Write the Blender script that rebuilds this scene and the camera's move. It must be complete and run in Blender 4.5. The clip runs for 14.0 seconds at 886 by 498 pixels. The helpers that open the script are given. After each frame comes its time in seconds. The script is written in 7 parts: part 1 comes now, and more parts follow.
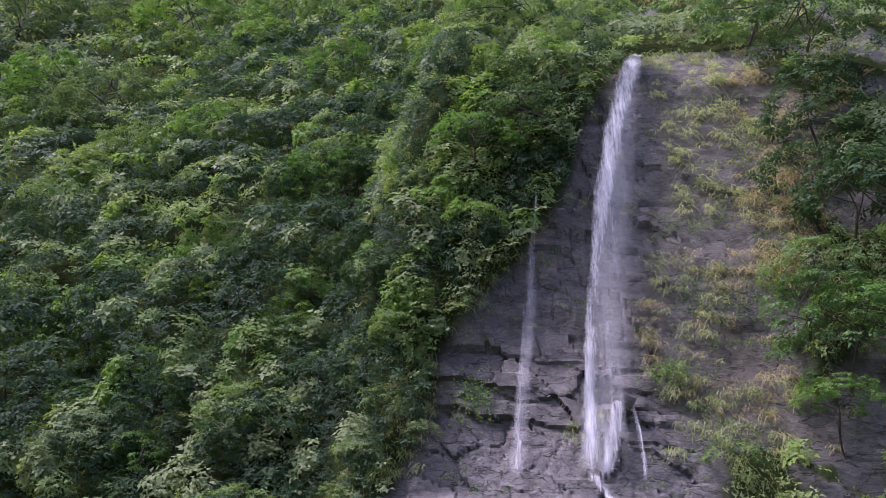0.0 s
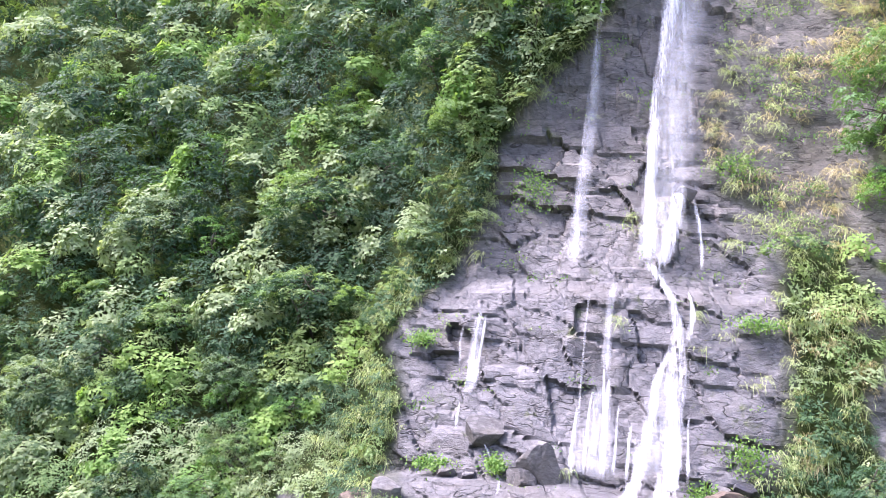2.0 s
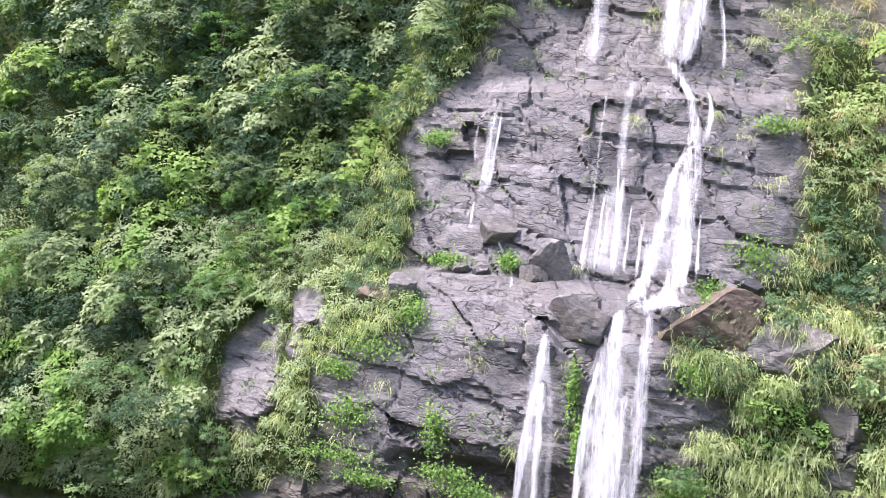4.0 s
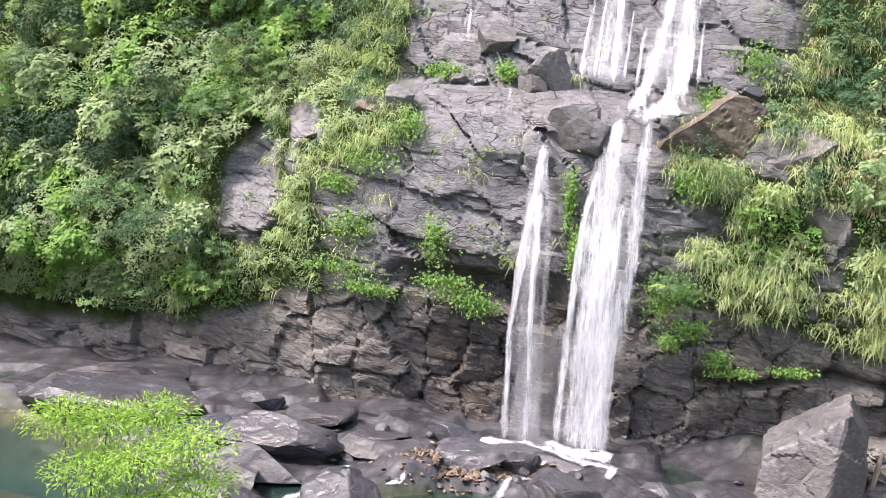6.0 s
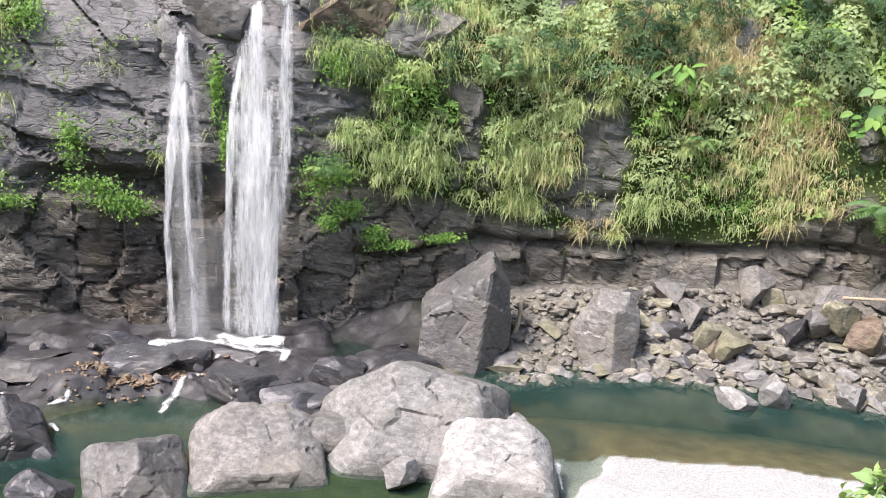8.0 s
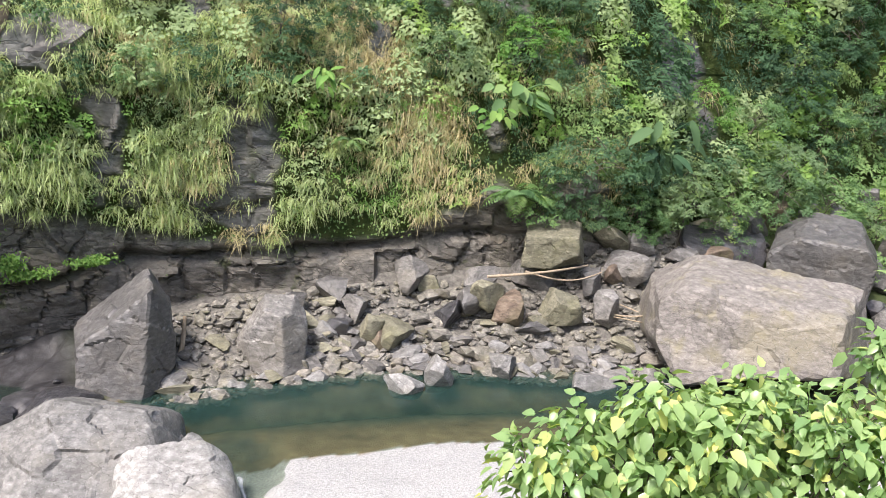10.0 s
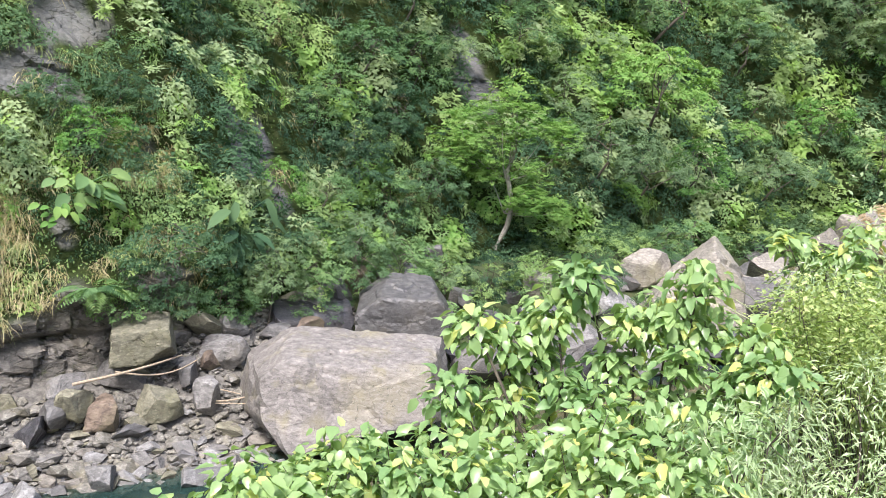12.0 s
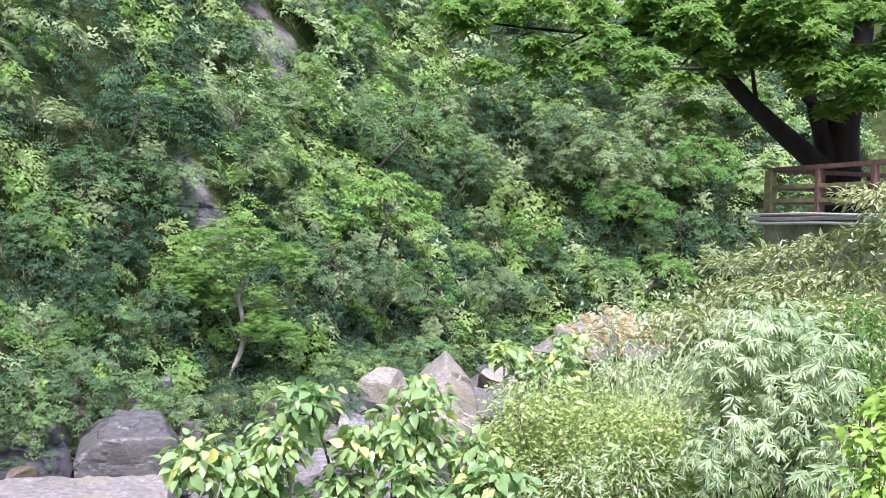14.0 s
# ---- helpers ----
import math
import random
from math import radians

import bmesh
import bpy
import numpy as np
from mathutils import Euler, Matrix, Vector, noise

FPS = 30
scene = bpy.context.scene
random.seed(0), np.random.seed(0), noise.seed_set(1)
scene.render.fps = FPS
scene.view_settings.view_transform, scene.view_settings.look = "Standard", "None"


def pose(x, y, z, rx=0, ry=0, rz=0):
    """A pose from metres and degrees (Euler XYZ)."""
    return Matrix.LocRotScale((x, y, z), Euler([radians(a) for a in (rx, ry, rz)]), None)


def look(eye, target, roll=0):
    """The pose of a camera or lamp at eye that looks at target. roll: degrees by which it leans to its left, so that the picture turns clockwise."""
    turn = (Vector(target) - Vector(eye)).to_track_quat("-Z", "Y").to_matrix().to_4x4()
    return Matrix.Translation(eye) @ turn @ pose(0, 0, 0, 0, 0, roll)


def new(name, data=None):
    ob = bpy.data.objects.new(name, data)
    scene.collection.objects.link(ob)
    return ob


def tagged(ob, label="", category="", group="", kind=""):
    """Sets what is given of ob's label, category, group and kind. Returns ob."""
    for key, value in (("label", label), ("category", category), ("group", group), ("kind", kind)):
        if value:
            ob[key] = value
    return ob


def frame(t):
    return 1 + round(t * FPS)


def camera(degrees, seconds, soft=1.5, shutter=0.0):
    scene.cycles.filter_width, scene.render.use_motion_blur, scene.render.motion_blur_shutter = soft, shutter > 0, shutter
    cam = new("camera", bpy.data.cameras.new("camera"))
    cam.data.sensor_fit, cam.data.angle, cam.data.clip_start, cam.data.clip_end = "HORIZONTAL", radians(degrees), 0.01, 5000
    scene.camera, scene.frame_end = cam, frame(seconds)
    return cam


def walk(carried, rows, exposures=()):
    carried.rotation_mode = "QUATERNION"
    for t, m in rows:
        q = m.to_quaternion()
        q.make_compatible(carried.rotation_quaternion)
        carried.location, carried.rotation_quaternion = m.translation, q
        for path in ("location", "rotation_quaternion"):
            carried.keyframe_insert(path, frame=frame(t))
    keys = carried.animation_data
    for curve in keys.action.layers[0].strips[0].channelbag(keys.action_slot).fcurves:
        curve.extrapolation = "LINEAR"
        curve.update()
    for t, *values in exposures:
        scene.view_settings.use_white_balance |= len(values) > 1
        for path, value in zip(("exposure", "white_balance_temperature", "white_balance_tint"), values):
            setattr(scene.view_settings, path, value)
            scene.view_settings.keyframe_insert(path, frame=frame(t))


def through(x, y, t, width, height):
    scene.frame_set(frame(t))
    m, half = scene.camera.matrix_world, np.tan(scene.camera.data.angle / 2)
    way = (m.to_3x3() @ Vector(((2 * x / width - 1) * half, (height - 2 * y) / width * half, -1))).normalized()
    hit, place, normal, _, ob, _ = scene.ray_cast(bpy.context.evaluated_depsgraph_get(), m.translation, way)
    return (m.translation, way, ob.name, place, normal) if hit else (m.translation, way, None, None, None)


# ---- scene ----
cam = camera(51.47, 14.0, soft=0.85)
# One person turns on the spot, the camera held out at arm's length.
EYE, ARM = 20.0, 0.4
TURNS = [  # seconds, tilt, lean, turn
    (0, 115.01, -2.63, 7.28),
    (0.5, 112.51, -3.39, 8.53),
    (1, 109.04, -3.72, 9.30),
    (1.5, 105.29, -4.13, 10.02),
    (2, 101.80, -4.30, 10.67),
    (2.5, 98.01, -4.38, 11.03),
    (3, 95.07, -4.47, 11.35),
    (5.5, 80.39, -4.09, 11.62),
    (6, 77.65, -3.63, 11.41),
    (6.5, 74.93, -3.02, 6.84),
    (7, 72.50, -3.23, 0.58),
    (9.5, 73.12, -3.77, -25.48),
    (10, 73.74, -4.02, -31.92),
    (10.5, 74.70, -3.96, -39.99),
    (11, 75.86, -3.77, -46.57),
    (11.5, 77.60, -2.99, -53.55),
    (12, 80.20, -2.21, -58.06),
    (12.5, 83.45, -1.63, -62.28),
    (13, 85.15, -1.78, -68.26),
    (13.5, 86.31, -1.38, -72.88),
    (14, 88.35, -1.27, -74.61),
]


def held(tilt, lean, turn):
    a = radians(-turn)
    return pose(ARM * math.sin(a), ARM * (math.cos(a) - 1), EYE, tilt, lean, turn)


walk(cam, [(t, held(a, b, c)) for t, a, b, c in TURNS],
     exposures=[(0.0, 0.58, 5900, 42), (0.2, 0.85, 5900, 42), (0.5, 1.62, 5850, 43), (1.0, 2.15, 5850, 41), (2.0, 2.05, 5950, 34), (3.0, 1.85, 6100, 31), (5.5, 1.8, 6550, 23), (6.5, 1.74, 6600, 20),
                (9.5, 1.3, 6650, 14), (11.0, 1.3, 6600, 14), (12.5, 1.47, 6150, 16), (14.0, 1.52, 5850, 26)])

# -- light: a bright, thinly clouded sky with a soft high sun
world = bpy.data.worlds.new("world")
scene.world = world
world.use_nodes = True
nt = world.node_tree
sky = nt.nodes.new("ShaderNodeTexSky")
sky.sky_type, sky.sun_disc = "NISHITA", False
SUN_EL, SUN_AZ = radians(57), radians(250)
sky.sun_elevation, sky.sun_rotation = SUN_EL, SUN_AZ
sky.air_density, sky.dust_density, sky.ozone_density = 1.0, 3.0, 1.0
nt.links.new(sky.outputs[0], nt.nodes["Background"].inputs[0])
nt.nodes["Background"].inputs[1].default_value = 0.15
sun_data = bpy.data.lights.new("sun", "SUN")
sun_data.energy, sun_data.angle, sun_data.color = 2.7, radians(12), (1.0, 0.96, 0.9)
sun = new("sun", sun_data)
sun.matrix_world = look((0, 0, 150), (-math.sin(SUN_AZ) * math.cos(SUN_EL), -math.cos(SUN_AZ) * math.cos(SUN_EL), 150 - math.sin(SUN_EL)))
# -- the plan: the foot line of the gorge wall, and how far the wall leans back with height
FOOT = [(-150, -10), (-125, 34), (-85, 52), (-45, 50), (-15, 46.5), (0, 46), (12, 47), (22, 45.5), (32, 42), (45, 40), (60, 41), (80, 34), (100, 28), (124, 20), (140, -5), (148, -40), (150, -110)]


def catmull(pts, n):
    p = np.array(pts, float)
    p = np.vstack([2 * p[0] - p[1], p, 2 * p[-1] - p[-2]])
    out = []
    for i in range(1, len(p) - 2):
        u = np.linspace(0, 1, n, endpoint=False)[:, None]
        a, b, c, d = p[i - 1], p[i], p[i + 1], p[i + 2]
        out.append(0.5 * (2 * b + (c - a) * u + (2 * a - 5 * b + 4 * c - d) * u ** 2 + (3 * b - a - 3 * c + d) * u ** 3))
    return np.vstack(out + [p[-2:-1]])


LINE = catmull(FOOT, 40)
ARC = np.concatenate([[0], np.cumsum(np.linalg.norm(np.diff(LINE, axis=0), axis=1))])
ARC = ARC - np.interp(0.0, LINE[:, 0][:440], ARC[:440])
TAN = np.gradient(LINE, axis=0)
TAN /= np.linalg.norm(TAN, axis=1)[:, None]
for _ in range(30):
    TAN[1:-1] = (TAN[:-2] + 2 * TAN[1:-1] + TAN[2:]) / 4
ROCKY = ([-3, 0, 3, 6.5, 8, 10, 15, 17.6, 18.2, 24, 29, 30, 36, 45, 67, 72, 90, 130, 190], [0.3, 0.3, 0.38, 0.42, 0.25, 0.4, 1.0, 2.6, 5.0, 7.0, 8.8, 10, 12, 14, 19, 23, 40, 80, 140])
GREEN = ([-3, 0, 4, 7, 8, 12, 20, 40, 70, 120, 190], [0.2, 0.5, 1.0, 1.2, 0.8, 3.0, 8.0, 20, 38, 78, 140])


def smooth(a, b, x):
    u = np.clip((x - a) / (b - a), 0, 1)
    return u * u * (3 - 2 * u)


def hash3(i, j, k):
    h = (i.astype(np.int64) * 374761393 + j.astype(np.int64) * 668265263 + k.astype(np.int64) * 2147483647) & 0xFFFFFFFF
    h = ((h ^ (h >> 13)) * 1274126177) & 0xFFFFFFFF
    return ((h ^ (h >> 16)) & 0xFFFF) / 65535.0


def vnoise(x, y, z=0.0, seed=0):
    """Smooth noise from -1 to 1."""
    x, y, z = np.broadcast_arrays(np.asarray(x, float), np.asarray(y, float), np.asarray(z, float) + seed * 17.3)
    i, j, k = np.floor(x), np.floor(y), np.floor(z)
    u, v, w = x - i, y - j, z - k
    u, v, w = (a * a * (3 - 2 * a) for a in (u, v, w))
    t = 0
    for a in (0, 1):
        for b in (0, 1):
            for c in (0, 1):
                t = t + hash3(i + a, j + b, k + c) * np.where(a, u, 1 - u) * np.where(b, v, 1 - v) * np.where(c, w, 1 - w)
    return 2 * t - 1


def fbm(x, y, z=0.0, seed=0, octaves=4):
    return sum(vnoise(x * 2 ** o, y * 2 ** o, z * 2 ** o, seed + o) / 2 ** o for o in range(octaves)) / 1.6


def blocks(x, y, seed=0, jitter=0.45):
    """Cracked blocks: distance to the nearest joint, and a random number per block."""
    i, j = np.floor(x), np.floor(y)
    d1, d2, idn = np.full(np.shape(x), 9.0), np.full(np.shape(x), 9.0), np.zeros(np.shape(x))
    for a in (-1, 0, 1):
        for b in (-1, 0, 1):
            px = i + a + 0.5 + jitter * 2 * (hash3(i + a, j + b, i * 0 + seed) - 0.5)
            py = j + b + 0.5 + jitter * 2 * (hash3(i + a, j + b, i * 0 + seed + 91) - 0.5)
            d = np.maximum(abs(px - x), abs(py - y)) * 0.6 + np.hypot(px - x, py - y) * 0.4
            r = hash3(i + a, j + b, i * 0 + seed + 7)
            near = d < d1
            d2 = np.where(near, d1, np.minimum(d2, d))
            idn = np.where(near, r, idn)
            d1 = np.where(near, d, d1)
    return d2 - d1, idn


def facets(x, y, seed, jitter=0.45):
    """Broken faces side by side, each a plane with its own slant: the height and the distance to the nearest edge."""
    i, j = np.floor(x), np.floor(y)
    d1, d2, h = np.full(np.shape(x), 9.0), np.full(np.shape(x), 9.0), np.zeros(np.shape(x))
    for a in (-1, 0, 1):
        for b in (-1, 0, 1):
            e, f = i + a, j + b
            px = e + 0.5 + jitter * 2 * (hash3(e, f, i * 0 + seed) - 0.5)
            py = f + 0.5 + jitter * 2 * (hash3(e, f, i * 0 + seed + 91) - 0.5)
            d = np.maximum(abs(px - x), abs(py - y)) * 0.5 + np.hypot(px - x, py - y) * 0.5
            plane = hash3(e, f, i * 0 + seed + 7) - 0.5 + (x - px) * (hash3(e, f, i * 0 + seed + 13) - 0.5) * 1.3 + (y - py) * (hash3(e, f, i * 0 + seed + 17) - 0.5) * 1.3
            near = d < d1
            d2 = np.where(near, d1, np.minimum(d2, d))
            h = np.where(near, plane, h)
            d1 = np.where(near, d, d1)
    return h, d2 - d1


def plan(s):
    return np.stack([np.interp(s, ARC, LINE[:, 0]), np.interp(s, ARC, LINE[:, 1])], -1), np.stack([-np.interp(s, ARC, TAN[:, 1]), np.interp(s, ARC, TAN[:, 0])], -1)


def setback(s, z):
    w = smooth(-24, -12, s) * (1 - smooth(18, 32, s))
    zr = z + (1.6 * vnoise(s / 7, 0 * s, seed=61) + 0.7 * vnoise(s / 2.2, 0 * s, seed=62)) * (1 - smooth(9, 15, z)) * smooth(0, 3, z)
    b = (1 - w) * np.interp(zr, *GREEN) + w * np.interp(zr, *ROCKY)
    return b + (1 - w) * 1.6 * fbm(s / 17, z / 14, seed=3) * smooth(6, 14, z) + 0.5 * fbm(s / 6, z / 6, seed=5)


def wall(s, z, out=0.0):
    """A place on the gorge wall, out metres in front of it."""
    s, z = np.asarray(s, float), np.asarray(z, float)
    p, n = plan(s)
    b = setback(s, z) - out
    return np.stack([p[..., 0] + n[..., 0] * b, p[..., 1] + n[..., 1] * b, z + 0 * s], -1)

# -- materials
def material(name):
    m = bpy.data.materials.new(name)
    m.use_nodes = True
    t = m.node_tree
    return m, t, t.nodes["Principled BSDF"], lambda a, b: t.links.new(a, b)


def noise_node(t, scale, detail=5, coords=None, rough=0.6, stretch=None):
    n = t.nodes.new("ShaderNodeTexNoise")
    n.inputs["Scale"].default_value, n.inputs["Detail"].default_value, n.inputs["Roughness"].default_value = scale, detail, rough
    if coords is None:
        coords = t.nodes.new("ShaderNodeTexCoord").outputs["Object"]
    if stretch:
        mp = t.nodes.new("ShaderNodeMapping")
        mp.inputs["Scale"].default_value = stretch
        t.links.new(coords, mp.inputs[0])
        coords = mp.outputs[0]
    t.links.new(coords, n.inputs["Vector"])
    return n.outputs["Fac"]


def ramp(t, fac, stops):
    r = t.nodes.new("ShaderNodeValToRGB")
    els = r.color_ramp.elements
    while len(els) < len(stops):
        els.new(0.5)
    for e, (p, c) in zip(els, stops):
        e.position, e.color = p, (c, c, c, 1) if isinstance(c, (int, float)) else (*c, 1)
    t.links.new(fac, r.inputs[0])
    return r.outputs[0]


def mix(t, fac, a, b, kind="MIX"):
    n = t.nodes.new("ShaderNodeMix")
    n.data_type, n.blend_type = "RGBA", kind
    for socket, v in ((n.inputs[0], fac), (n.inputs[6], a), (n.inputs[7], b)):
        if isinstance(v, (int, float)):
            socket.default_value = v
        elif isinstance(v, tuple):
            socket.default_value = (*v, 1)
        else:
            t.links.new(v, socket)
    return n.outputs[2]


def calc(t, op, a, b=0.5):
    n = t.nodes.new("ShaderNodeMath")
    n.operation = op
    for socket, v in zip(n.inputs, (a, b)):
        if isinstance(v, (int, float)):
            socket.default_value = v
        else:
            t.links.new(v, socket)
    return n.outputs[0]


def attribute(t, name):
    n = t.nodes.new("ShaderNodeAttribute")
    n.attribute_name = name
    return n.outputs["Fac"]


def bump(t, bsdf, height, strength, distance=0.1):
    b = t.nodes.new("ShaderNodeBump")
    b.inputs["Strength"].default_value, b.inputs["Distance"].default_value = strength, distance
    t.links.new(height, b.inputs["Height"])
    t.links.new(b.outputs[0], bsdf.inputs["Normal"])


def cracks(t, scale, stretch, width):
    """Curving dark cracks: 0 in a crack, 1 beside it."""
    n = noise_node(t, scale, 3, rough=0.45, stretch=stretch)
    return ramp(t, n, [(0.5 - width, 1.0), (0.5, 0.0), (0.5 + width, 1.0)])


def fracture(t, scale, stretch, width=0.05):
    """Broken rock: a random number for each block, and 0 in the joints between blocks, 1 beside them."""
    coords = t.nodes.new("ShaderNodeTexCoord").outputs["Object"]
    warp = t.nodes.new("ShaderNodeTexNoise")
    warp.inputs["Scale"].default_value, warp.inputs["Detail"].default_value = scale * 1.3, 3
    t.links.new(coords, warp.inputs["Vector"])
    away = t.nodes.new("ShaderNodeVectorMath")
    away.operation = "SCALE"
    away.inputs["Scale"].default_value = 0.55 / scale
    t.links.new(warp.outputs["Color"], away.inputs[0])
    add = t.nodes.new("ShaderNodeVectorMath")
    t.links.new(coords, add.inputs[0])
    t.links.new(away.outputs[0], add.inputs[1])
    mp = t.nodes.new("ShaderNodeMapping")
    mp.inputs["Scale"].default_value = stretch
    mp.inputs["Rotation"].default_value = (0.15, 0.22, 0.3)
    t.links.new(add.outputs[0], mp.inputs[0])
    cell = t.nodes.new("ShaderNodeTexVoronoi")
    edge = t.nodes.new("ShaderNodeTexVoronoi")
    edge.feature = "DISTANCE_TO_EDGE"
    for n in (cell, edge):
        n.inputs["Scale"].default_value = scale
        t.links.new(mp.outputs[0], n.inputs["Vector"])
    bw = t.nodes.new("ShaderNodeRGBToBW")
    t.links.new(cell.outputs["Color"], bw.inputs[0])
    return bw.outputs[0], ramp(t, edge.outputs["Distance"], [(0.0, 0.0), (width, 1.0)])


def rock_colour(t, dark, mid, light, stain):
    big = noise_node(t, 0.22, 4)
    fine = noise_node(t, 2.6, 8, rough=0.7, stretch=(1, 1, 2.2))
    base = ramp(t, fine, [(0.28, dark), (0.5, mid), (0.72, light)])
    return mix(t, ramp(t, big, [(0.5, 0.0), (0.68, 0.55)]), base, stain), fine


def leaf_material(name, dark, mid, light, through=0.34, gloss=0.55, vary=0.6, sheen=0.13):
    m, t, b, link = material(name)
    geo = t.nodes.new("ShaderNodeNewGeometry").outputs["Random Per Island"]
    each = t.nodes.new("ShaderNodeObjectInfo").outputs["Random"]
    tint = calc(t, "ADD", attribute(t, "tint"), calc(t, "MULTIPLY", each, vary))
    f = calc(t, "ADD", calc(t, "MULTIPLY", geo, 0.2), calc(t, "MULTIPLY", tint, 0.8))
    col = ramp(t, f, [(0.05, dark), (0.45, mid), (0.95, light)])
    link(col, b.inputs["Base Color"])
    b.inputs["Roughness"].default_value, b.inputs["Specular IOR Level"].default_value = gloss, sheen
    tr = t.nodes.new("ShaderNodeBsdfTranslucent")
    link(mix(t, 1.0, col, (1.3, 1.35, 0.6), "MULTIPLY"), tr.inputs[0])
    mx = t.nodes.new("ShaderNodeMixShader")
    mx.inputs[0].default_value = through
    link(b.outputs[0], mx.inputs[1])
    link(tr.outputs[0], mx.inputs[2])
    link(mx.outputs[0], t.nodes["Material Output"].inputs["Surface"])
    return m


def cliff_material():
    m, t, b, link = material("cliff_rock_and_soil")
    slate, fine = rock_colour(t, (0.078, 0.077, 0.079), (0.142, 0.14, 0.143), (0.215, 0.212, 0.214), (0.145, 0.13, 0.112))
    tan, _ = rock_colour(t, (0.075, 0.07, 0.061), (0.145, 0.135, 0.118), (0.255, 0.238, 0.21), (0.15, 0.13, 0.095))
    rock = mix(t, attribute(t, "tan"), slate, tan)
    # wet rock, its colour dark enough to carry the cave's shade too
    wet, _ = rock_colour(t, (0.018, 0.016, 0.015), (0.058, 0.052, 0.047), (0.15, 0.135, 0.12), (0.1, 0.072, 0.042))
    rock = mix(t, attribute(t, "wet"), rock, wet)
    moss = ramp(t, noise_node(t, 3.0, 6), [(0.3, (0.03, 0.045, 0.012)), (0.7, (0.12, 0.15, 0.03))])
    rock = mix(t, ramp(t, noise_node(t, 0.5, 6, rough=0.7), [(0.6, 0.0), (0.7, 0.75)]), rock, moss)
    joint = cracks(t, 0.35, (0.8, 0.8, 2.4), 0.008)
    joint2 = cracks(t, 1.1, (1.0, 1.0, 1.5), 0.012)
    both = calc(t, "MULTIPLY", joint, calc(t, "ADD", calc(t, "MULTIPLY", joint2, 0.5), 0.5))
    chip, gap = fracture(t, 0.42, (1, 1, 1.7), 0.03)
    chip2, gap2 = fracture(t, 1.9, (1, 1, 1.4), 0.06)
    rock = mix(t, 1.0, rock, ramp(t, calc(t, "ADD", calc(t, "MULTIPLY", chip, 0.6), calc(t, "MULTIPLY", chip2, 0.4)), [(0.25, 0.8), (0.75, 1.22)]), "MULTIPLY")
    both = calc(t, "MULTIPLY", both, calc(t, "MULTIPLY", calc(t, "ADD", calc(t, "MULTIPLY", gap, 0.12), 0.88), calc(t, "ADD", calc(t, "MULTIPLY", gap2, 0.08), 0.92)))
    rock = mix(t, both, mix(t, 0.65, rock, (0.015, 0.014, 0.014)), rock)
    soil = ramp(t, noise_node(t, 1.2, 7), [(0.3, (0.025, 0.04, 0.014)), (0.58, (0.05, 0.068, 0.024)), (0.8, (0.1, 0.09, 0.05))])
    link(mix(t, attribute(t, "rock"), soil, rock), b.inputs["Base Color"])
    link(mix(t, attribute(t, "rock"), (0.95, 0.95, 0.95), ramp(t, fine, [(0.3, 0.35), (0.7, 0.75)])), b.inputs["Roughness"])
    link(calc(t, "MULTIPLY", attribute(t, "rock"), 0.5), b.inputs["Specular IOR Level"])
    bump(t, b, calc(t, "ADD", calc(t, "MULTIPLY", fine, 0.5), calc(t, "ADD", calc(t, "MULTIPLY", both, 0.6), calc(t, "ADD", calc(t, "MULTIPLY", chip, 0.45), calc(t, "MULTIPLY", chip2, 0.2)))), 0.75, 0.3)
    return m


def boulder_material(name, dark, mid, light, stain, rough=0.7, speckle=0.5):
    m, t, b, link = material(name)
    col, fine = rock_colour(t, dark, mid, light, stain)
    each = t.nodes.new("ShaderNodeObjectInfo").outputs["Random"]
    col = mix(t, 1.0, col, ramp(t, each, [(0.0, 0.72), (1.0, 1.25)]), "MULTIPLY")
    j = cracks(t, 1.3, (1, 1.6, 0.8), 0.008)
    chip, gap = fracture(t, 0.5, (1, 1.3, 1.6), 0.02)
    col = mix(t, 1.0, col, ramp(t, chip, [(0.2, 0.86), (0.8, 1.14)]), "MULTIPLY")
    lichen = ramp(t, noise_node(t, 0.9, 5, rough=0.65), [(0.55, 0.0), (0.7, 0.5)])
    col = mix(t, lichen, col, stain)
    j = calc(t, "MULTIPLY", j, calc(t, "ADD", calc(t, "MULTIPLY", gap, 0.4), 0.6))
    col = mix(t, j, mix(t, 0.6, col, (0.025, 0.023, 0.02)), col)
    spots = ramp(t, noise_node(t, 7.0, 6, rough=0.75), [(0.56, 0.0), (0.66, speckle)])
    link(mix(t, spots, col, light), b.inputs["Base Color"])
    b.inputs["Roughness"].default_value = rough
    bump(t, b, calc(t, "ADD", fine, calc(t, "ADD", calc(t, "MULTIPLY", j, 0.4), calc(t, "MULTIPLY", chip, 0.5))), 0.45, 0.12)
    return m


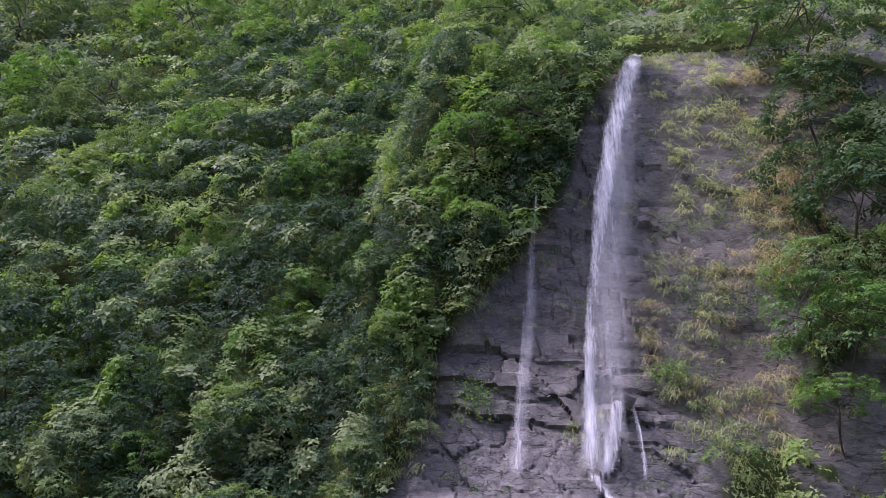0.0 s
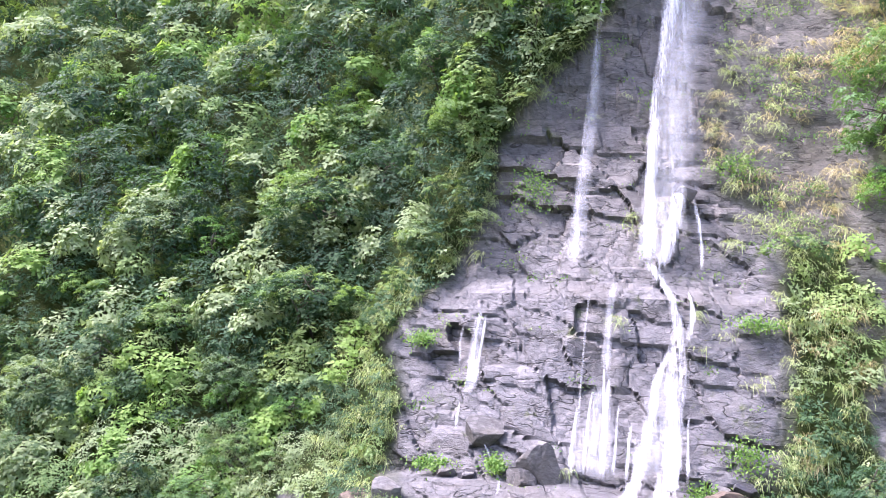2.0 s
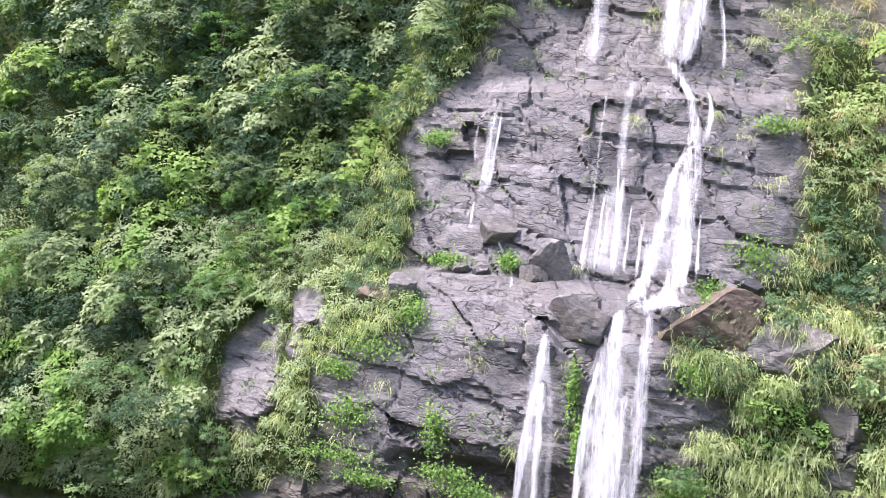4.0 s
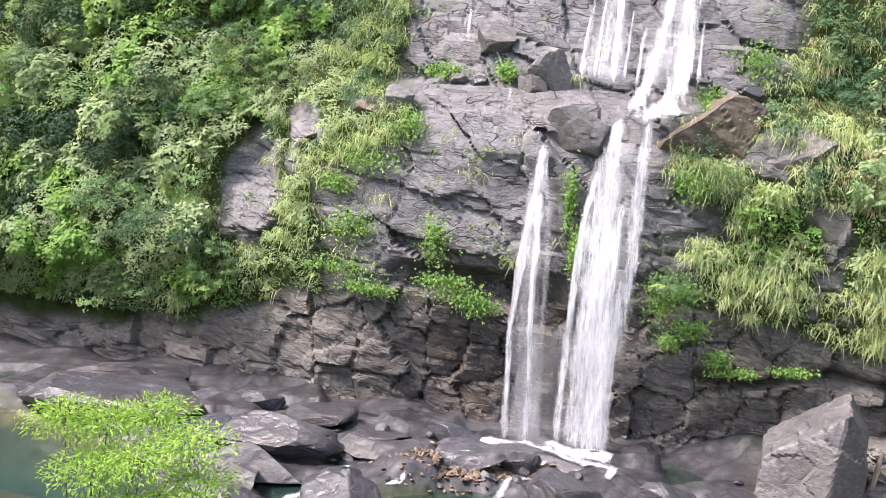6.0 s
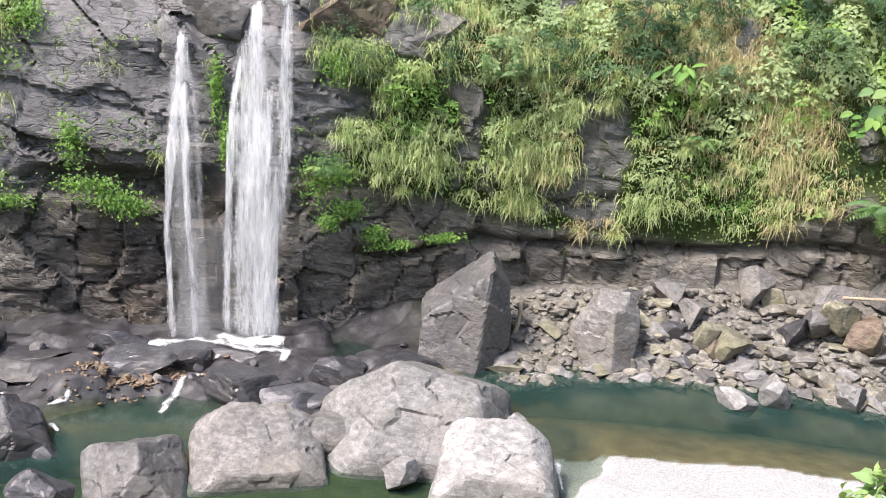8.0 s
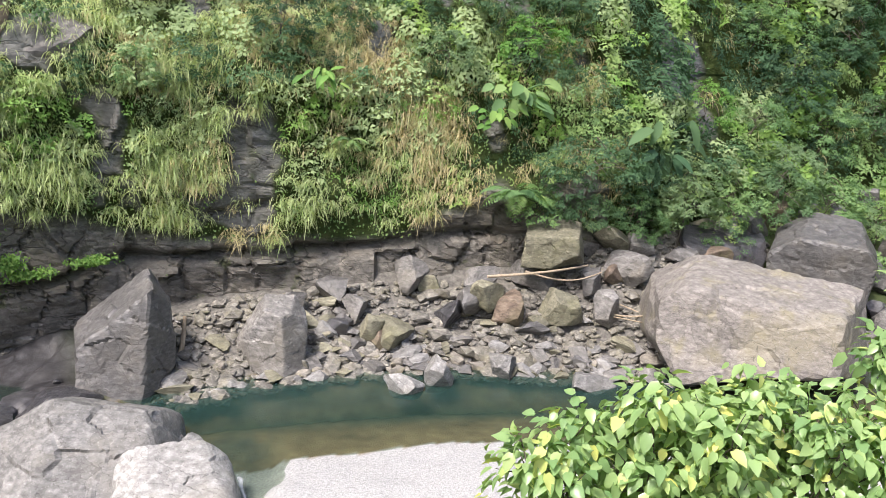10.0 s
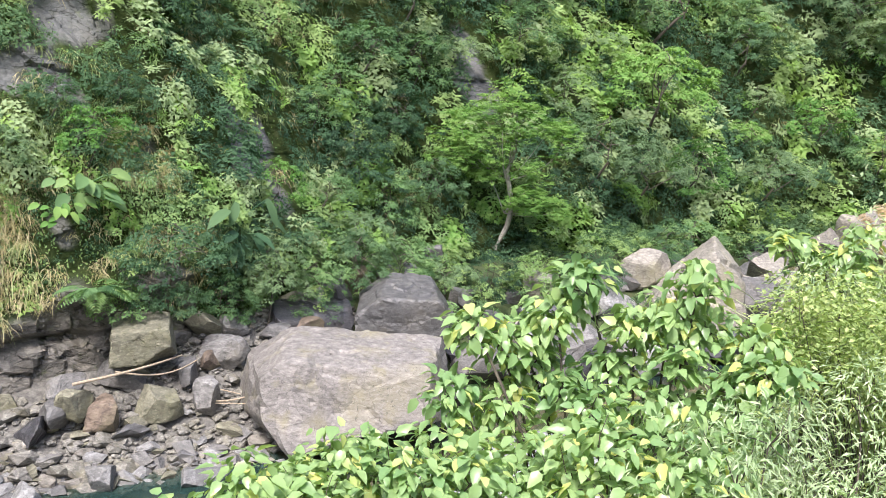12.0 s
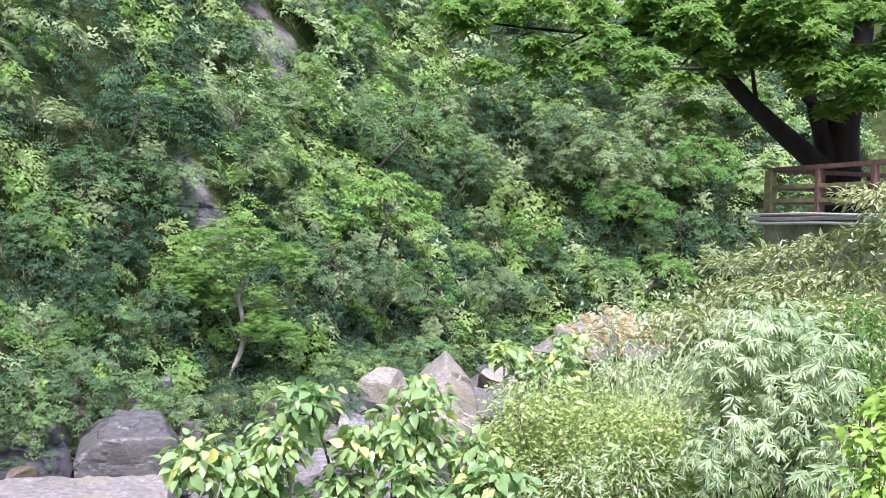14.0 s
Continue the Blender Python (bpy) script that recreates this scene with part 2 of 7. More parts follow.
def ground_material():
    m, t, b, link = material("ground_gravel_and_soil")
    peb = ramp(t, noise_node(t, 9.0, 6, rough=0.8), [(0.3, (0.19, 0.19, 0.19)), (0.7, (0.46, 0.463, 0.465))])
    bed = ramp(t, noise_node(t, 0.8, 6), [(0.3, (0.1, 0.075, 0.045)), (0.7, (0.22, 0.17, 0.1))])
    soil = ramp(t, noise_node(t, 1.2, 7), [(0.3, (0.025, 0.04, 0.014)), (0.58, (0.05, 0.068, 0.024)), (0.8, (0.1, 0.09, 0.05))])
    talus = ramp(t, noise_node(t, 3.0, 7, rough=0.7), [(0.3, (0.045, 0.042, 0.04)), (0.7, (0.2, 0.19, 0.17))])
    deep = ramp(t, noise_node(t, 0.8, 4), [(0.3, (0.012, 0.05, 0.042)), (0.7, (0.03, 0.085, 0.07))])
    c = mix(t, attribute(t, "gravel"), soil, peb)
    c = mix(t, attribute(t, "talus"), c, talus)
    dark = ramp(t, noise_node(t, 1.3, 8, rough=0.7), [(0.3, (0.014, 0.0135, 0.014)), (0.52, (0.04, 0.039, 0.042)), (0.75, (0.1, 0.098, 0.104))])
    chip, gap = fracture(t, 0.45, (1, 1.6, 1), 0.04)
    dark = mix(t, 1.0, dark, ramp(t, chip, [(0.2, 0.7), (0.8, 1.3)]), "MULTIPLY")
    dark = mix(t, ramp(t, gap, [(0.0, 0.4), (1.0, 1.0)]), (0.012, 0.011, 0.01), dark)
    b.inputs["Specular IOR Level"].default_value = 0.3
    c = mix(t, attribute(t, "shelf"), c, dark)
    c = mix(t, attribute(t, "shallow"), c, bed)
    c = mix(t, attribute(t, "deep"), c, deep)
    link(c, b.inputs["Base Color"])
    link(mix(t, attribute(t, "shelf"), (0.85, 0.85, 0.85), (0.48, 0.48, 0.48)), b.inputs["Roughness"])
    stony = calc(t, "MULTIPLY", calc(t, "ADD", noise_node(t, 4.0, 6, rough=0.75), noise_node(t, 14.0, 5)), calc(t, "SUBTRACT", 1.0, attribute(t, "shelf")))
    slab = calc(t, "MULTIPLY", calc(t, "ADD", chip, calc(t, "MULTIPLY", noise_node(t, 2.2, 5), 0.8)), attribute(t, "shelf"))
    bump(t, b, calc(t, "ADD", stony, slab), 0.6, 0.1)
    return m


def river_material():
    m, t, b, link = material("river_water")
    b.inputs["Base Color"].default_value = (0.02, 0.05, 0.045, 1)
    b.inputs["Roughness"].default_value, b.inputs["IOR"].default_value = 0.06, 1.33
    bump(t, b, noise_node(t, 1.6, 4), 0.12, 0.08)
    tr = t.nodes.new("ShaderNodeBsdfTransparent")
    tr.inputs[0].default_value = (0.82, 0.87, 0.8, 1)
    mx = t.nodes.new("ShaderNodeMixShader")
    link(ramp(t, attribute(t, "depth"), [(0.0, 0.14), (0.9, 0.6)]), mx.inputs[0])
    link(tr.outputs[0], mx.inputs[1])
    link(b.outputs[0], mx.inputs[2])
    link(mx.outputs[0], t.nodes["Material Output"].inputs["Surface"])
    return m


def fall_material(name, cover, streak, soft_edge):
    """White falling water: streaks along its run, thinning at its edges."""
    m, t, b, link = material(name)
    b.inputs["Base Color"].default_value = (0.86, 0.88, 0.9, 1)
    b.inputs["Roughness"].default_value = 0.6
    uv = t.nodes.new("ShaderNodeUVMap").outputs[0]
    a = noise_node(t, 1.0, 7, uv, 0.72, (streak, 0.95, 1))
    c = noise_node(t, 1.0, 3, uv, 0.5, (streak * 0.25, 0.09, 1))
    f = calc(t, "ADD", calc(t, "MULTIPLY", a, 0.62), calc(t, "MULTIPLY", c, 0.55))
    f = calc(t, "ADD", f, calc(t, "MULTIPLY", calc(t, "SUBTRACT", attribute(t, "core"), 1.0), soft_edge))
    al = ramp(t, f, [(0.55 - cover, 0.0), (0.95 - cover, 1.0)])
    top = {"dense": 0.95, "veil": 0.42, "mist": 0.1}[name.split("_")[0]]
    link(calc(t, "MULTIPLY", al, top), b.inputs["Alpha"])
    return m


def plain_material(name, dark, light, scale, rough, stretch=None, relief=0.3):
    m, t, b, link = material(name)
    n = noise_node(t, scale, 7, rough=0.65, stretch=stretch)
    link(ramp(t, n, [(0.3, dark), (0.7, light)]), b.inputs["Base Color"])
    b.inputs["Roughness"].default_value = rough
    bump(t, b, n, relief, 0.03)
    return m


CLIFF = cliff_material()
GROUND = ground_material()
RIVER = river_material()
DENSE = fall_material("dense_falling_water", 0.16, 6.0, 0.5)
VEIL = fall_material("veil_of_falling_water", 0.16, 8.0, 0.55)
MIST = fall_material("mist_of_spray", 0.25, 0.7, 0.7)
FOAM = fall_material("dense_foam", 0.17, 5.0, 0.7)
GREY = boulder_material("grey_boulder", (0.06, 0.058, 0.055), (0.14, 0.135, 0.13), (0.27, 0.26, 0.25), (0.16, 0.145, 0.115))
PALE = boulder_material("pale_boulder", (0.095, 0.094, 0.092), (0.195, 0.192, 0.188), (0.36, 0.356, 0.35), (0.18, 0.17, 0.15))
DARK = boulder_material("dark_wet_boulder", (0.022, 0.022, 0.025), (0.05, 0.05, 0.056), (0.1, 0.1, 0.112), (0.05, 0.044, 0.036), 0.3, 0.12)
MOSSY = boulder_material("mossy_boulder", (0.08, 0.076, 0.055), (0.178, 0.17, 0.122), (0.32, 0.305, 0.225), (0.165, 0.16, 0.085))
PINK = boulder_material("purplish_boulder", (0.09, 0.083, 0.071), (0.195, 0.179, 0.153), (0.34, 0.315, 0.275), (0.23, 0.21, 0.12))
ROSY = boulder_material("big_purplish_boulder", (0.085, 0.077, 0.072), (0.165, 0.152, 0.142), (0.29, 0.27, 0.25), (0.21, 0.19, 0.11))
BROWN = boulder_material("brown_rock", (0.05, 0.036, 0.027), (0.125, 0.093, 0.07), (0.22, 0.175, 0.135), (0.1, 0.1, 0.04))
SLATE = boulder_material("slate_boulder", (0.038, 0.037, 0.038), (0.09, 0.088, 0.088), (0.18, 0.176, 0.174), (0.11, 0.1, 0.085), 0.5, 0.2)
LEAF_DARK = leaf_material("dark_foliage", (0.025, 0.055, 0.034), (0.055, 0.115, 0.06), (0.12, 0.2, 0.09))
LEAF = leaf_material("green_foliage", (0.055, 0.115, 0.052), (0.135, 0.24, 0.1), (0.27, 0.375, 0.14))
LEAF_LIGHT = leaf_material("bright_foliage", (0.065, 0.15, 0.042), (0.13, 0.27, 0.07), (0.26, 0.39, 0.115), 0.38)
LEAF_GREY = leaf_material("greyish_foliage", (0.062, 0.11, 0.058), (0.15, 0.23, 0.115), (0.28, 0.365, 0.19))
GRASS = leaf_material("hanging_grass", (0.14, 0.22, 0.095), (0.29, 0.39, 0.19), (0.48, 0.55, 0.32), 0.5)
STRAW = leaf_material("dry_grass", (0.19, 0.16, 0.08), (0.34, 0.29, 0.165), (0.52, 0.46, 0.3), 0.42)
BARK = plain_material("bark", (0.035, 0.03, 0.022), (0.12, 0.1, 0.075), 6.0, 0.9, (1, 1, 0.25), 0.6)

# -- builders
def mesh_of(name, V, F, mat, attrs=None, smooth_faces=False, uv=None):
    """A mesh from arrays of places and of equal-sided faces."""
    V, F = np.asarray(V, np.float32), np.asarray(F, np.int32)
    me = bpy.data.meshes.new(name)
    me.vertices.add(len(V))
    me.vertices.foreach_set("co", V.ravel())
    n, k = F.shape
    me.loops.add(n * k)
    me.loops.foreach_set("vertex_index", F.ravel())
    me.polygons.add(n)
    me.polygons.foreach_set("loop_start", np.arange(0, n * k, k, dtype=np.int32))
    me.update(calc_edges=True)
    me.polygons.foreach_set("use_smooth", np.full(n, smooth_faces))
    for key, values in (attrs or {}).items():
        me.attributes.new(key, "FLOAT", "POINT").data.foreach_set("value", np.asarray(values, np.float32).ravel())
    if uv is not None:
        me.uv_layers.new(name="UVMap").data.foreach_set("uv", np.asarray(uv, np.float32)[F.ravel()].ravel())
    me.materials.append(mat)
    return me


def part(name, me, parent, label="", m=None):
    ob = new(name, me)
    ob.parent = parent
    if m is not None:
        ob.matrix_basis = m
    return tagged(ob, label)


def thing(name, label, category, group="", kind="", me=None, m=None):
    ob = new(name, me)
    if m is not None:
        ob.matrix_basis = m
    return tagged(ob, label, category, group, kind)


def grid_faces(rows, cols):
    i = np.arange((rows - 1) * (cols - 1))
    a = i // (cols - 1) * cols + i % (cols - 1)
    return np.stack([a, a + 1, a + cols + 1, a + cols], 1)


def unit(v):
    return v / (np.linalg.norm(v, axis=-1, keepdims=True) + 1e-9)


def inside(x, y, poly):
    """Whether places lie in a polygon."""
    r = np.zeros(np.shape(x), bool)
    p = np.array(poly, float)
    for (ax, ay), (bx, by) in zip(p, np.roll(p, -1, 0)):
        if ay != by:
            r ^= ((ay > y) != (by > y)) & (x < (bx - ax) * (y - ay) / (by - ay) + ax)
    return r


def leaf_cards(c, axis, normal, length, width, fold=0.18, simple=False):
    """Folded leaves: stalk end, two shoulders and tip each; simple ones, for far foliage, have one face."""
    axis = unit(axis)
    side = unit(np.cross(axis, normal))
    nor = np.cross(side, axis)
    L, W = np.asarray(length).reshape(-1, 1), np.asarray(width).reshape(-1, 1)
    if simple:
        V = np.stack([c + side * W * 0.55, c + axis * L - nor * L * 0.1, c - side * W * 0.55 + axis * L * 0.2], 1).reshape(-1, 3)
        return V, np.arange(len(V)).reshape(-1, 3)
    a = c
    b = c + axis * L * 0.45 + side * W * 0.5 + nor * W * fold
    d = c + axis * L * 0.45 - side * W * 0.5 + nor * W * fold
    e = c + axis * L - nor * L * 0.1
    V = np.stack([a, b, e, d], 1).reshape(-1, 3)
    i = np.arange(len(c))[:, None] * 4
    F = np.concatenate([i + [0, 1, 2], i + [0, 2, 3]])
    return V, F


def rosettes(c, normal, radius, rays, wide, g, cup=0.2, hang=0.3):
    """Sprigs: leaves that spread round a point, facing one way. Returns their places and faces, three corners a leaf."""
    n = len(c)
    nor = unit(normal)
    a = unit(np.cross(nor, g.normal(0, 1, (n, 3))))
    b = np.cross(nor, a)
    ang = (np.arange(rays)[None] + g.uniform(0, 1, (n, 1)) + g.normal(0, 0.3, (n, rays))) * 2 * np.pi / rays
    ax = np.cos(ang)[..., None] * a[:, None] + np.sin(ang)[..., None] * b[:, None] + nor[:, None] * g.normal(cup, 0.2, (n, rays, 1))
    ax = unit(ax + [0, 0, -hang])
    r = np.asarray(radius).reshape(-1, 1)
    start = c[:, None] + ax * (r * g.uniform(0.0, 0.75, (n, rays)))[..., None]
    L = (r * g.uniform(0.5, 0.85, (n, rays))).ravel()
    w = np.repeat(np.broadcast_to(np.asarray(wide, float), (n,)), rays)
    return leaf_cards(start.reshape(-1, 3), ax.reshape(-1, 3), np.repeat(nor, rays, 0) + g.normal(0, 0.2, (n * rays, 3)), L, L * w, simple=True)


def tubes(paths, sides=6):
    """Tapered stems: paths of (x, y, z, radius)."""
    Vs, Fs, n = [], [], 0
    for p in paths:
        p = np.array(p, float)
        d = unit(np.gradient(p[:, :3], axis=0))
        ref = np.where(abs(d[:, 2:3]) > 0.9, [[1.0, 0, 0]], [[0, 0, 1.0]])
        u = unit(np.cross(d, ref))
        v = np.cross(d, u)
        a = np.linspace(0, 2 * np.pi, sides, endpoint=False)
        ring = p[:, None, :3] + p[:, None, 3:4] * (np.cos(a)[None, :, None] * u[:, None] + np.sin(a)[None, :, None] * v[:, None])
        Vs.append(ring.reshape(-1, 3))
        k = np.arange((len(p) - 1) * sides)
        r, q = k // sides, k % sides
        Fs.append(n + np.stack([r * sides + q, r * sides + (q + 1) % sides, (r + 1) * sides + (q + 1) % sides, (r + 1) * sides + q], 1))
        n += len(p) * sides
    return np.vstack(Vs), np.vstack(Fs)


def bent(a, b, r0, r1, sag, rng, n=7):
    """A stem from a to b, crooked and tapering."""
    u = np.linspace(0, 1, n)[:, None]
    a, b = np.array(a, float), np.array(b, float)
    off = rng.normal(0, 1, 3) * np.linalg.norm(b - a) * 0.07
    p = a + (b - a) * u + off * np.sin(np.pi * u) + np.array([0, 0, -sag]) * u * (1 - u) * 4
    return np.hstack([p, r0 + (r1 - r0) * u])


def crown(seed, clumps=26, per=45, size=(1, 1, 0.8), leaf=0.16, wide=0.55, droop=0.35, low=-0.25, hollow=0.6, clump=0.3):
    """A crown of leafy clumps round the origin, with gaps between them. Returns the leaves and the clumps' middles."""
    g = np.random.default_rng(seed)
    d = unit(g.normal(0, 1, (clumps * 3, 3)))
    d = d[d[:, 2] > low][:clumps]
    lump = 1 + 0.25 * vnoise(d[:, 0] * 2, d[:, 1] * 2, d[:, 2] * 2, seed)
    cc = d * np.array(size) * (g.uniform(hollow, 0.92, len(d)) * lump)[:, None]
    cr = g.uniform(0.7, 1.3, len(cc)) * clump
    rays = 8
    k = np.repeat(np.arange(len(cc)), max(2, per // rays))
    o = unit(g.normal(0, 1, (len(k), 3)) + unit(cc)[k] * 0.9 + [0, 0, 0.5])
    c = cc[k] + o * cr[k, None] * g.uniform(0.75, 1.05, (len(k), 1)) * [1, 1, 0.6]
    nor = unit(o * [0.8, 0.8, 0.5] + [0, 0, 0.8] + g.normal(0, 0.18, o.shape))
    V, F = rosettes(c, nor, leaf * 1.25 * g.uniform(0.7, 1.3, len(k)), rays, wide, g, 0.15, droop)
    tint = np.repeat(g.uniform(0, 1, len(cc))[k] * 0.18 + g.uniform(0, 0.1, len(k)), rays * 3)
    return V, F, tint, cc


def tuft(seed, blades=70, long=1.0, wide=0.05, front=0.8, lift=0.8, fall=1.3, steps=4, spread=0.3):
    """Grass blades that arch out and hang over; they lean towards -y."""
    g = np.random.default_rng(seed)
    n = blades
    base = np.stack([g.normal(0, spread, n), g.normal(0, spread * 0.5, n), g.normal(0, spread * 0.35, n)], 1)
    d = unit(np.stack([g.normal(0, 0.75, n), -np.abs(g.normal(front, 0.4, n)), g.normal(lift, 0.4, n)], 1))
    L = long * g.uniform(0.5, 1.2, n)
    u = np.linspace(0, 1, steps + 1)
    p = base[:, None] + d[:, None] * (L[:, None] * u)[..., None]
    p[..., 2] -= fall * L[:, None] * (u ** 2)
    side = unit(np.cross(d, [0, 0, 1.0]) + g.normal(0, 0.3, (n, 3)))
    w = wide * L[:, None] / long * np.interp(np.linspace(0, 4, steps + 1), range(5), [0.6, 1.0, 0.9, 0.6, 0.08]) * 0.5
    V = np.stack([p - side[:, None] * w[..., None], p + side[:, None] * w[..., None]], 2)
    i = np.arange(n)[:, None, None] * (steps + 1) * 2 + np.arange(steps)[None, :, None] * 2
    F = (i + np.array([0, 1, 3, 2])).reshape(-1, 4)
    tint = np.repeat(g.uniform(0, 0.35, n), (steps + 1) * 2)
    return V.reshape(-1, 3), F, tint


def scatter(variants, places, turns, sizes, pick, tints, tip=None):
    """Copies of leaf arrays, joined into one set of arrays."""
    Vs, Fs, Ts, n = [], [], [], 0
    for v, (V, F, T) in enumerate(variants):
        for i in np.where(pick == v)[0]:
            c, s = math.cos(turns[i]), math.sin(turns[i])
            M = np.array([[c, -s, 0], [s, c, 0], [0, 0, 1]])
            Vs.append((V * sizes[i]) @ M.T + places[i])
            Fs.append(F + n)
            Ts.append(T + tints[i])
            n += len(V)
    return np.vstack(Vs), np.vstack(Fs), np.concatenate(Ts)


ico = bmesh.new()
bmesh.ops.create_icosphere(ico, subdivisions=4, radius=1)
ICO4 = (np.array([v.co for v in ico.verts]), np.array([[v.index for v in f.verts] for f in ico.faces]))
ico.free()
ico = bmesh.new()
bmesh.ops.create_icosphere(ico, subdivisions=2, radius=1)
ICO2 = (np.array([v.co for v in ico.verts]), np.array([[v.index for v in f.verts] for f in ico.faces]))
ico.free()


ico = bmesh.new()
bmesh.ops.create_icosphere(ico, subdivisions=5, radius=1)
ICO5 = (np.array([v.co for v in ico.verts]), np.array([[v.index for v in f.verts] for f in ico.faces]))
ico.free()


def rock_mesh(name, seed, mat, cuts=14, fine=True, rounded=0.06, keep=0.62, size=(1, 1, 1), boxy=2.0):
    """A broken boulder of about unit size: a ball cut by chance planes, then weathered."""
    g = np.random.default_rng(seed)
    V, F = (ICO5 if max(size) > 5.5 else ICO4) if fine else ICO2
    V = V.copy() * 1.25 / (np.sum(np.abs(V) ** boxy, axis=1) ** (1 / boxy))[:, None]
    for d in unit(g.normal(0, 1, (cuts, 3))):
        h = g.uniform(keep, 0.98)
        over = V @ d - h
        V = V - np.where(over > 0, over * (1 - rounded), 0)[:, None] * d
    V += (0.035 * fbm(V[:, 0] * 2.3, V[:, 1] * 2.3, V[:, 2] * 2.3 + seed, seed, 4))[:, None] * unit(V)
    if fine:
        e, r = blocks(V[:, 0] * 1.6 + V[:, 2] * 0.7, V[:, 1] * 1.6 + V[:, 2] * 0.9, seed)
        V += (0.05 * (r - 0.5) - 0.035 * np.exp(-(e / 0.05) ** 2))[:, None] * unit(V)
    lo, hi = V.min(0), V.max(0)
    V = (V - (lo + hi) / 2) / (hi - lo) * size
    if fine:
        V += (0.045 * fbm(V[:, 0] * 0.9, V[:, 1] * 0.9, V[:, 2] * 1.3, seed + 2, 5) * min(size) * 0.6)[:, None] * unit(V)
    return mesh_of(name, V, F, mat)

def block_rock(name, seed, mat, faces, rounded=44):
    """A boulder with chosen faces: rows of a face's direction and how far it lies from the middle; edges worn round, faces broken and pitted."""
    V, F = ICO5
    d = unit(V)
    lift = sum(np.maximum(d @ np.array(f[:3]) / (np.linalg.norm(f[:3]) * f[3]), 0) ** rounded for f in faces)
    V = d / lift[:, None] ** (1 / rounded)
    size = float(np.mean(np.ptp(V, axis=0)))
    h, e = facets((V[:, 0] + 0.5 * V[:, 2]) / (0.26 * size), (V[:, 1] * 0.7 + V[:, 2] * 0.8) / (0.2 * size), seed)
    h2, e2 = facets((V[:, 0] - 0.4 * V[:, 2]) / (0.09 * size), (V[:, 1] - 0.7 * V[:, 2]) / (0.07 * size), seed + 3)
    V = V + d * (size * (0.026 * h + 0.004 * h2 - 0.007 * np.exp(-(e / 0.07) ** 2) + 0.025 * fbm(V[:, 0] * 2 / size, V[:, 1] * 2 / size, V[:, 2] * 2 / size, seed, 5)))[:, None]
    return mesh_of(name, V, F, mat)


# -- the gorge wall
ROCK_FACE = [(-8.4, 42.4), (-9.4, 37.5), (-9.9, 33.4), (-12, 30.3), (-15.3, 26.3), (-13, 22), (-13.7, 19.3), (-10.9, 16.5), (-11.5, 14.9), (-16.2, 13.6), (-16.8, 11.4), (-13.5, 8.6), (-10.5, 7.6), (-5.5, 7.0), (1.5, 7.9), (3, 10.8),
             (6.2, 11.6), (3.2, 14.7), (2.6, 16.9), (8.7, 19.5), (9.5, 27.5), (10, 35), (6.8, 36.7), (7.7, 46), (9.5, 61.5), (8.7, 70.6), (2, 58.6), (-1, 50.6)]
TAN_FACE = [(8.7, 72), (13.6, 71.3), (17.5, 58.8), (15, 43.1), (13, 33.4), (9.5, 33.4), (6.6, 38), (8.5, 60)]


def soft_in(s, z, poly, r=0.5):
    return sum(inside(s + a * r, z + b * r, poly) * 1.0 for a, b in ((0, 0), (1, 0), (-1, 0), (0, 1), (0, -1), (0.7, 0.7), (-0.7, 0.7), (0.7, -0.7), (-0.7, -0.7))) / 9


def rockiness(s, z):
    """Bare rock, the brown part of it, and the wet dark foot."""
    ws, wz = s + 0.9 * fbm(s / 3, z / 3, seed=21), z + 0.9 * fbm(s / 3, z / 3, seed=22)
    face = soft_in(ws, wz, ROCK_FACE)
    tan = soft_in(ws, wz, TAN_FACE)
    top = np.interp(s, [-70, -38, -30, -20, -16, -11, 4, 8, 14, 24, 27, 32, 38, 48], [1.2, 1.8, 2.3, 4.8, 6.4, 7.6, 8.6, 7.0, 6.0, 5.6, 6.0, 8.6, 6, 2])
    foot = 1 - smooth(-0.5, 0.5, wz - top)
    foot = foot * (1 - smooth(40, 55, s))
    bare = smooth(0.1, 0.24, fbm(s / 3.6, z / 4, seed=33) - 0.22 * smooth(1, 5, s) * (1 - smooth(12, 17, s)) - 0.2 * smooth(28, 34, s)) * smooth(-19, -13, s) * (1 - smooth(44, 50, s)) * 0.8 * (1 - (1 - smooth(2, 6, s)) * smooth(15, 18, z))
    for a, b, r in ((-22, 12, 1.7), (-20, 9.6, 1.2), (-18.6, 14.5, 1.1), (50, 14, 1.7), (52, 16.5, 1.2), (76, 22, 2.2), (84, 33, 2.0), (98, 41, 3.0)):
        bare = np.maximum(bare, 1 - smooth(r * 0.8, r * 1.2, np.hypot((s - a) + 2 * fbm(s / 2, z / 2, seed=34), (z - b) * 0.55)))
    return np.maximum.reduce([face, tan * 0.9, foot, bare]), tan, foot


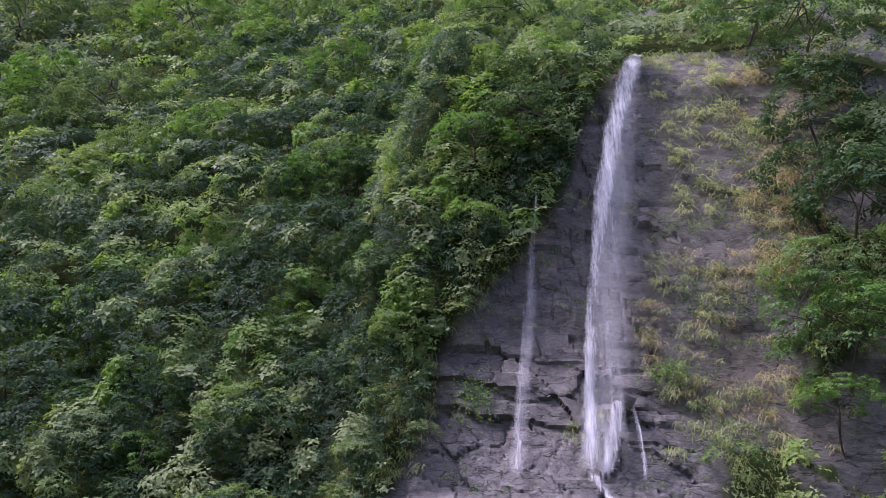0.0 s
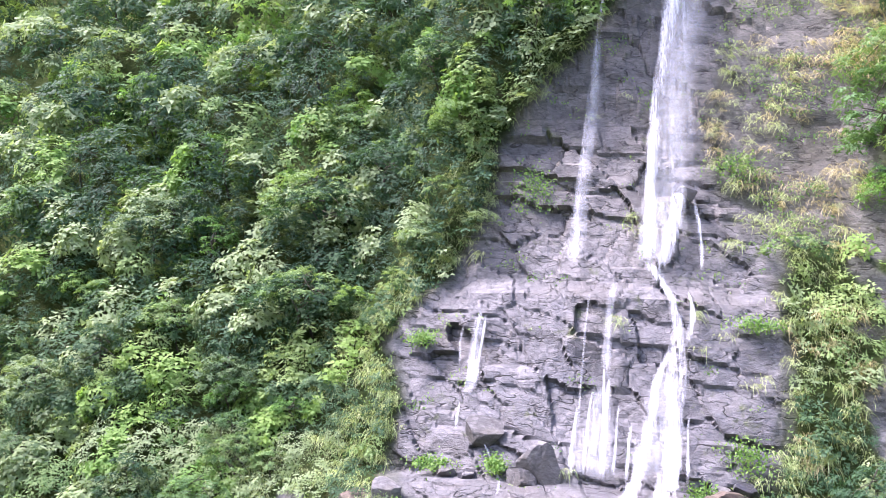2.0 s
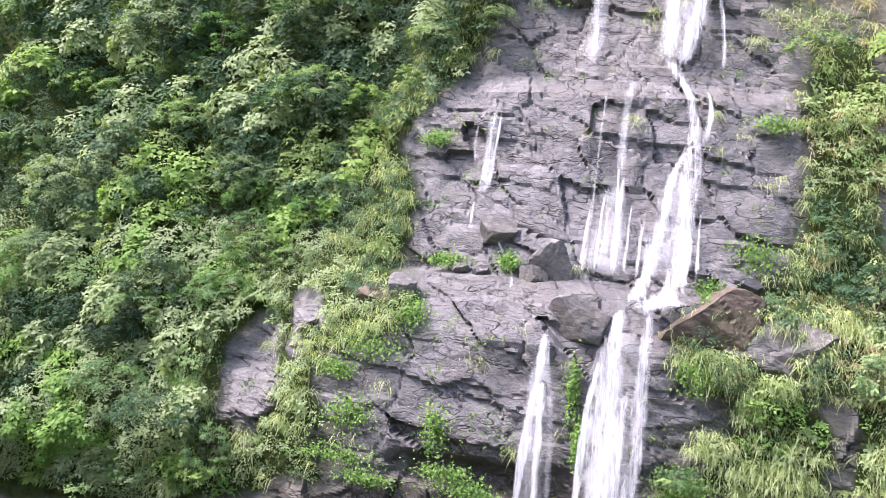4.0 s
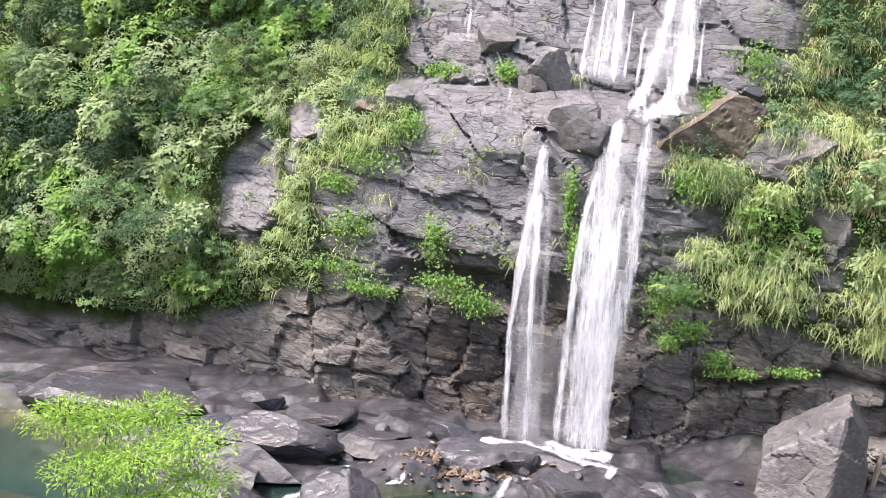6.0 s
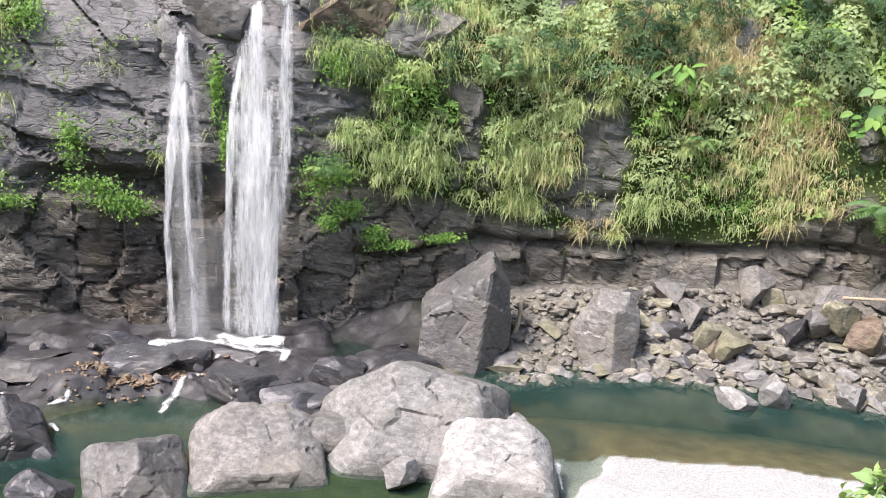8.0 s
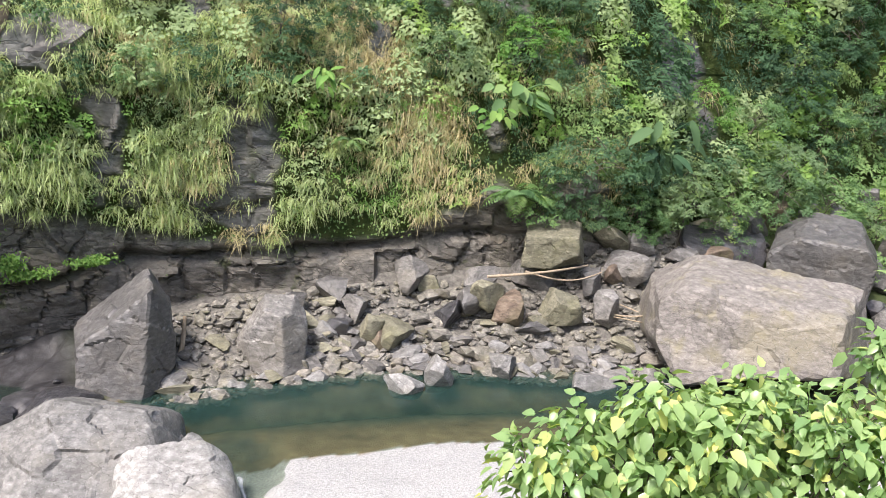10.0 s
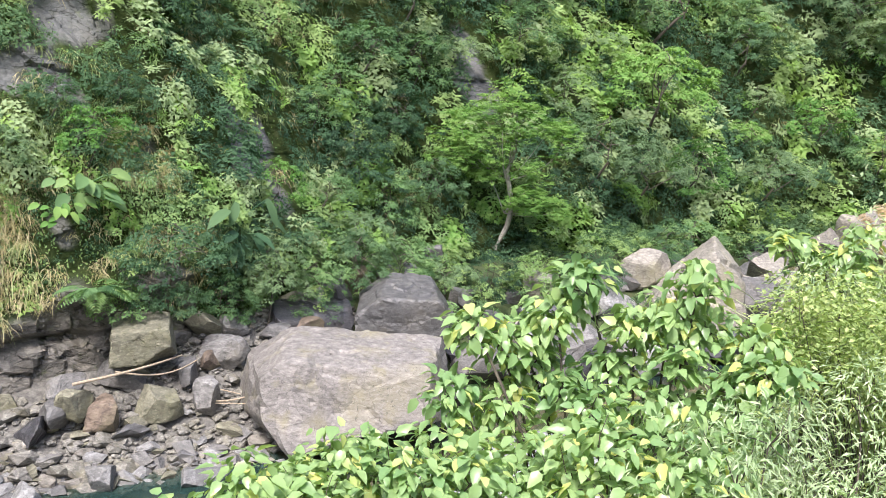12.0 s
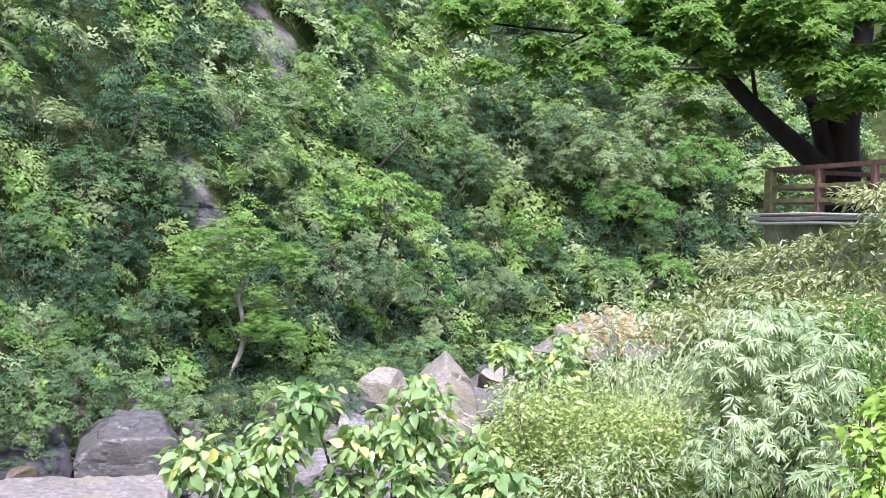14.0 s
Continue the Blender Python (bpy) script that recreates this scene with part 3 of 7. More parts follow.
def relief(s, z):
    """How far the rock stands out: ledges parted by long joints, broken faces of two sizes, tall blocks at the foot, and undercuts."""
    ws, wz = s + 0.5 * fbm(s / 2.6, z / 2.6, seed=28), z + 0.4 * fbm(s / 2.6, z / 2.6, seed=29)
    bed = wz + 0.13 * s + 1.1 * fbm(s / 13, z / 11, seed=8)
    lay = bed / 3.1 + 0.6 * vnoise(bed / 1.9, 0 * s, seed=4)
    k = np.floor(lay)
    f = np.minimum(lay - k, k + 1 - lay)
    thick = 0.8 * vnoise(s / 6, k * 3.17, seed=10)
    joint = np.exp(-(f / 0.035) ** 2) * smooth(0.0, 0.5, vnoise(s / 5, np.round(lay) * 5.3, seed=14))
    high = smooth(6.5, 9.0, z)
    h1, e1 = facets(ws / 3.6 + bed / 7, bed / 2.3, 37)
    h2, e2 = facets(ws / 1.5 - bed / 4, bed / 0.95, 43)
    h3, e3 = facets(ws / 2.3, (wz - 0.06 * s) / 2.9, 57, 0.3)
    h4, e4 = facets(ws / 0.62, bed / 0.42, 63)
    rough = np.clip(0.45 + 1.1 * fbm(s / 7, z / 5, seed=15), 0.1, 1.0)
    face = 0.5 * h1 + 0.26 * rough * h2 - 0.11 * np.exp(-(e1 / 0.045) ** 2) - 0.06 * rough * np.exp(-(e2 / 0.06) ** 2)
    plain = 1 - 0.6 * smooth(7, 9, s) * smooth(30, 36, z)
    foot = 0.55 * h3 + 0.13 * h2 - 0.32 * np.exp(-(e3 / 0.035) ** 2) - 0.06 * np.exp(-(e2 / 0.06) ** 2)
    cave = 1.1 * smooth(-12.5, -10, s) * (1 - smooth(-3.5, -1.5, s)) * np.exp(-((wz - 7.9) / 0.8) ** 4)
    slot = 0.9 * smooth(3.5, 6, s) * (1 - smooth(30, 36, s)) * np.exp(-((wz - 4.3 - 0.04 * (s - 6) - 0.5 * vnoise(s / 6, 0 * s, seed=68)) / 0.3) ** 2)
    slot = slot + 0.6 * smooth(12, 15, s) * (1 - smooth(30, 34, s)) * np.exp(-((wz - 7.2 - 0.5 * vnoise(s / 5, 0 * s, seed=69)) / 0.3) ** 2)
    return face * high * plain + foot * (1 - high) + (0.45 * thick - 0.28 * joint) * (0.2 + 0.8 * high) * plain + 0.07 * rough * h4 + 0.35 * fbm(s / 4, z / 4.5, seed=27) + 0.09 * fbm(s / 0.9, z / 0.8, seed=16) - cave - slot


def steps_of(pairs):
    return np.concatenate([np.arange(a, b, d) for a, b, d in pairs])


S = steps_of([(ARC[0], -60, 2.5), (-60, -34, 0.7), (-34, -17, 0.3), (-17, 12, 0.16), (12, 40, 0.25), (40, 110, 0.6), (110, ARC[-1], 2.5)])
Z = steps_of([(-2.5, 20, 0.16), (20, 40, 0.22), (40, 74, 0.5), (74, 191, 3)])
SS, ZZ = np.meshgrid(S, Z)
ROCKS, TANS, FEET = rockiness(SS, ZZ)
OUT = relief(SS, ZZ) * np.clip(ROCKS, 0.25, 1) + (1 - ROCKS) * 0.5 * fbm(SS / 2.5, ZZ / 2.5, seed=18)
# damp at the foot, plus painted shade for the cave left of the falls
wet = np.clip(FEET * (0.2 + 0.8 * fbm(SS / 5, ZZ / 3, seed=19)) * (1 - smooth(5, 9, ZZ)) + 0.9 * np.exp(-((SS + 6) / 6) ** 2) * (1 - smooth(8, 11, ZZ)), 0, 1) * (0.25 + 0.75 * smooth(-17, -9, SS)) * (1 - 0.6 * smooth(0, 5, SS)) * 0.95
thing("cliff", "dark grey slaty gorge wall with bedding joints, wet and shade-toned at its foot", "cliff", kind="structure",
      me=mesh_of("cliff", wall(SS, ZZ, OUT).reshape(-1, 3), grid_faces(*SS.shape)[:, ::-1], CLIFF, {"rock": ROCKS, "tan": np.maximum.reduce([TANS, FEET, 0.75 * smooth(26, 40, ZZ)]), "wet": wet}))

# -- the ground: river bed, gravel bar, scree and the near bank, out to the horizon
POOL = catmull([(-70, 40), (-40, 38), (-16, 34), (-6, 35.5), (4, 37), (12, 37.4), (24, 34.5), (36, 29), (55, 24), (75, 14.5), (110, 15), (200, -40)], 30)


def to_pool(x, y):
    d = np.full(np.shape(x), 1e9)
    side = np.zeros(np.shape(x))
    at = np.zeros(np.shape(x))
    for a, b in zip(POOL[:-1], POOL[1:]):
        ab = b - a
        u = np.clip(((x - a[0]) * ab[0] + (y - a[1]) * ab[1]) / (ab @ ab), 0, 1)
        q = np.hypot(x - a[0] - u * ab[0], y - a[1] - u * ab[1])
        cr = np.sign(ab[0] * (y - a[1]) - ab[1] * (x - a[0]))
        near = q < d
        d, side, at = np.where(near, q, d), np.where(near, cr, side), np.where(near, a[0] + u * ab[0], at)
    return d, side, at


def land(x, y):
    """Height of the ground and its kinds."""
    d, side, at = to_pool(x, y)
    half = np.interp(at, [-40, -16, -11, -6, -1, 6, 11, 16, 30, 60], [4, 2.6, 1.2, 2.2, 0.8, 1.0, 3.8, 4.2, 4.2, 2.4]) + 0.5 * fbm(x / 3, y / 3, seed=41)
    e = d - half
    far_up = np.interp(at, [-40, -10, 5, 14, 22, 34, 60], [0.03, 0.03, 0.04, 0.35, 0.5, 0.62, 0.5])
    z = np.where(e < 0, np.maximum(e * np.where((side < 0) & (x > 8), 0.16, 0.6), -1.7), np.where(side > 0, np.minimum(e * far_up, 5.5), np.minimum(e * 0.12, 0.45)))
    z = z + np.where(e > 0, 0.12, 0.05) * fbm(x / 1.3, y / 1.3, seed=42) * smooth(-0.3, 1.2, e)
    shelf = smooth(-60, -45, x) * (1 - smooth(7, 11, x)) * (side > 0) * smooth(0.0, 1.2, e)
    slab, crack = facets((x + 0.5 * y) / 3.6 + 0.25 * fbm(x / 2, y / 2, seed=46), (y - 0.2 * x) / 2.2 + 0.25 * fbm(x / 2, y / 2, seed=47), 48)
    lump = 0.7 * fbm(x / 4.2, y / 3.2, seed=44) + 0.16 * fbm(x / 1.1, y / 0.9, seed=45) + 0.85 * slab - 0.25 * np.exp(-(crack / 0.06) ** 2)
    pond = np.exp(-(((x + 5.2) / 3.4) ** 2 + ((y - 36.0) / 2.6) ** 2) ** 2) + np.exp(-(((x + 13.0) / 1.6) ** 2 + ((y - 34.8) / 2.8) ** 2) ** 2)
    z = z + shelf * np.where(x < -7, 0.5 + 0.9 * lump, 0.02 + 0.75 * lump)
    z = np.minimum(z, z * (1 - pond) - 0.7 * pond)
    z = np.where((side < 0) & (e > -1.5) & (x < 17), z - 0.6 * (1 - smooth(11.6, 13.4, x - 0.5 * (y - 30) + 0.7 * fbm(y / 1.5, x / 1.5, seed=49))), z)
    foot = np.interp(x, [-60, -20, 0, 18, 26, 40, 60, 100, 200], [24, 22.5, 22.2, 17.5, 16.2, 9, 3, -7, -60])
    bank = 0.4 + 0.85 * (foot - y)
    cap = 18.3 - 3.4 * smooth(2, 7, x) * (1 - smooth(19, 24, x))
    ledge = np.minimum(bank, cap + 0.2 * fbm(x / 4, y / 4, seed=43))
    hill = 18.3 + np.maximum(0, (-y - 12) * 0.6) + np.maximum(0, (x - 40) * 0.1) * (y < 0)
    ledge = np.where(bank > 18.3 + 12, np.maximum(ledge, np.minimum(bank - 12, hill)), ledge)
    near = bank > z
    zz = np.where(near, ledge, z)
    gravel = (~near) & (side < 0) & (e > -0.6) & (x < 48) & (x > 11.5)
    talus = (~near) & (side > 0) & (e > -0.4)
    talus = talus & (x < 47) & (shelf < 0.2)
    return np.minimum(zz, 90), gravel, talus, (~near) * shelf, (~near) & (e <= 0), np.where(near, 0, smooth(np.where((side < 0) & (x > 8), 2.6, 1.6), np.where((side < 0) & (x > 8), 5.0, 3.4), -e))


GX = steps_of([(-400, -60, 20), (-60, -24, 1.5), (-24, 36, 0.3), (36, 80, 0.8), (80, 420, 20)])
GY = steps_of([(-400, -30, 20), (-30, 20, 1.0), (20, 48, 0.3), (48, 400, 16)])
XX, YY = np.meshgrid(GX, GY)
gz, gravel, talus, shelf, shallow, deep = land(XX, YY)
gz = np.where(YY > 60, -3, gz)
thing("ground", "pale gravel bar, stony river bed and earthy bank", "ground", kind="structure",
      me=mesh_of("ground", np.stack([XX, YY, gz], -1).reshape(-1, 3), grid_faces(*XX.shape), GROUND,
                 {"gravel": gravel, "talus": talus, "shelf": shelf, "shallow": shallow, "deep": deep}, True))
wx, wy = np.meshgrid(np.arange(-70, 190, 0.8), np.arange(-50, 56, 0.8))
thing("river", "calm green river pool between boulders", "water", kind="structure",
      me=mesh_of("river", np.stack([wx, wy, wx * 0], -1).reshape(-1, 3), grid_faces(*wx.shape), RIVER, {"depth": np.clip(-land(wx, wy)[0], 0, 1)}, True))


def ground_at(x, y):
    return float(land(np.array([float(x)]), np.array([float(y)]))[0][0])

# -- falling water
def strand(name, parent, path, mat, seed, bow=0.2, label="", free=False):
    """A ribbon of water down the wall: rows of (along the wall, height, width, metres out from it; or, where it falls free, its y)."""
    p = catmull(path, 14)
    s, z, w, o = p.T
    across = np.linspace(-0.5, 0.5, 13)
    rag = 0.12 * vnoise(np.arange(len(p)) / 5.0, 0 * s, seed=seed)[:, None] + 0.1 * vnoise(np.arange(len(p))[:, None] / 3.0, across[None] * 5, seed=seed + 3)
    ss = s[:, None] + (across[None] * (1 + rag)) * w[:, None]
    out = o[:, None] + bow * w[:, None] * (0.25 - across[None] ** 2) + 0.06 * vnoise(ss * 5, z[:, None] * 1.2, seed=seed)
    V = np.stack([ss, 2 * o[:, None] - out, z[:, None] + 0 * ss], -1) if free else wall(ss, z[:, None] + 0 * ss, out)
    run = np.concatenate([[0], np.cumsum(np.hypot(np.diff(z), np.diff(s)))])
    uv = np.stack([ss + seed * 3.7, run[:, None] + 0 * ss], -1)
    end = np.minimum(1, np.minimum(run * 1.5, (run[-1] - run) * (0.45 if free else 1)) / 1.8 + (0.75 if free else 0.5))[:, None]
    core = (1 - (np.abs(across) * 2) ** 2.2)[None] * end
    return part(name, mesh_of(name, V.reshape(-1, 3), grid_faces(len(p), 13), mat, {"core": core}, True, uv.reshape(-1, 2)), parent, label)


upper = thing("waterfall", "tall white waterfall dropping free from the wooded cliff top", "waterfall")
strand("water_strand", upper, [(8.6, 71.3, 1.3, 0.6), (7.6, 68, 1.9, 1.5), (6.2, 62, 2.5, 1.8), (4.8, 56, 2.7, 2.0), (3.5, 49, 2.4, 2.0), (2.6, 43, 2.1, 1.8), (2.0, 36, 2.2, 1.3), (1.7, 31.5, 2.8, 0.8)], DENSE, 1)
strand("water_strand", upper, [(8.4, 70, 1.2, 0.9), (6.6, 62, 3.0, 1.4), (5.2, 54, 4.0, 1.6), (4.2, 45, 4.6, 1.4), (3.5, 37, 4.8, 1.0), (3.2, 33, 4.6, 0.9)], VEIL, 2)
strand("mist_veil", upper, [(7, 64, 2.6, 1.2), (5.4, 53, 5.0, 2.2), (4.2, 43, 5.6, 2.4), (3.4, 35, 6.5, 2.0)], MIST, 3)
strand("water_strand", upper, [(4.4, 37.0, 0.9, 0.7), (4.0, 35.6, 1.5, 0.8), (3.5, 33.4, 1.9, 0.7), (2.8, 31.2, 2.2, 0.6)], DENSE, 4)
strand("water_strand", upper, [(4.0, 36.3, 0.4, 0.6), (3.7, 34.6, 0.5, 0.7), (3.2, 32.6, 0.5, 0.6), (2.6, 31.0, 0.7, 0.5)], DENSE, 5)
strand("water_strand", upper, [(5.2, 36.4, 0.4, 0.6), (5.4, 34.6, 0.5, 0.7), (5.6, 32.6, 0.45, 0.6), (5.5, 30.8, 0.4, 0.5)], VEIL, 6)
strand("water_strand", upper, [(5.5, 35.0, 0.25, 0.7), (5.65, 33.0, 0.3, 0.6), (5.55, 31.2, 0.3, 0.5)], DENSE, 23)
strand("water_strand", upper, [(2.0, 38, 1.8, 1.3), (1.9, 34, 2.6, 0.9), (1.8, 31, 3.2, 0.6)], VEIL, 24)
middle = thing("cascade", "white cascade running down grey rock slabs", "waterfall")
strand("water_strand", middle, [(1.7, 31.6, 1.8, 0.9), (2.5, 30.6, 1.4, 0.9), (3.2, 29.4, 1.1, 0.9), (3.6, 27.6, 1.2, 0.9), (3.5, 25.2, 1.8, 1.0), (3.3, 22.5, 2.0, 1.1), (3.0, 20, 2.0, 1.2), (2.5, 18.4, 2.0, 1.6), (1.8, 17.7, 1.9, 2.1), (1.1, 17.1, 1.3, 2.0)], DENSE, 7)
strand("water_strand", middle, [(3.0, 26, 0.7, 0.9), (2.2, 23.6, 1.0, 1.0), (1.6, 21.0, 1.1, 1.0), (1.1, 19, 1.2, 1.3), (0.6, 18.1, 1.4, 1.9), (-0.2, 17.2, 1.4, 1.9)], DENSE, 8)
strand("water_strand", middle, [(4.5, 29.8, 0.4, 0.7), (4.6, 28.2, 0.6, 0.7), (4.2, 26.2, 0.6, 0.8)], DENSE, 9)
strand("water_strand", middle, [(2.6, 25.0, 1.6, 0.8), (2.2, 21, 3.6, 0.9), (1.6, 18.5, 4.2, 1.3)], VEIL, 10)
strand("water_strand", middle, [(-0.4, 30.4, 0.7, 0.7), (-0.8, 28, 0.9, 0.75), (-0.9, 24, 0.9, 0.8)], VEIL, 11)
strand("water_strand", middle, [(-1.0, 24, 1.8, 0.8), (-1.2, 21, 3.4, 0.9), (-1.4, 18.4, 4.0, 1.2)], VEIL, 12)
for k, (a, b, w) in enumerate([(-2.7, 22.5, 0.35), (-1.9, 23.5, 0.3), (-0.9, 24.5, 0.45), (-0.3, 23.0, 0.3), (0.4, 22.0, 0.4), (3.8, 22.5, 0.35)]):
    strand("water_strand", middle, [(a + 0.3, b, w * 0.6, 0.9), (a + 0.15, b - 2, w, 1.0), (a, 18.5, w * 1.5, 1.2)], DENSE, 60 + k)
strand("water_strand", middle, [(1.9, 17.9, 3.4, 2.3), (0.9, 17.3, 3.2, 2.2), (0.3, 16.8, 2.0, 1.9)], DENSE, 67, 0.05)
lower = thing("waterfall", "twin white falls plunging into the river pool", "waterfall")
strand("water_strand", lower, [(-0.3, 17.1, 0.9, 46.6), (-0.45, 16.3, 1.1, 46.35), (-0.7, 14.9, 1.8, 46.0), (-0.73, 12.7, 2.6, 45.7), (-0.66, 9.9, 2.9, 45.2), (-0.65, 7, 3.1, 44.9), (-0.61, 4, 3.2, 44.7), (-0.63, 0.1, 3.6, 44.4)], DENSE, 13, free=True)
strand("water_strand", lower, [(1.1, 17.1, 0.6, 46.5), (1.05, 16.3, 0.8, 46.3), (0.96, 15, 1.0, 46.0), (0.9, 12.8, 1.2, 45.7), (0.85, 10, 1.3, 45.2), (0.55, 7, 1.2, 44.9), (0.4, 4, 1.0, 44.7), (0.35, 0.2, 1.2, 44.5)], DENSE, 14, free=True)
strand("water_strand", lower, [(0.1, 16.0, 2.0, 46.2), (-0.1, 12, 3.8, 45.6), (-0.3, 7, 4.2, 44.8), (-0.5, 0.2, 4.4, 44.5)], VEIL, 15, free=True)
strand("water_strand", lower, [(-1.15, 14.5, 0.3, 45.9), (-1.55, 12.4, 0.5, 45.6), (-1.75, 9, 0.6, 45.0), (-1.85, 4, 0.7, 44.6), (-1.9, 0.3, 0.8, 44.4)], DENSE, 68, free=True)
strand("water_strand", lower, [(0.2, 13.0, 0.5, 45.6), (0.1, 9.0, 0.7, 44.9), (0, 4, 0.8, 44.5), (-0.1, 0.3, 1.2, 44.3)], DENSE, 69, free=True)
strand("water_strand", lower, [(-3.92, 15.5, 0.5, 46.4), (-3.95, 14.2, 1.4, 46.0), (-3.96, 12.5, 2.0, 45.7), (-3.98, 9.7, 2.5, 45.2), (-3.95, 6.8, 2.6, 44.9), (-3.75, 3.9, 2.7, 44.7), (-3.62, 0.1, 3.0, 44.5)], VEIL, 16, free=True)
strand("water_strand", lower, [(-3.92, 15.6, 0.5, 46.45), (-4.0, 14.2, 1.1, 46.05), (-4.15, 12.5, 1.1, 45.75), (-4.5, 9.7, 0.75, 45.25), (-4.75, 6.8, 0.6, 44.95), (-4.7, 3.9, 0.55, 44.75), (-4.6, 0.1, 0.8, 44.55)], DENSE, 17, free=True)
strand("water_strand", lower, [(-3.75, 14.6, 0.4, 46.1), (-3.4, 12.2, 0.5, 45.7), (-3.2, 9, 0.6, 45.1), (-3.1, 5, 0.6, 44.8), (-3.0, 0.2, 0.9, 44.5)], VEIL, 70, free=True)
strand("water_strand", lower, [(-3.9, 13.2, 0.6, 45.8), (-3.85, 10.5, 0.7, 45.3), (-3.75, 7, 0.6, 44.9), (-3.6, 3.5, 0.45, 44.65), (-3.5, 0.2, 0.5, 44.5)], DENSE, 71, free=True)
strand("mist_veil", lower, [(-2, 7, 2, 44.4), (-2.2, 4, 7, 44.0), (-2.4, 0.3, 11, 43.6)], MIST, 18, free=True)
thin = thing("waterfall", "thin side fall of white water on grey rock", "waterfall")
strand("water_strand", thin, [(-2.1, 53.8, 0.3, 0.5), (-2.2, 51, 0.8, 0.8), (-2.4, 47, 1.2, 0.9), (-2.5, 42, 1.4, 0.8), (-2.9, 36, 1.8, 0.6), (-3.2, 31, 2.2, 0.4)], VEIL, 19)
strand("water_strand", thin, [(-2.1, 53.6, 0.25, 0.6), (-2.15, 51.5, 0.45, 0.9), (-2.3, 49, 0.4, 1.0)], DENSE, 20)
strand("water_strand", thin, [(-3.0, 34, 0.5, 0.6), (-3.2, 30.8, 0.7, 0.4)], DENSE, 21)
strand("water_strand", thin, [(-8.9, 27.9, 0.9, 0.4), (-9.0, 25.5, 1.3, 0.4), (-8.9, 22.5, 1.2, 0.4)], VEIL, 26)
for k, (a, b, wdt) in enumerate([((-9.0, 27.8), (-9.2, 22.2), 0.5), ((-8.6, 27.6), (-8.7, 22.8), 0.4), ((-10.0, 27.5), (-9.8, 24), 0.25), ((-8.5, 21.8), (-6.2, 17.5), 0.3), ((-2.0, 29.4), (-2.6, 18), 0.3), ((-0.9, 25), (-1.0, 18.4), 0.35), ((-1.4, 22.5), (-1.7, 18.4), 0.3), ((-9.6, 22.5), (-9.4, 20.6), 0.3)]):
    rill = thing("rill", "thin white trickle of water on grey rock", "waterfall", "trickles on the rock slabs")
    u = np.linspace(0, 1, 6)
    strand("water_strand", rill, [(a[0] + (b[0] - a[0]) * q + 0.06 * math.sin(5 * q + k), a[1] + (b[1] - a[1]) * q, wdt * (0.7 + 0.6 * q), 0.35) for q in u], DENSE if k % 2 else VEIL, 30 + k)

# -- boulders: place, height of foot, width, depth, height, turn, kind
KINDS = {"g": (GREY, "grey"), "p": (PALE, "pale grey"), "s": (SLATE, "slate grey"), "b": (BROWN, "brown"), "d": (DARK, "dark wet"), "m": (MOSSY, "mossy olive"), "r": (PINK, "purplish grey"), "w": (ROSY, "purplish grey")}


def boulder(x, y, z, w, d, h, turn, kind, seed, label, cuts=13, sink=0.15, keep=0.62, lean=0.0, boxy=2.4):
    mat, word = KINDS[kind]
    me = rock_mesh("boulder", seed, mat, cuts + 5, True, 0.0, keep, (w, d, h), boxy)
    m = pose(x, y, z + h * (0.5 - sink), 0, lean, turn)
    return thing("boulder", label, "boulder", "river boulders", me=me, m=m)


def faced_boulder(x, y, z, kind, seed, label, faces, rounded=44):
    """A boulder whose broad side faces the open gorge; faces: right, away, up, distance."""
    me = block_rock("boulder", seed, KINDS[kind][0], faces, rounded)
    return thing("boulder", label, "boulder", "river boulders", me=me, m=pose(x, y, z, 0, 0, -math.degrees(math.atan2(x, y))))


faced_boulder(10.2, 43.0, 2.3, "s", 3, "tall slab-sided slate-grey boulder leaning against the cliff foot", [(1, 0, 0.05, 2.2), (-0.62, -0.1, 0.78, 1.5), (0.83, 0, 0.55, 2.6), (-1, 0, 0, 2.3), (0.7, 0, -0.7, 2.6), (0, 0, -1, 2.8), (-0.2, -0.95, 0.25, 1.6), (0.75, -0.65, 0.1, 1.9), (0, 1, 0, 1.8)])
faced_boulder(6.6, 34.6, 1.1, "p", 5, "huge pale grey boulder with a worn ridge in the river", [(0, -0.6, 0.8, 1.75), (-0.62, -0.35, 0.7, 2.3), (0.8, -0.3, 0.5, 2.9), (0.25, 0.35, 0.9, 2.0), (-0.45, 0.5, 0.74, 2.6), (1, 0, 0.1, 4.0), (-1, -0.1, 0.2, 4.1), (0, -1, 0.1, 3.2), (0, 1, 0, 3.3), (0, 0, -1, 2.6), (0.1, -0.15, 0.98, 2.1)], 20)
faced_boulder(9.0, 30.4, 0.9, "p", 7, "flat pale grey boulder at the water's edge", [(0, -0.3, 0.95, 0.9), (-0.5, -0.3, 0.8, 1.4), (0.6, -0.1, 0.75, 1.6), (1, 0, 0.2, 2.2), (-1, 0, 0.2, 2.3), (0, -1, 0.2, 1.6), (0, 1, 0, 1.5), (0, 0, -1, 1.4)], 20)
faced_boulder(17.4, 41.6, 1.9, "g", 13, "angular grey boulder on the scree", [(0.1, -0.2, 0.97, 1.5), (-0.85, -0.1, 0.5, 1.3), (0.8, -0.2, 0.55, 1.5), (1, 0, 0, 1.6), (-0.9, -0.4, 0, 1.4), (-0.35, -0.93, 0.1, 1.0), (0.6, -0.78, 0.15, 1.2), (0, 1, 0, 1.2), (0, 0, -1, 1.9)])
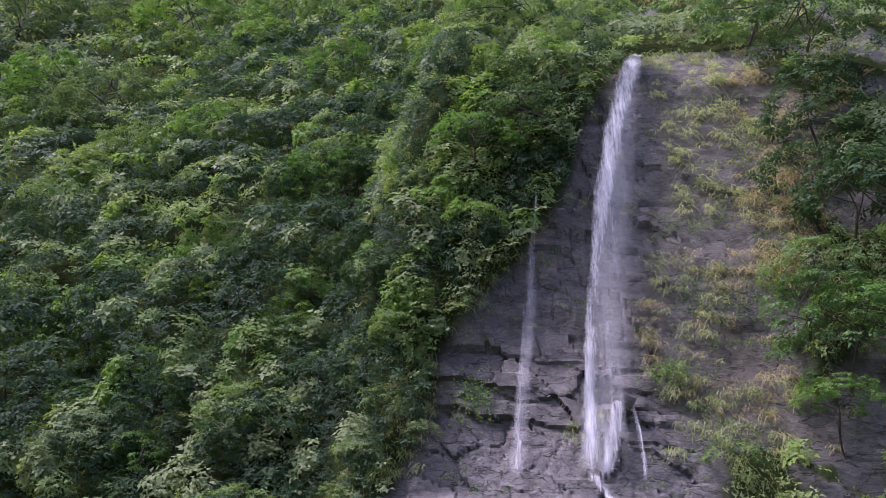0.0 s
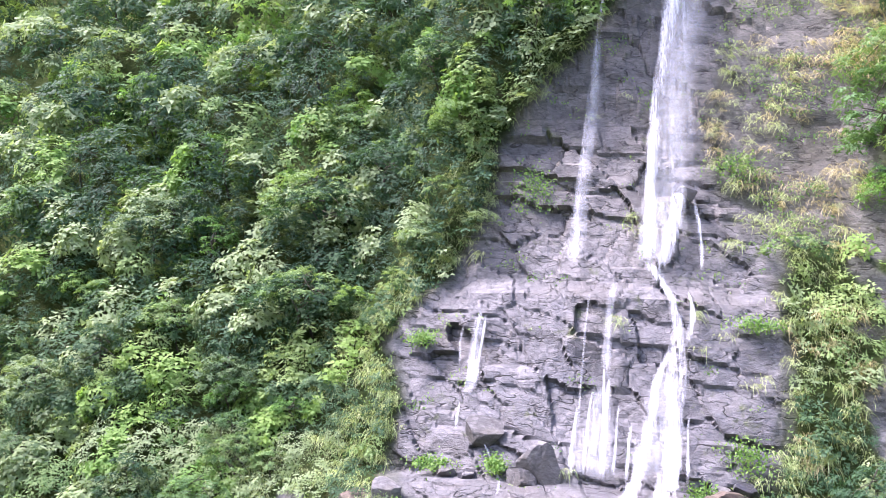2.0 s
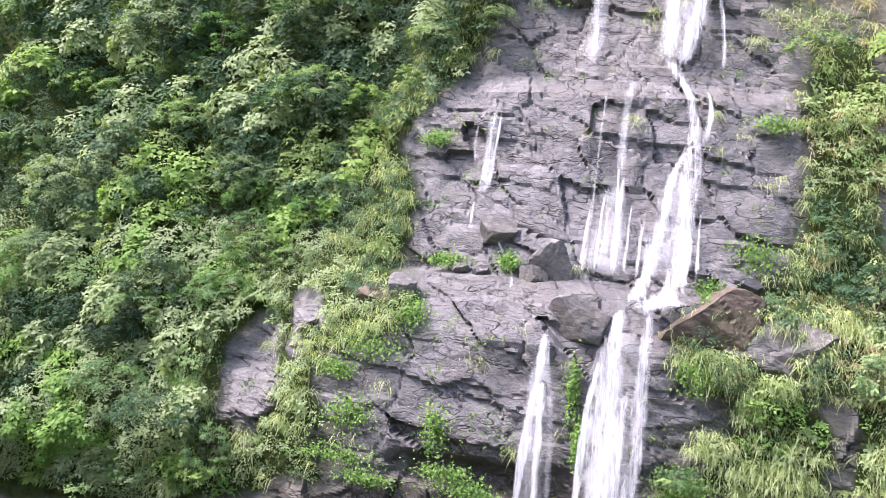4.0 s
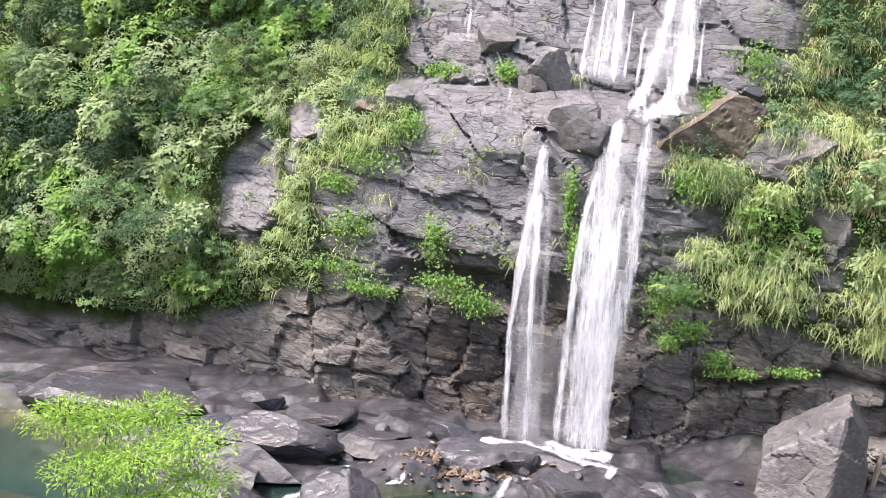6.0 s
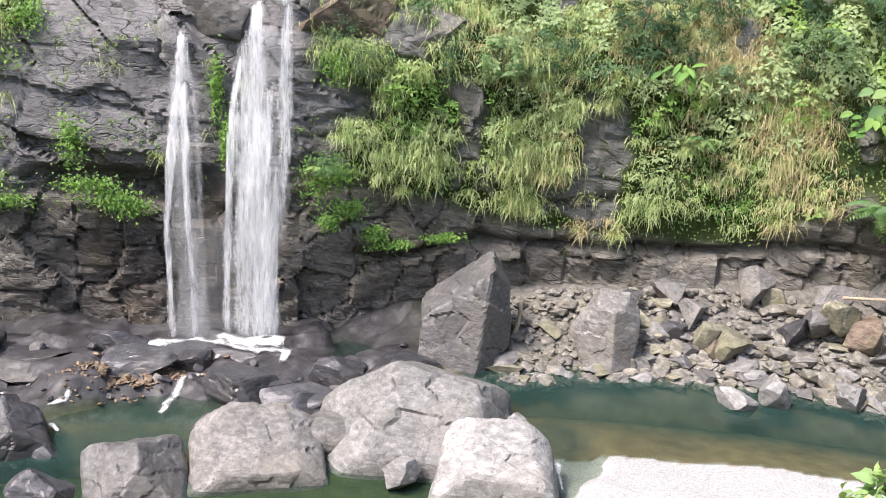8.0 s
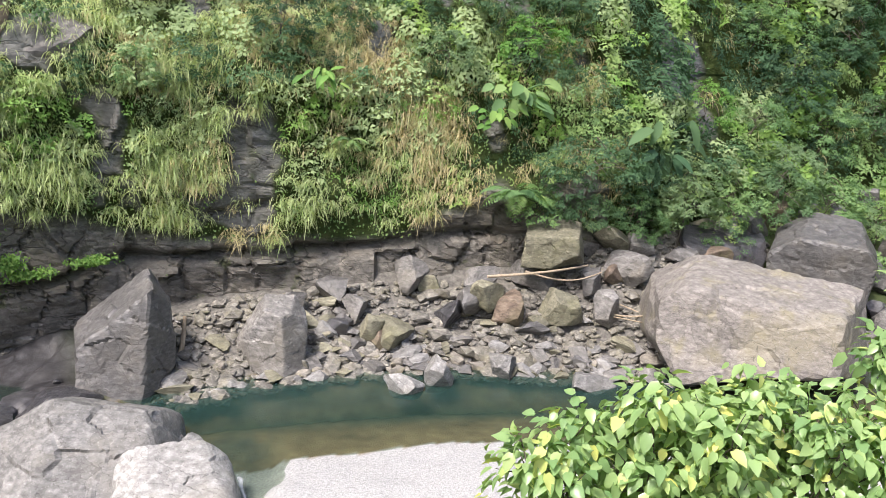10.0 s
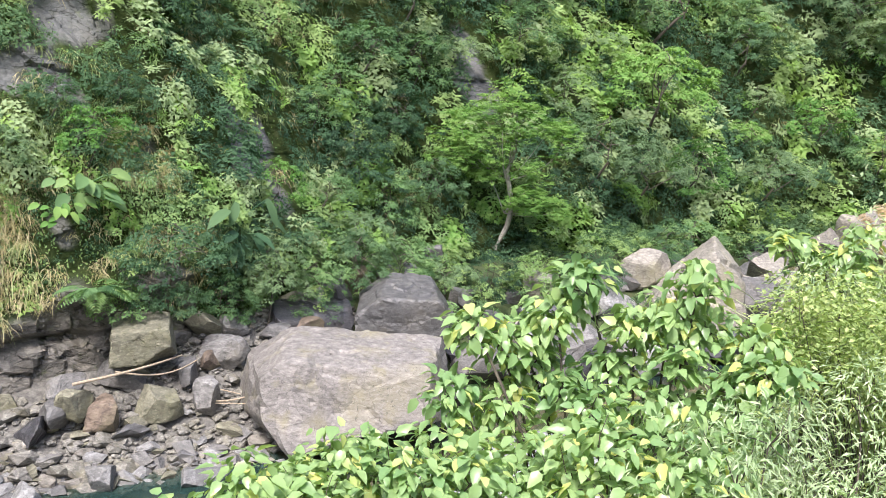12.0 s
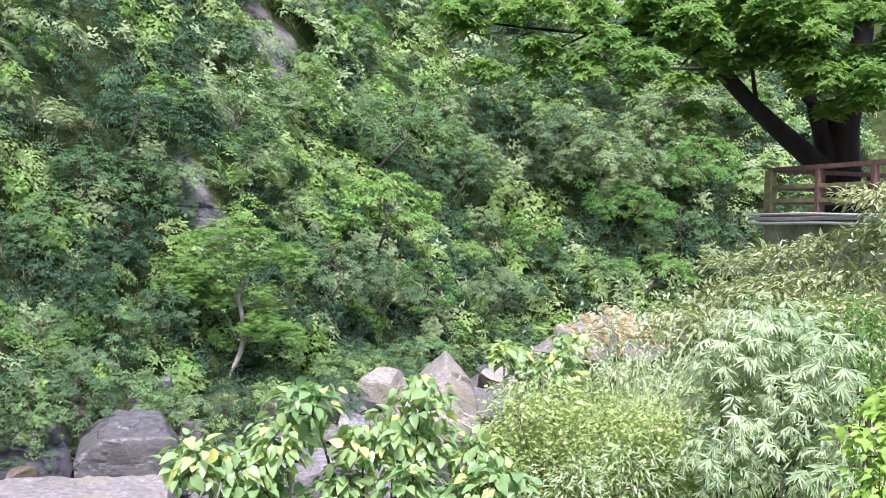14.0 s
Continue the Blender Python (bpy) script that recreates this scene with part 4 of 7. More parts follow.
faced_boulder(39.6, 30.1, 2.8, "w", 15, "huge purplish grey flat-topped boulder in the pool", [(0.07, -0.16, 0.98, 2.75), (0.02, -0.94, 0.3, 2.6), (-0.96, -0.25, 0.12, 5.0), (0.93, -0.3, 0.2, 5.1), (0.25, -0.35, -0.9, 2.5), (-0.7, -0.3, -0.6, 4.3), (0, 1, 0, 3.2), (0, 0, -1, 3.6), (-0.55, -0.1, 0.83, 4.2)])
faced_boulder(49.9, 33.0, 5.0, "s", 17, "large square speckled boulder under shrubs", [(-0.55, -0.1, 0.83, 2.6), (0.05, -0.2, 0.97, 2.1), (0.8, 0, 0.55, 2.8), (1, 0, -0.1, 2.9), (-1, 0, 0, 3.2), (0.1, -1, 0, 2.2), (0, 1, 0, 2.4), (0, 0, -1, 2.6)])
faced_boulder(33.8, 39.8, 5.7, "m", 21, "mossy angular boulder below a tree fern", [(0, -0.25, 0.97, 0.95), (-1, 0, 0.1, 1.6), (1, -0.1, 0.15, 1.65), (0.1, -0.97, 0.1, 1.1), (0.5, -0.5, -0.7, 1.4), (0, 1, 0, 1.3), (0, 0, -1, 1.2)])
faced_boulder(74.0, 20.4, 4.7, "r", 31, "tall steep grey boulder on the far bank", [(-0.68, -0.15, 0.72, 2.2), (0.75, -0.1, 0.65, 3.2), (0.98, 0, 0.1, 3.4), (-0.3, -0.9, 0.3, 2.4), (0.5, -0.85, 0.1, 2.6), (-1, 0, 0, 5.5), (0, 1, 0, 2.6), (0, 0, -1, 5.5)])
faced_boulder(-4.9, 31.9, 0.0, "s", 49, "rounded grey-brown boulder in the stream", [(-0.6, -0.3, 0.74, 1.3), (0.65, -0.3, 0.7, 1.5), (0, 0.4, 0.9, 1.6), (0, -0.9, 0.4, 1.6), (-1, 0, 0, 1.9), (1, 0, 0, 2.0), (0, 1, 0, 1.6), (0, 0, -1, 1.7)], 20)
faced_boulder(-0.2, 32.9, 0.0, "g", 51, "broad grey boulder in the stream", [(0, -0.35, 0.94, 1.2), (-0.5, -0.3, 0.8, 1.7), (0.5, -0.2, 0.84, 1.8), (1, 0, 0.1, 2.7), (-1, 0, 0.1, 2.8), (0, -1, 0.1, 1.8), (0, 1, 0, 1.8), (0, 0, -1, 1.6)], 20)
faced_boulder(-10.3, 35.0, 0.2, "d", 41, "rounded grey boulder in white water", [(-0.4, -0.3, 0.87, 1.0), (0.5, -0.2, 0.84, 1.2), (-1, -0.2, 0.1, 1.7), (1, 0, 0.2, 1.7), (0, -1, 0.15, 1.2), (0, 1, 0, 1.2), (0, 0, -1, 1.4)], 20)
boulder(10.5, 33.9, 0.0, 1.7, 1.3, 1.3, 25, "p", 9, "small white boulder between larger ones", 9)
boulder(3.4, 39.4, 0.1, 2.7, 2.0, 1.8, 5, "d", 11, "dark mossy boulder below the falls", 9)
boulder(46.0, 37.7, 2.4, 5.6, 4.0, 4.2, -40, "d", 19, "large dark boulder under overhanging shrubs", 4, 0.1, 0.7, 0, 5)
boulder(38.6, 38.3, 3.0, 3.0, 2.4, 2.7, -35, "g", 23, "grey boulder wedged at the cliff foot", 9)
boulder(33.2, 37.9, 2.0, 2.8, 2.2, 2.0, -10, "m", 25, "mossy boulder on the scree", 8)
boulder(35.8, 36.7, 1.8, 2.1, 1.8, 2.3, 10, "g", 27, "grey boulder on the scree", 9)
boulder(29.4, 39.8, 2.4, 2.3, 1.8, 2.1, 40, "m", 29, "squarish mossy boulder on the scree", 7)
boulder(84.0, 18.2, -0.3, 4.8, 4.0, 6.0, -60, "g", 33, "pale leaning boulder beside the river", 8)
boulder(112.0, 17.5, 0.5, 6.0, 5.0, 6.5, -70, "r", 35, "distant pinkish boulder upstream", 8)
boulder(118.0, 14.5, 0.5, 5.0, 5.0, 8.0, -70, "r", 37, "distant upright pinkish rock upstream", 8)
boulder(-16.4, 40.2, -0.2, 8.5, 4.0, 2.6, 5, "d", 39, "long low dark rock shelf beside the cliff", 8, 0.2)
boulder(-25.0, 41.5, -0.2, 10.5, 4.5, 2.6, 2, "d", 40, "long low dark rock shelf beside the cliff", 8, 0.2)
boulder(-6.1, 41.3, 0.0, 4.0, 2.4, 1.5, 12, "d", 43, "flat dark rock beneath the falls", 9)
boulder(-1.4, 38.9, 0.0, 3.8, 2.8, 1.8, -20, "d", 45, "smooth dark wet rock in the rapids", 9, 0.25)
boulder(-1.8, 35.8, -0.1, 2.5, 1.8, 1.4, 15, "d", 47, "brown wet rock in the rapids", 9, 0.2)
boulder(-7.6, 29.9, 0.0, 2.4, 2.0, 2.2, 30, "d", 53, "dark brown boulder in the stream", 10)
boulder(-11.5, 29.0, 0.0, 6.4, 3.0, 2.2, -5, "p", 55, "long pale bleached boulder", 9, 0.2)
boulder(5.3, 31.0, 0.0, 1.6, 1.3, 1.4, 30, "p", 57, "small pale boulder at the water's edge", 9)
boulder(-16.2, 35.8, -0.3, 4.6, 3.0, 2.2, -15, "s", 59, "grey boulder beside a chute of white water", 9, 0.2)
boulder(1.5, 36.9, -0.1, 3.6, 2.6, 1.5, 40, "d", 61, "smooth dark wet rock in the rapids", 9, 0.25)
boulder(6.8, 40.6, 0.0, 3.8, 2.4, 1.3, 10, "d", 63, "flat dark rock in the rapids", 9, 0.25)
boulder(-3.2, 41.8, 0.0, 2.2, 1.8, 1.3, 40, "d", 65, "dark wet rock at the foot of the falls", 9)
boulder(24.6, 36.8, -0.3, 2.3, 1.6, 2.0, 40, "p", 67, "pale grey boulder half in the pool", 9, 0.15)
boulder(22.2, 36.5, -0.3, 2.2, 1.3, 1.4, -30, "p", 69, "pale tilted slab at the pool's edge", 8, 0.15, 0.6, 18)
boulder(28.2, 36.2, -0.1, 2.0, 1.5, 1.6, 60, "p", 71, "pale grey boulder at the pool's edge", 8, 0.15)
boulder(31.8, 33.1, -0.3, 2.6, 1.9, 1.3, -20, "p", 73, "flat pale boulder in the pool", 10, 0.2)
boulder(22.9, 41.3, 0.6, 1.6, 1.4, 2.1, 10, "m", 75, "olive stained boulder on the scree", 8)

for k, (x, y, z, w, d, h, turn, kind) in enumerate([(2.2, 37.6, -0.2, 4.2, 3.0, 1.6, 25, "d"), (-15.6, 37.2, 0.0, 5.4, 3.2, 2.2, 10, "s"), (-10.4, 41.0, 0.0, 4.2, 2.6, 1.4, -10, "s"),
                                                    (-20.5, 38.6, -0.1, 6.0, 3.4, 2.2, 5, "d"), (-15.2, 33.4, -0.2, 4.4, 3.4, 2.4, 35, "d"), (-8.6, 39.0, -0.1, 3.6, 2.2, 1.2, -25, "d"), (4.6, 38.0, -0.2, 3.4, 2.4, 1.5, 5, "d"), (0.6, 40.8, -0.1, 3.0, 2.2, 1.1, 30, "d"),
                                                    (-11.4, 37.6, -0.1, 3.2, 2.2, 1.5, 15, "d"), (-17.6, 35.2, -0.2, 4.0, 3.0, 2.0, -30, "d"), (2.6, 34.4, -0.1, 3.0, 2.4, 1.7, 0, "g")]):
    boulder(x, y, z, w, d, h, turn, kind, 700 + k, KINDS[kind][1] + " water-worn rock slab in the rapids", 6, 0.3, 0.6, (k * 5) % 13 - 6, 3)

# blocks on the ledges of the falls
for k, (s, z, out, w, d, h, kind, label) in enumerate([(4.7, 36.4, 0.3, 1.6, 1.4, 1.8, "d", "pointed wet rock that splits the waterfall"), (-4.3, 19.0, 0.4, 2.6, 2.0, 2.8, "g", "cracked grey block on the ledge"),
                                                       (-5.2, 18.2, 0.6, 1.7, 1.4, 1.5, "g", "grey block on the ledge"), (-7.7, 20.6, 0.2, 2.2, 1.6, 1.9, "g", "rounded grey block on the slab"), (-2.4, 16.2, -0.5, 3.4, 2.6, 2.8, "g", "olive mossy block between the twin falls"),
                                                       (4.5, 16.3, -1.3, 5.6, 4.6, 4.4, "b", "brown mossy rock band beside the falls"), (9.0, 15.9, -1.5, 5.2, 4.4, 3.8, "s", "dark overhanging rock with moss"), (-12.2, 17.2, 0.3, 1.6, 1.3, 1.5, "g", "dark block above the slab"),
                                                       (-13.6, 16.4, -0.3, 2.6, 2.0, 1.8, "b", "mossy brown block beside the slab"), (1.3, 17.4, 0.9, 1.0, 0.8, 0.8, "d", "small wet rock in the cascade"), (-9.6, 18.4, 0.4, 1.2, 1.0, 0.9, "g", "grey block on the ledge"),
                                                       (-8.4, 18.2, 0.4, 1.0, 0.9, 0.8, "d", "dark block on the ledge"), (5.6, 18.4, 0.4, 1.2, 1.0, 0.8, "g", "grey block on the ledge"), (7.0, 18.6, 0.4, 1.4, 1.0, 0.9, "d", "dark block on the ledge")]):
    x, y, zz = wall(s, z, out)
    boulder(float(x), float(y), float(zz) - h * 0.5, w, d, h, 0, kind, 400 + k, label, 5 if kind in "bm" else 7, 0.0, 0.75, (k * 7) % 11 - 5, 4)

# more boulders along the far bank upstream
rng = np.random.default_rng(5)
for k in range(44):
    x = 52 + k * 1.5 + rng.uniform(-1, 1)
    y = np.interp(x, [52, 60, 75, 90, 110, 120], [32, 29, 20.5, 19.5, 19.5, 18]) + rng.uniform(-1.0, 5.0)
    w = rng.uniform(1.6, 4.6)
    boulder(x, y, ground_at(x, y) - 0.3, w, w * rng.uniform(0.7, 0.95), w * rng.uniform(0.6, 1.0), rng.uniform(-80, 0), "gdsrgp"[k % 6], 300 + k, KINDS["gdsrgp"[k % 6]][1] + " boulder on the far bank upstream", 8, 0.12, 0.6, 0, 3)

# long worn slabs of the shelf along the wall
rng = np.random.default_rng(8)
for k in range(9):
    x = -28 + k * 3.4 + rng.uniform(-0.5, 0.5)
    y = float(np.interp(x, LINE[:, 0][:440], LINE[:, 1][:440])) - rng.uniform(1.2, 5.5)
    w = rng.uniform(2.6, 5.2)
    boulder(x, y, max(ground_at(x, y), 0.0) - 0.3, w, w * rng.uniform(0.45, 0.7), rng.uniform(0.9, 1.5), rng.uniform(-25, 35), "d", 650 + k, KINDS["d"][1] + " worn slab of the rock shelf", 5, 0.35, 0.6, rng.uniform(-9, 9), 4)

# broken rocks heaped along the wall's foot
rng = np.random.default_rng(6)
for k in range(46):
    s = 20 + k * 1.0 + rng.uniform(-0.5, 0.5)
    p = wall(s, 1.5, 0.0)
    _, nrm = plan(np.array(s))
    o = rng.uniform(0.6, 4.6)
    x, y = float(p[0] - nrm[0] * o), float(p[1] - nrm[1] * o)
    w = rng.uniform(1.1, 2.7)
    boulder(x, y, ground_at(x, y) - 0.1, w, w * rng.uniform(0.7, 0.95), w * rng.uniform(0.6, 1.0), rng.uniform(-90, 90), "gmdsgbm"[k % 7], 500 + k, KINDS["gmdsgbm"[k % 7]][1] + " broken boulder at the foot of the gorge wall", 5, 0.08, 0.6, rng.uniform(-15, 15), 4)
for x, y, z, w, h, turn in ((118, 12.5, 3.5, 7, 6, 10), (116, 8.5, 3.5, 8, 6.5, 40), (113, 4.0, 4.0, 8, 5.5, 70), (110.5, 12, 2.5, 5, 4.5, 20), (88, 16.8, 1.0, 5, 4.5, 50), (97, 20, 1.5, 5, 4, 15), (106, 17, 2.0, 5, 4, 60)):
    boulder(x, y, z, w, w * 0.8, h, turn, "r", 560 + turn, "purplish weathered boulder on the far bank upstream", 5, 0.15, 0.6, 6, 3.5)
for x, y, z, w, h, turn in ((53.5, 29.0, 0.3, 4.2, 3.6, -40), (56.0, 26.8, -0.3, 5.0, 3.8, -20), (57.0, 31, 1.0, 4.2, 4.2, 15), (50.0, 29.2, -0.2, 3.0, 2.4, 30), (60.0, 26.5, -0.3, 4.4, 3.4, 60), (63.5, 25.5, -0.3, 5.0, 4.0, 10), (55.5, 33.5, 2.0, 3.6, 3.6, 50), (60.5, 23.2, -0.4, 4.2, 3.0, 25), (64.5, 21.4, -0.4, 4.6, 3.2, -10), (68.5, 19.4, -0.4, 4.0, 3.0, 45), (71.5, 17.4, -0.4, 4.6, 3.4, 5), (67.0, 23.4, -0.2, 4.4, 3.8, -30), (79.0, 15.2, -0.4, 4.4, 3.2, 35)):
    boulder(x, y, z, w, w * 0.75, h, turn, "gdgs"[abs(turn) % 4], 600 + turn, "grey angular boulder at the upstream end of the pool", 5, 0.15, 0.6, 8, 4)

# -- stones of the scree and the shore
STONES = [rock_mesh("stone", 200 + k, mat, 8, False, 0.0, 0.3) for k, mat in enumerate((GREY, SLATE, PALE, MOSSY, GREY, MOSSY, PINK, PALE))]
WORDS = ["grey", "slate grey", "pale", "olive", "grey", "olive", "purplish", "pale"]
rng = np.random.default_rng(7)
n = 0
while n < 290:
    x = rng.uniform(11, 38)
    far = np.interp(x, [11, 16, 21, 26, 30, 35, 40], [40.2, 40.6, 40.0, 38.4, 35.6, 32.4, 30])
    y = far + abs(rng.normal(0, 2.6)) - 0.7
    if y > np.interp(x, LINE[:, 0][:500], LINE[:, 1][:500]) - 0.4:
        continue
    k = int(rng.integers(0, 8))
    size = min(2.2, 0.4 + rng.gamma(2.0, 0.26))
    h = size * rng.uniform(0.3, 0.65)
    thing("stone", WORDS[k] + " angular stone on the scree by the pool", "stone", "scree stones", me=STONES[k],
          m=pose(x, y, max(ground_at(x, y), -0.15) + h * 0.28, rng.uniform(-18, 18), rng.uniform(-18, 18), rng.uniform(0, 360)) @ Matrix.Diagonal((size, size * rng.uniform(0.6, 0.95), h, 1)))
    n += 1

# wet rocks below the falls
WET_STONES = [rock_mesh("river_rock", 240 + k, mat, 8, False, 0.0, 0.4) for k, mat in enumerate((DARK, DARK, GREY, DARK))]
n = 0
while n < 70:
    x, y = rng.uniform(-15, 9), rng.uniform(31, 43.5)
    if abs(x - 6.2) < 3.5 and y < 38 or -8.4 < x < -1.8 and 33 < y < 38.6 or -14.6 < x < -11.6 and 32 < y < 37.5:
        continue
    k = int(rng.integers(0, 4))
    size = min(1.6, 0.25 + rng.gamma(1.5, 0.24))
    h = size * rng.uniform(0.4, 0.7)
    thing("river_rock", ("grey" if k == 2 else "dark wet") + " rock in the shallow rapids", "rock", "rocks in the rapids", me=WET_STONES[k],
          m=pose(x, y, max(ground_at(x, y), -0.2) + h * 0.2, rng.uniform(-14, 14), rng.uniform(-14, 14), rng.uniform(0, 360)) @ Matrix.Diagonal((size, size * rng.uniform(0.6, 0.95), h, 1)))
    n += 1

# small rubble between them
rng = np.random.default_rng(17)
ico = bmesh.new()
bmesh.ops.create_icosphere(ico, subdivisions=1, radius=0.5)
IV, IF = np.array([v.co for v in ico.verts]), np.array([[v.index for v in f.verts] for f in ico.faces])
ico.free()
x = rng.uniform(10.5, 50, 7000)
far = np.interp(x, [11, 16, 21, 26, 30, 35, 40, 44], [40.0, 40.4, 39.8, 38.0, 35.2, 33.0, 33.5, 34])
y = far - 0.8 + rng.uniform(0, 1, len(x)) ** 1.2 * 9
ok = (y < np.interp(x, LINE[:, 0][:560], LINE[:, 1][:560]) - 0.1)
x, y = x[ok][:3600], y[ok][:3600]
size = 0.16 + rng.gamma(1.6, 0.14, len(x))
zz = np.maximum(land(x, y)[0], -0.3)
Vs = []
for k in range(len(x)):
    e = Euler((rng.uniform(-0.5, 0.5), rng.uniform(-0.5, 0.5), rng.uniform(0, 6.3))).to_matrix()
    W = IV * (1 + rng.uniform(-0.3, 0.3, (len(IV), 1)))
    Vs.append((W * [size[k] * 1.3, size[k], size[k] * 0.6]) @ np.array(e).T + [x[k], y[k], zz[k] + size[k] * 0.2])
RUBBLE = boulder_material("scree_rubble", (0.06, 0.058, 0.05), (0.19, 0.18, 0.16), (0.42, 0.4, 0.35), (0.19, 0.175, 0.11))
thing("scree_rubble", "loose grey and olive rubble on the scree", "rubble", kind="stuff", me=mesh_of("scree_rubble", np.vstack(Vs), np.vstack([IF + k * len(IV) for k in range(len(x))]), RUBBLE))


# -- white water among the rocks
def foam(points, width, seed):
    p = catmull(points, 8)
    t = unit(np.gradient(p, axis=0))
    u = np.linspace(-0.5, 0.5, 9)
    w = width * (0.7 + 0.5 * vnoise(np.arange(len(p)) / 4.0, 0 * p[:, 0], seed=seed))
    X = p[:, None, 0] - t[:, None, 1] * u[None] * w[:, None]
    Y = p[:, None, 1] + t[:, None, 0] * u[None] * w[:, None]
    Zf = np.maximum(land(X, Y)[0], 0.0)
    Zf = 0.35 * Zf + 0.65 * Zf.mean(axis=1, keepdims=True) + 0.13 + 0.06 * vnoise(X * 2.5, Y * 2.5, seed=seed)
    run = np.concatenate([[0], np.cumsum(np.linalg.norm(np.diff(p, axis=0), axis=1))])
    uv = np.stack([u[None] * w[:, None] + seed, run[:, None] * 2 + 0 * X], -1)
    core = (1 - (np.abs(u) * 2) ** 2)[None] * np.minimum(1, np.minimum(run, run[-1] - run) * 1.2)[:, None]
    thing("white_water", "foaming white water running between dark rocks", "rapids", "rapids below the falls",
          me=mesh_of("white_water", np.stack([X, Y, Zf], -1).reshape(-1, 3), grid_faces(*X.shape), FOAM, {"core": core}, True, uv.reshape(-1, 2)))


for k, (pts, w) in enumerate([([(-11.8, 37.2), (-12.5, 36.2), (-13.2, 35.0), (-14.0, 33.6), (-14.8, 32.2)], 1.5), ([(-10.6, 39.3), (-11.5, 38.7), (-12.4, 38.0)], 0.8), ([(-2.6, 40.9), (-3.6, 39.7), (-4.2, 38.1), (-4.6, 36.4)], 0.9),
                              ([(-9.2, 37.0), (-8.6, 36.2), (-8.0, 35.4)], 0.7), ([(-6.2, 44.0), (-3.8, 43.8), (-1.7, 43.1), (0.1, 42.8), (2.0, 42.6)], 1.5), ([(2.6, 38.9), (1.6, 37.9), (0.9, 36.4)], 0.7),
                              ([(1.4, 42.2), (1.0, 41.2), (0.6, 39.9)], 0.6), ([(12.1, 32.6), (11.7, 30.8), (11.4, 29.2)], 0.6), ([(0.5, 40.0), (0.9, 39.4), (1.1, 38.8)], 0.6), ([(-2.0, 42.6), (-2.3, 41.6), (-2.6, 40.9)], 0.8), ([(-13.0, 33.5), (-14.2, 32), (-15.5, 30.5)], 2.0), ([(-3.0, 44.2), (-1.4, 43.6), (0.4, 43.8), (1.6, 43.4)], 2.4), ([(-6.8, 44.3), (-5.4, 43.9), (-4.2, 43.9)], 1.8), ([(-1.2, 43.0), (-0.6, 41.6), (-1.0, 40.4)], 1.0), ([(-7.8, 38.6), (-8.6, 37.8), (-9.6, 37.2)], 0.6)]):
    foam(pts, w * 1.15, 50 + k)

# brown pebbles and leaf litter washed onto the rock shelf
rng = np.random.default_rng(27)
Vs = []
for k in range(900):
    x, y = -5.6 + rng.normal(0, 1.0), 40.6 + rng.normal(0, 0.8)
    x += (y - 40.6) * 0.9
    e = Euler((rng.uniform(-0.6, 0.6), rng.uniform(-0.6, 0.6), rng.uniform(0, 6.3))).to_matrix()
    r = 0.08 + rng.gamma(1.6, 0.05)
    Vs.append((IV * (1 + rng.uniform(-0.3, 0.3, (len(IV), 1))) * [r * 1.4, r, r * 0.5]) @ np.array(e).T + [x, y, max(ground_at(x, y), 0.0) + r * 0.2])
LITTER = boulder_material("brown_pebbles", (0.06, 0.04, 0.025), (0.16, 0.11, 0.07), (0.36, 0.29, 0.2), (0.2, 0.13, 0.06))
thing("pebble_drift", "drift of brown pebbles and dead leaves on wet rock", "pebbles", kind="stuff", me=mesh_of("pebble_drift", np.vstack(Vs), np.vstack([IF + k * len(IV) for k in range(len(Vs))]), LITTER))

# -- what grows on the gorge walls
def outward(s):
    """The turn that points -y of a plant out from the wall."""
    _, nrm = plan(np.asarray(s, float))
    return np.arctan2(nrm[..., 1], nrm[..., 0]) - np.pi / 2


CELL_S, CELL_Z = np.meshgrid(np.arange(-110, 185, 1.0), np.arange(4, 188, 1.0))
CELL_S, CELL_Z = CELL_S.ravel(), CELL_Z.ravel()
away = wall(CELL_S, CELL_Z) - [0, 0, EYE]
CELL_D = np.linalg.norm(away, axis=1)
CELL_ROCK, CELL_TAN, CELL_FOOT = rockiness(CELL_S, CELL_Z)
LOWEST = np.interp(CELL_S, [-60, -38, -30, -20, -16, -11, 4, 10, 24, 27, 34, 40, 60], [1.5, 2.0, 2.6, 5.0, 6.8, 8.4, 9.0, 7.0, 6.4, 6.8, 9.4, 5, 2.5])
# the part of the gorge that is overlooked from the bank
CELL_SEEN = (away[:, 2] / np.hypot(away[:, 0], away[:, 1]) < 0.86) & (np.abs(np.degrees(np.arctan2(away[:, 0], away[:, 1])) - 28) < 75)


def spread_over(seed, n, weight, power=2.0):
    """Chance places on the overlooked wall, thinner with distance. Returns along, height, distance and the generator."""
    g = np.random.default_rng(seed)
    w = weight * CELL_SEEN / CELL_D ** power
    i = g.choice(len(w), n, p=w / w.sum())
    return CELL_S[i] + g.uniform(-0.5, 0.5, n), CELL_Z[i] + g.uniform(-0.5, 0.5, n), CELL_D[i], g


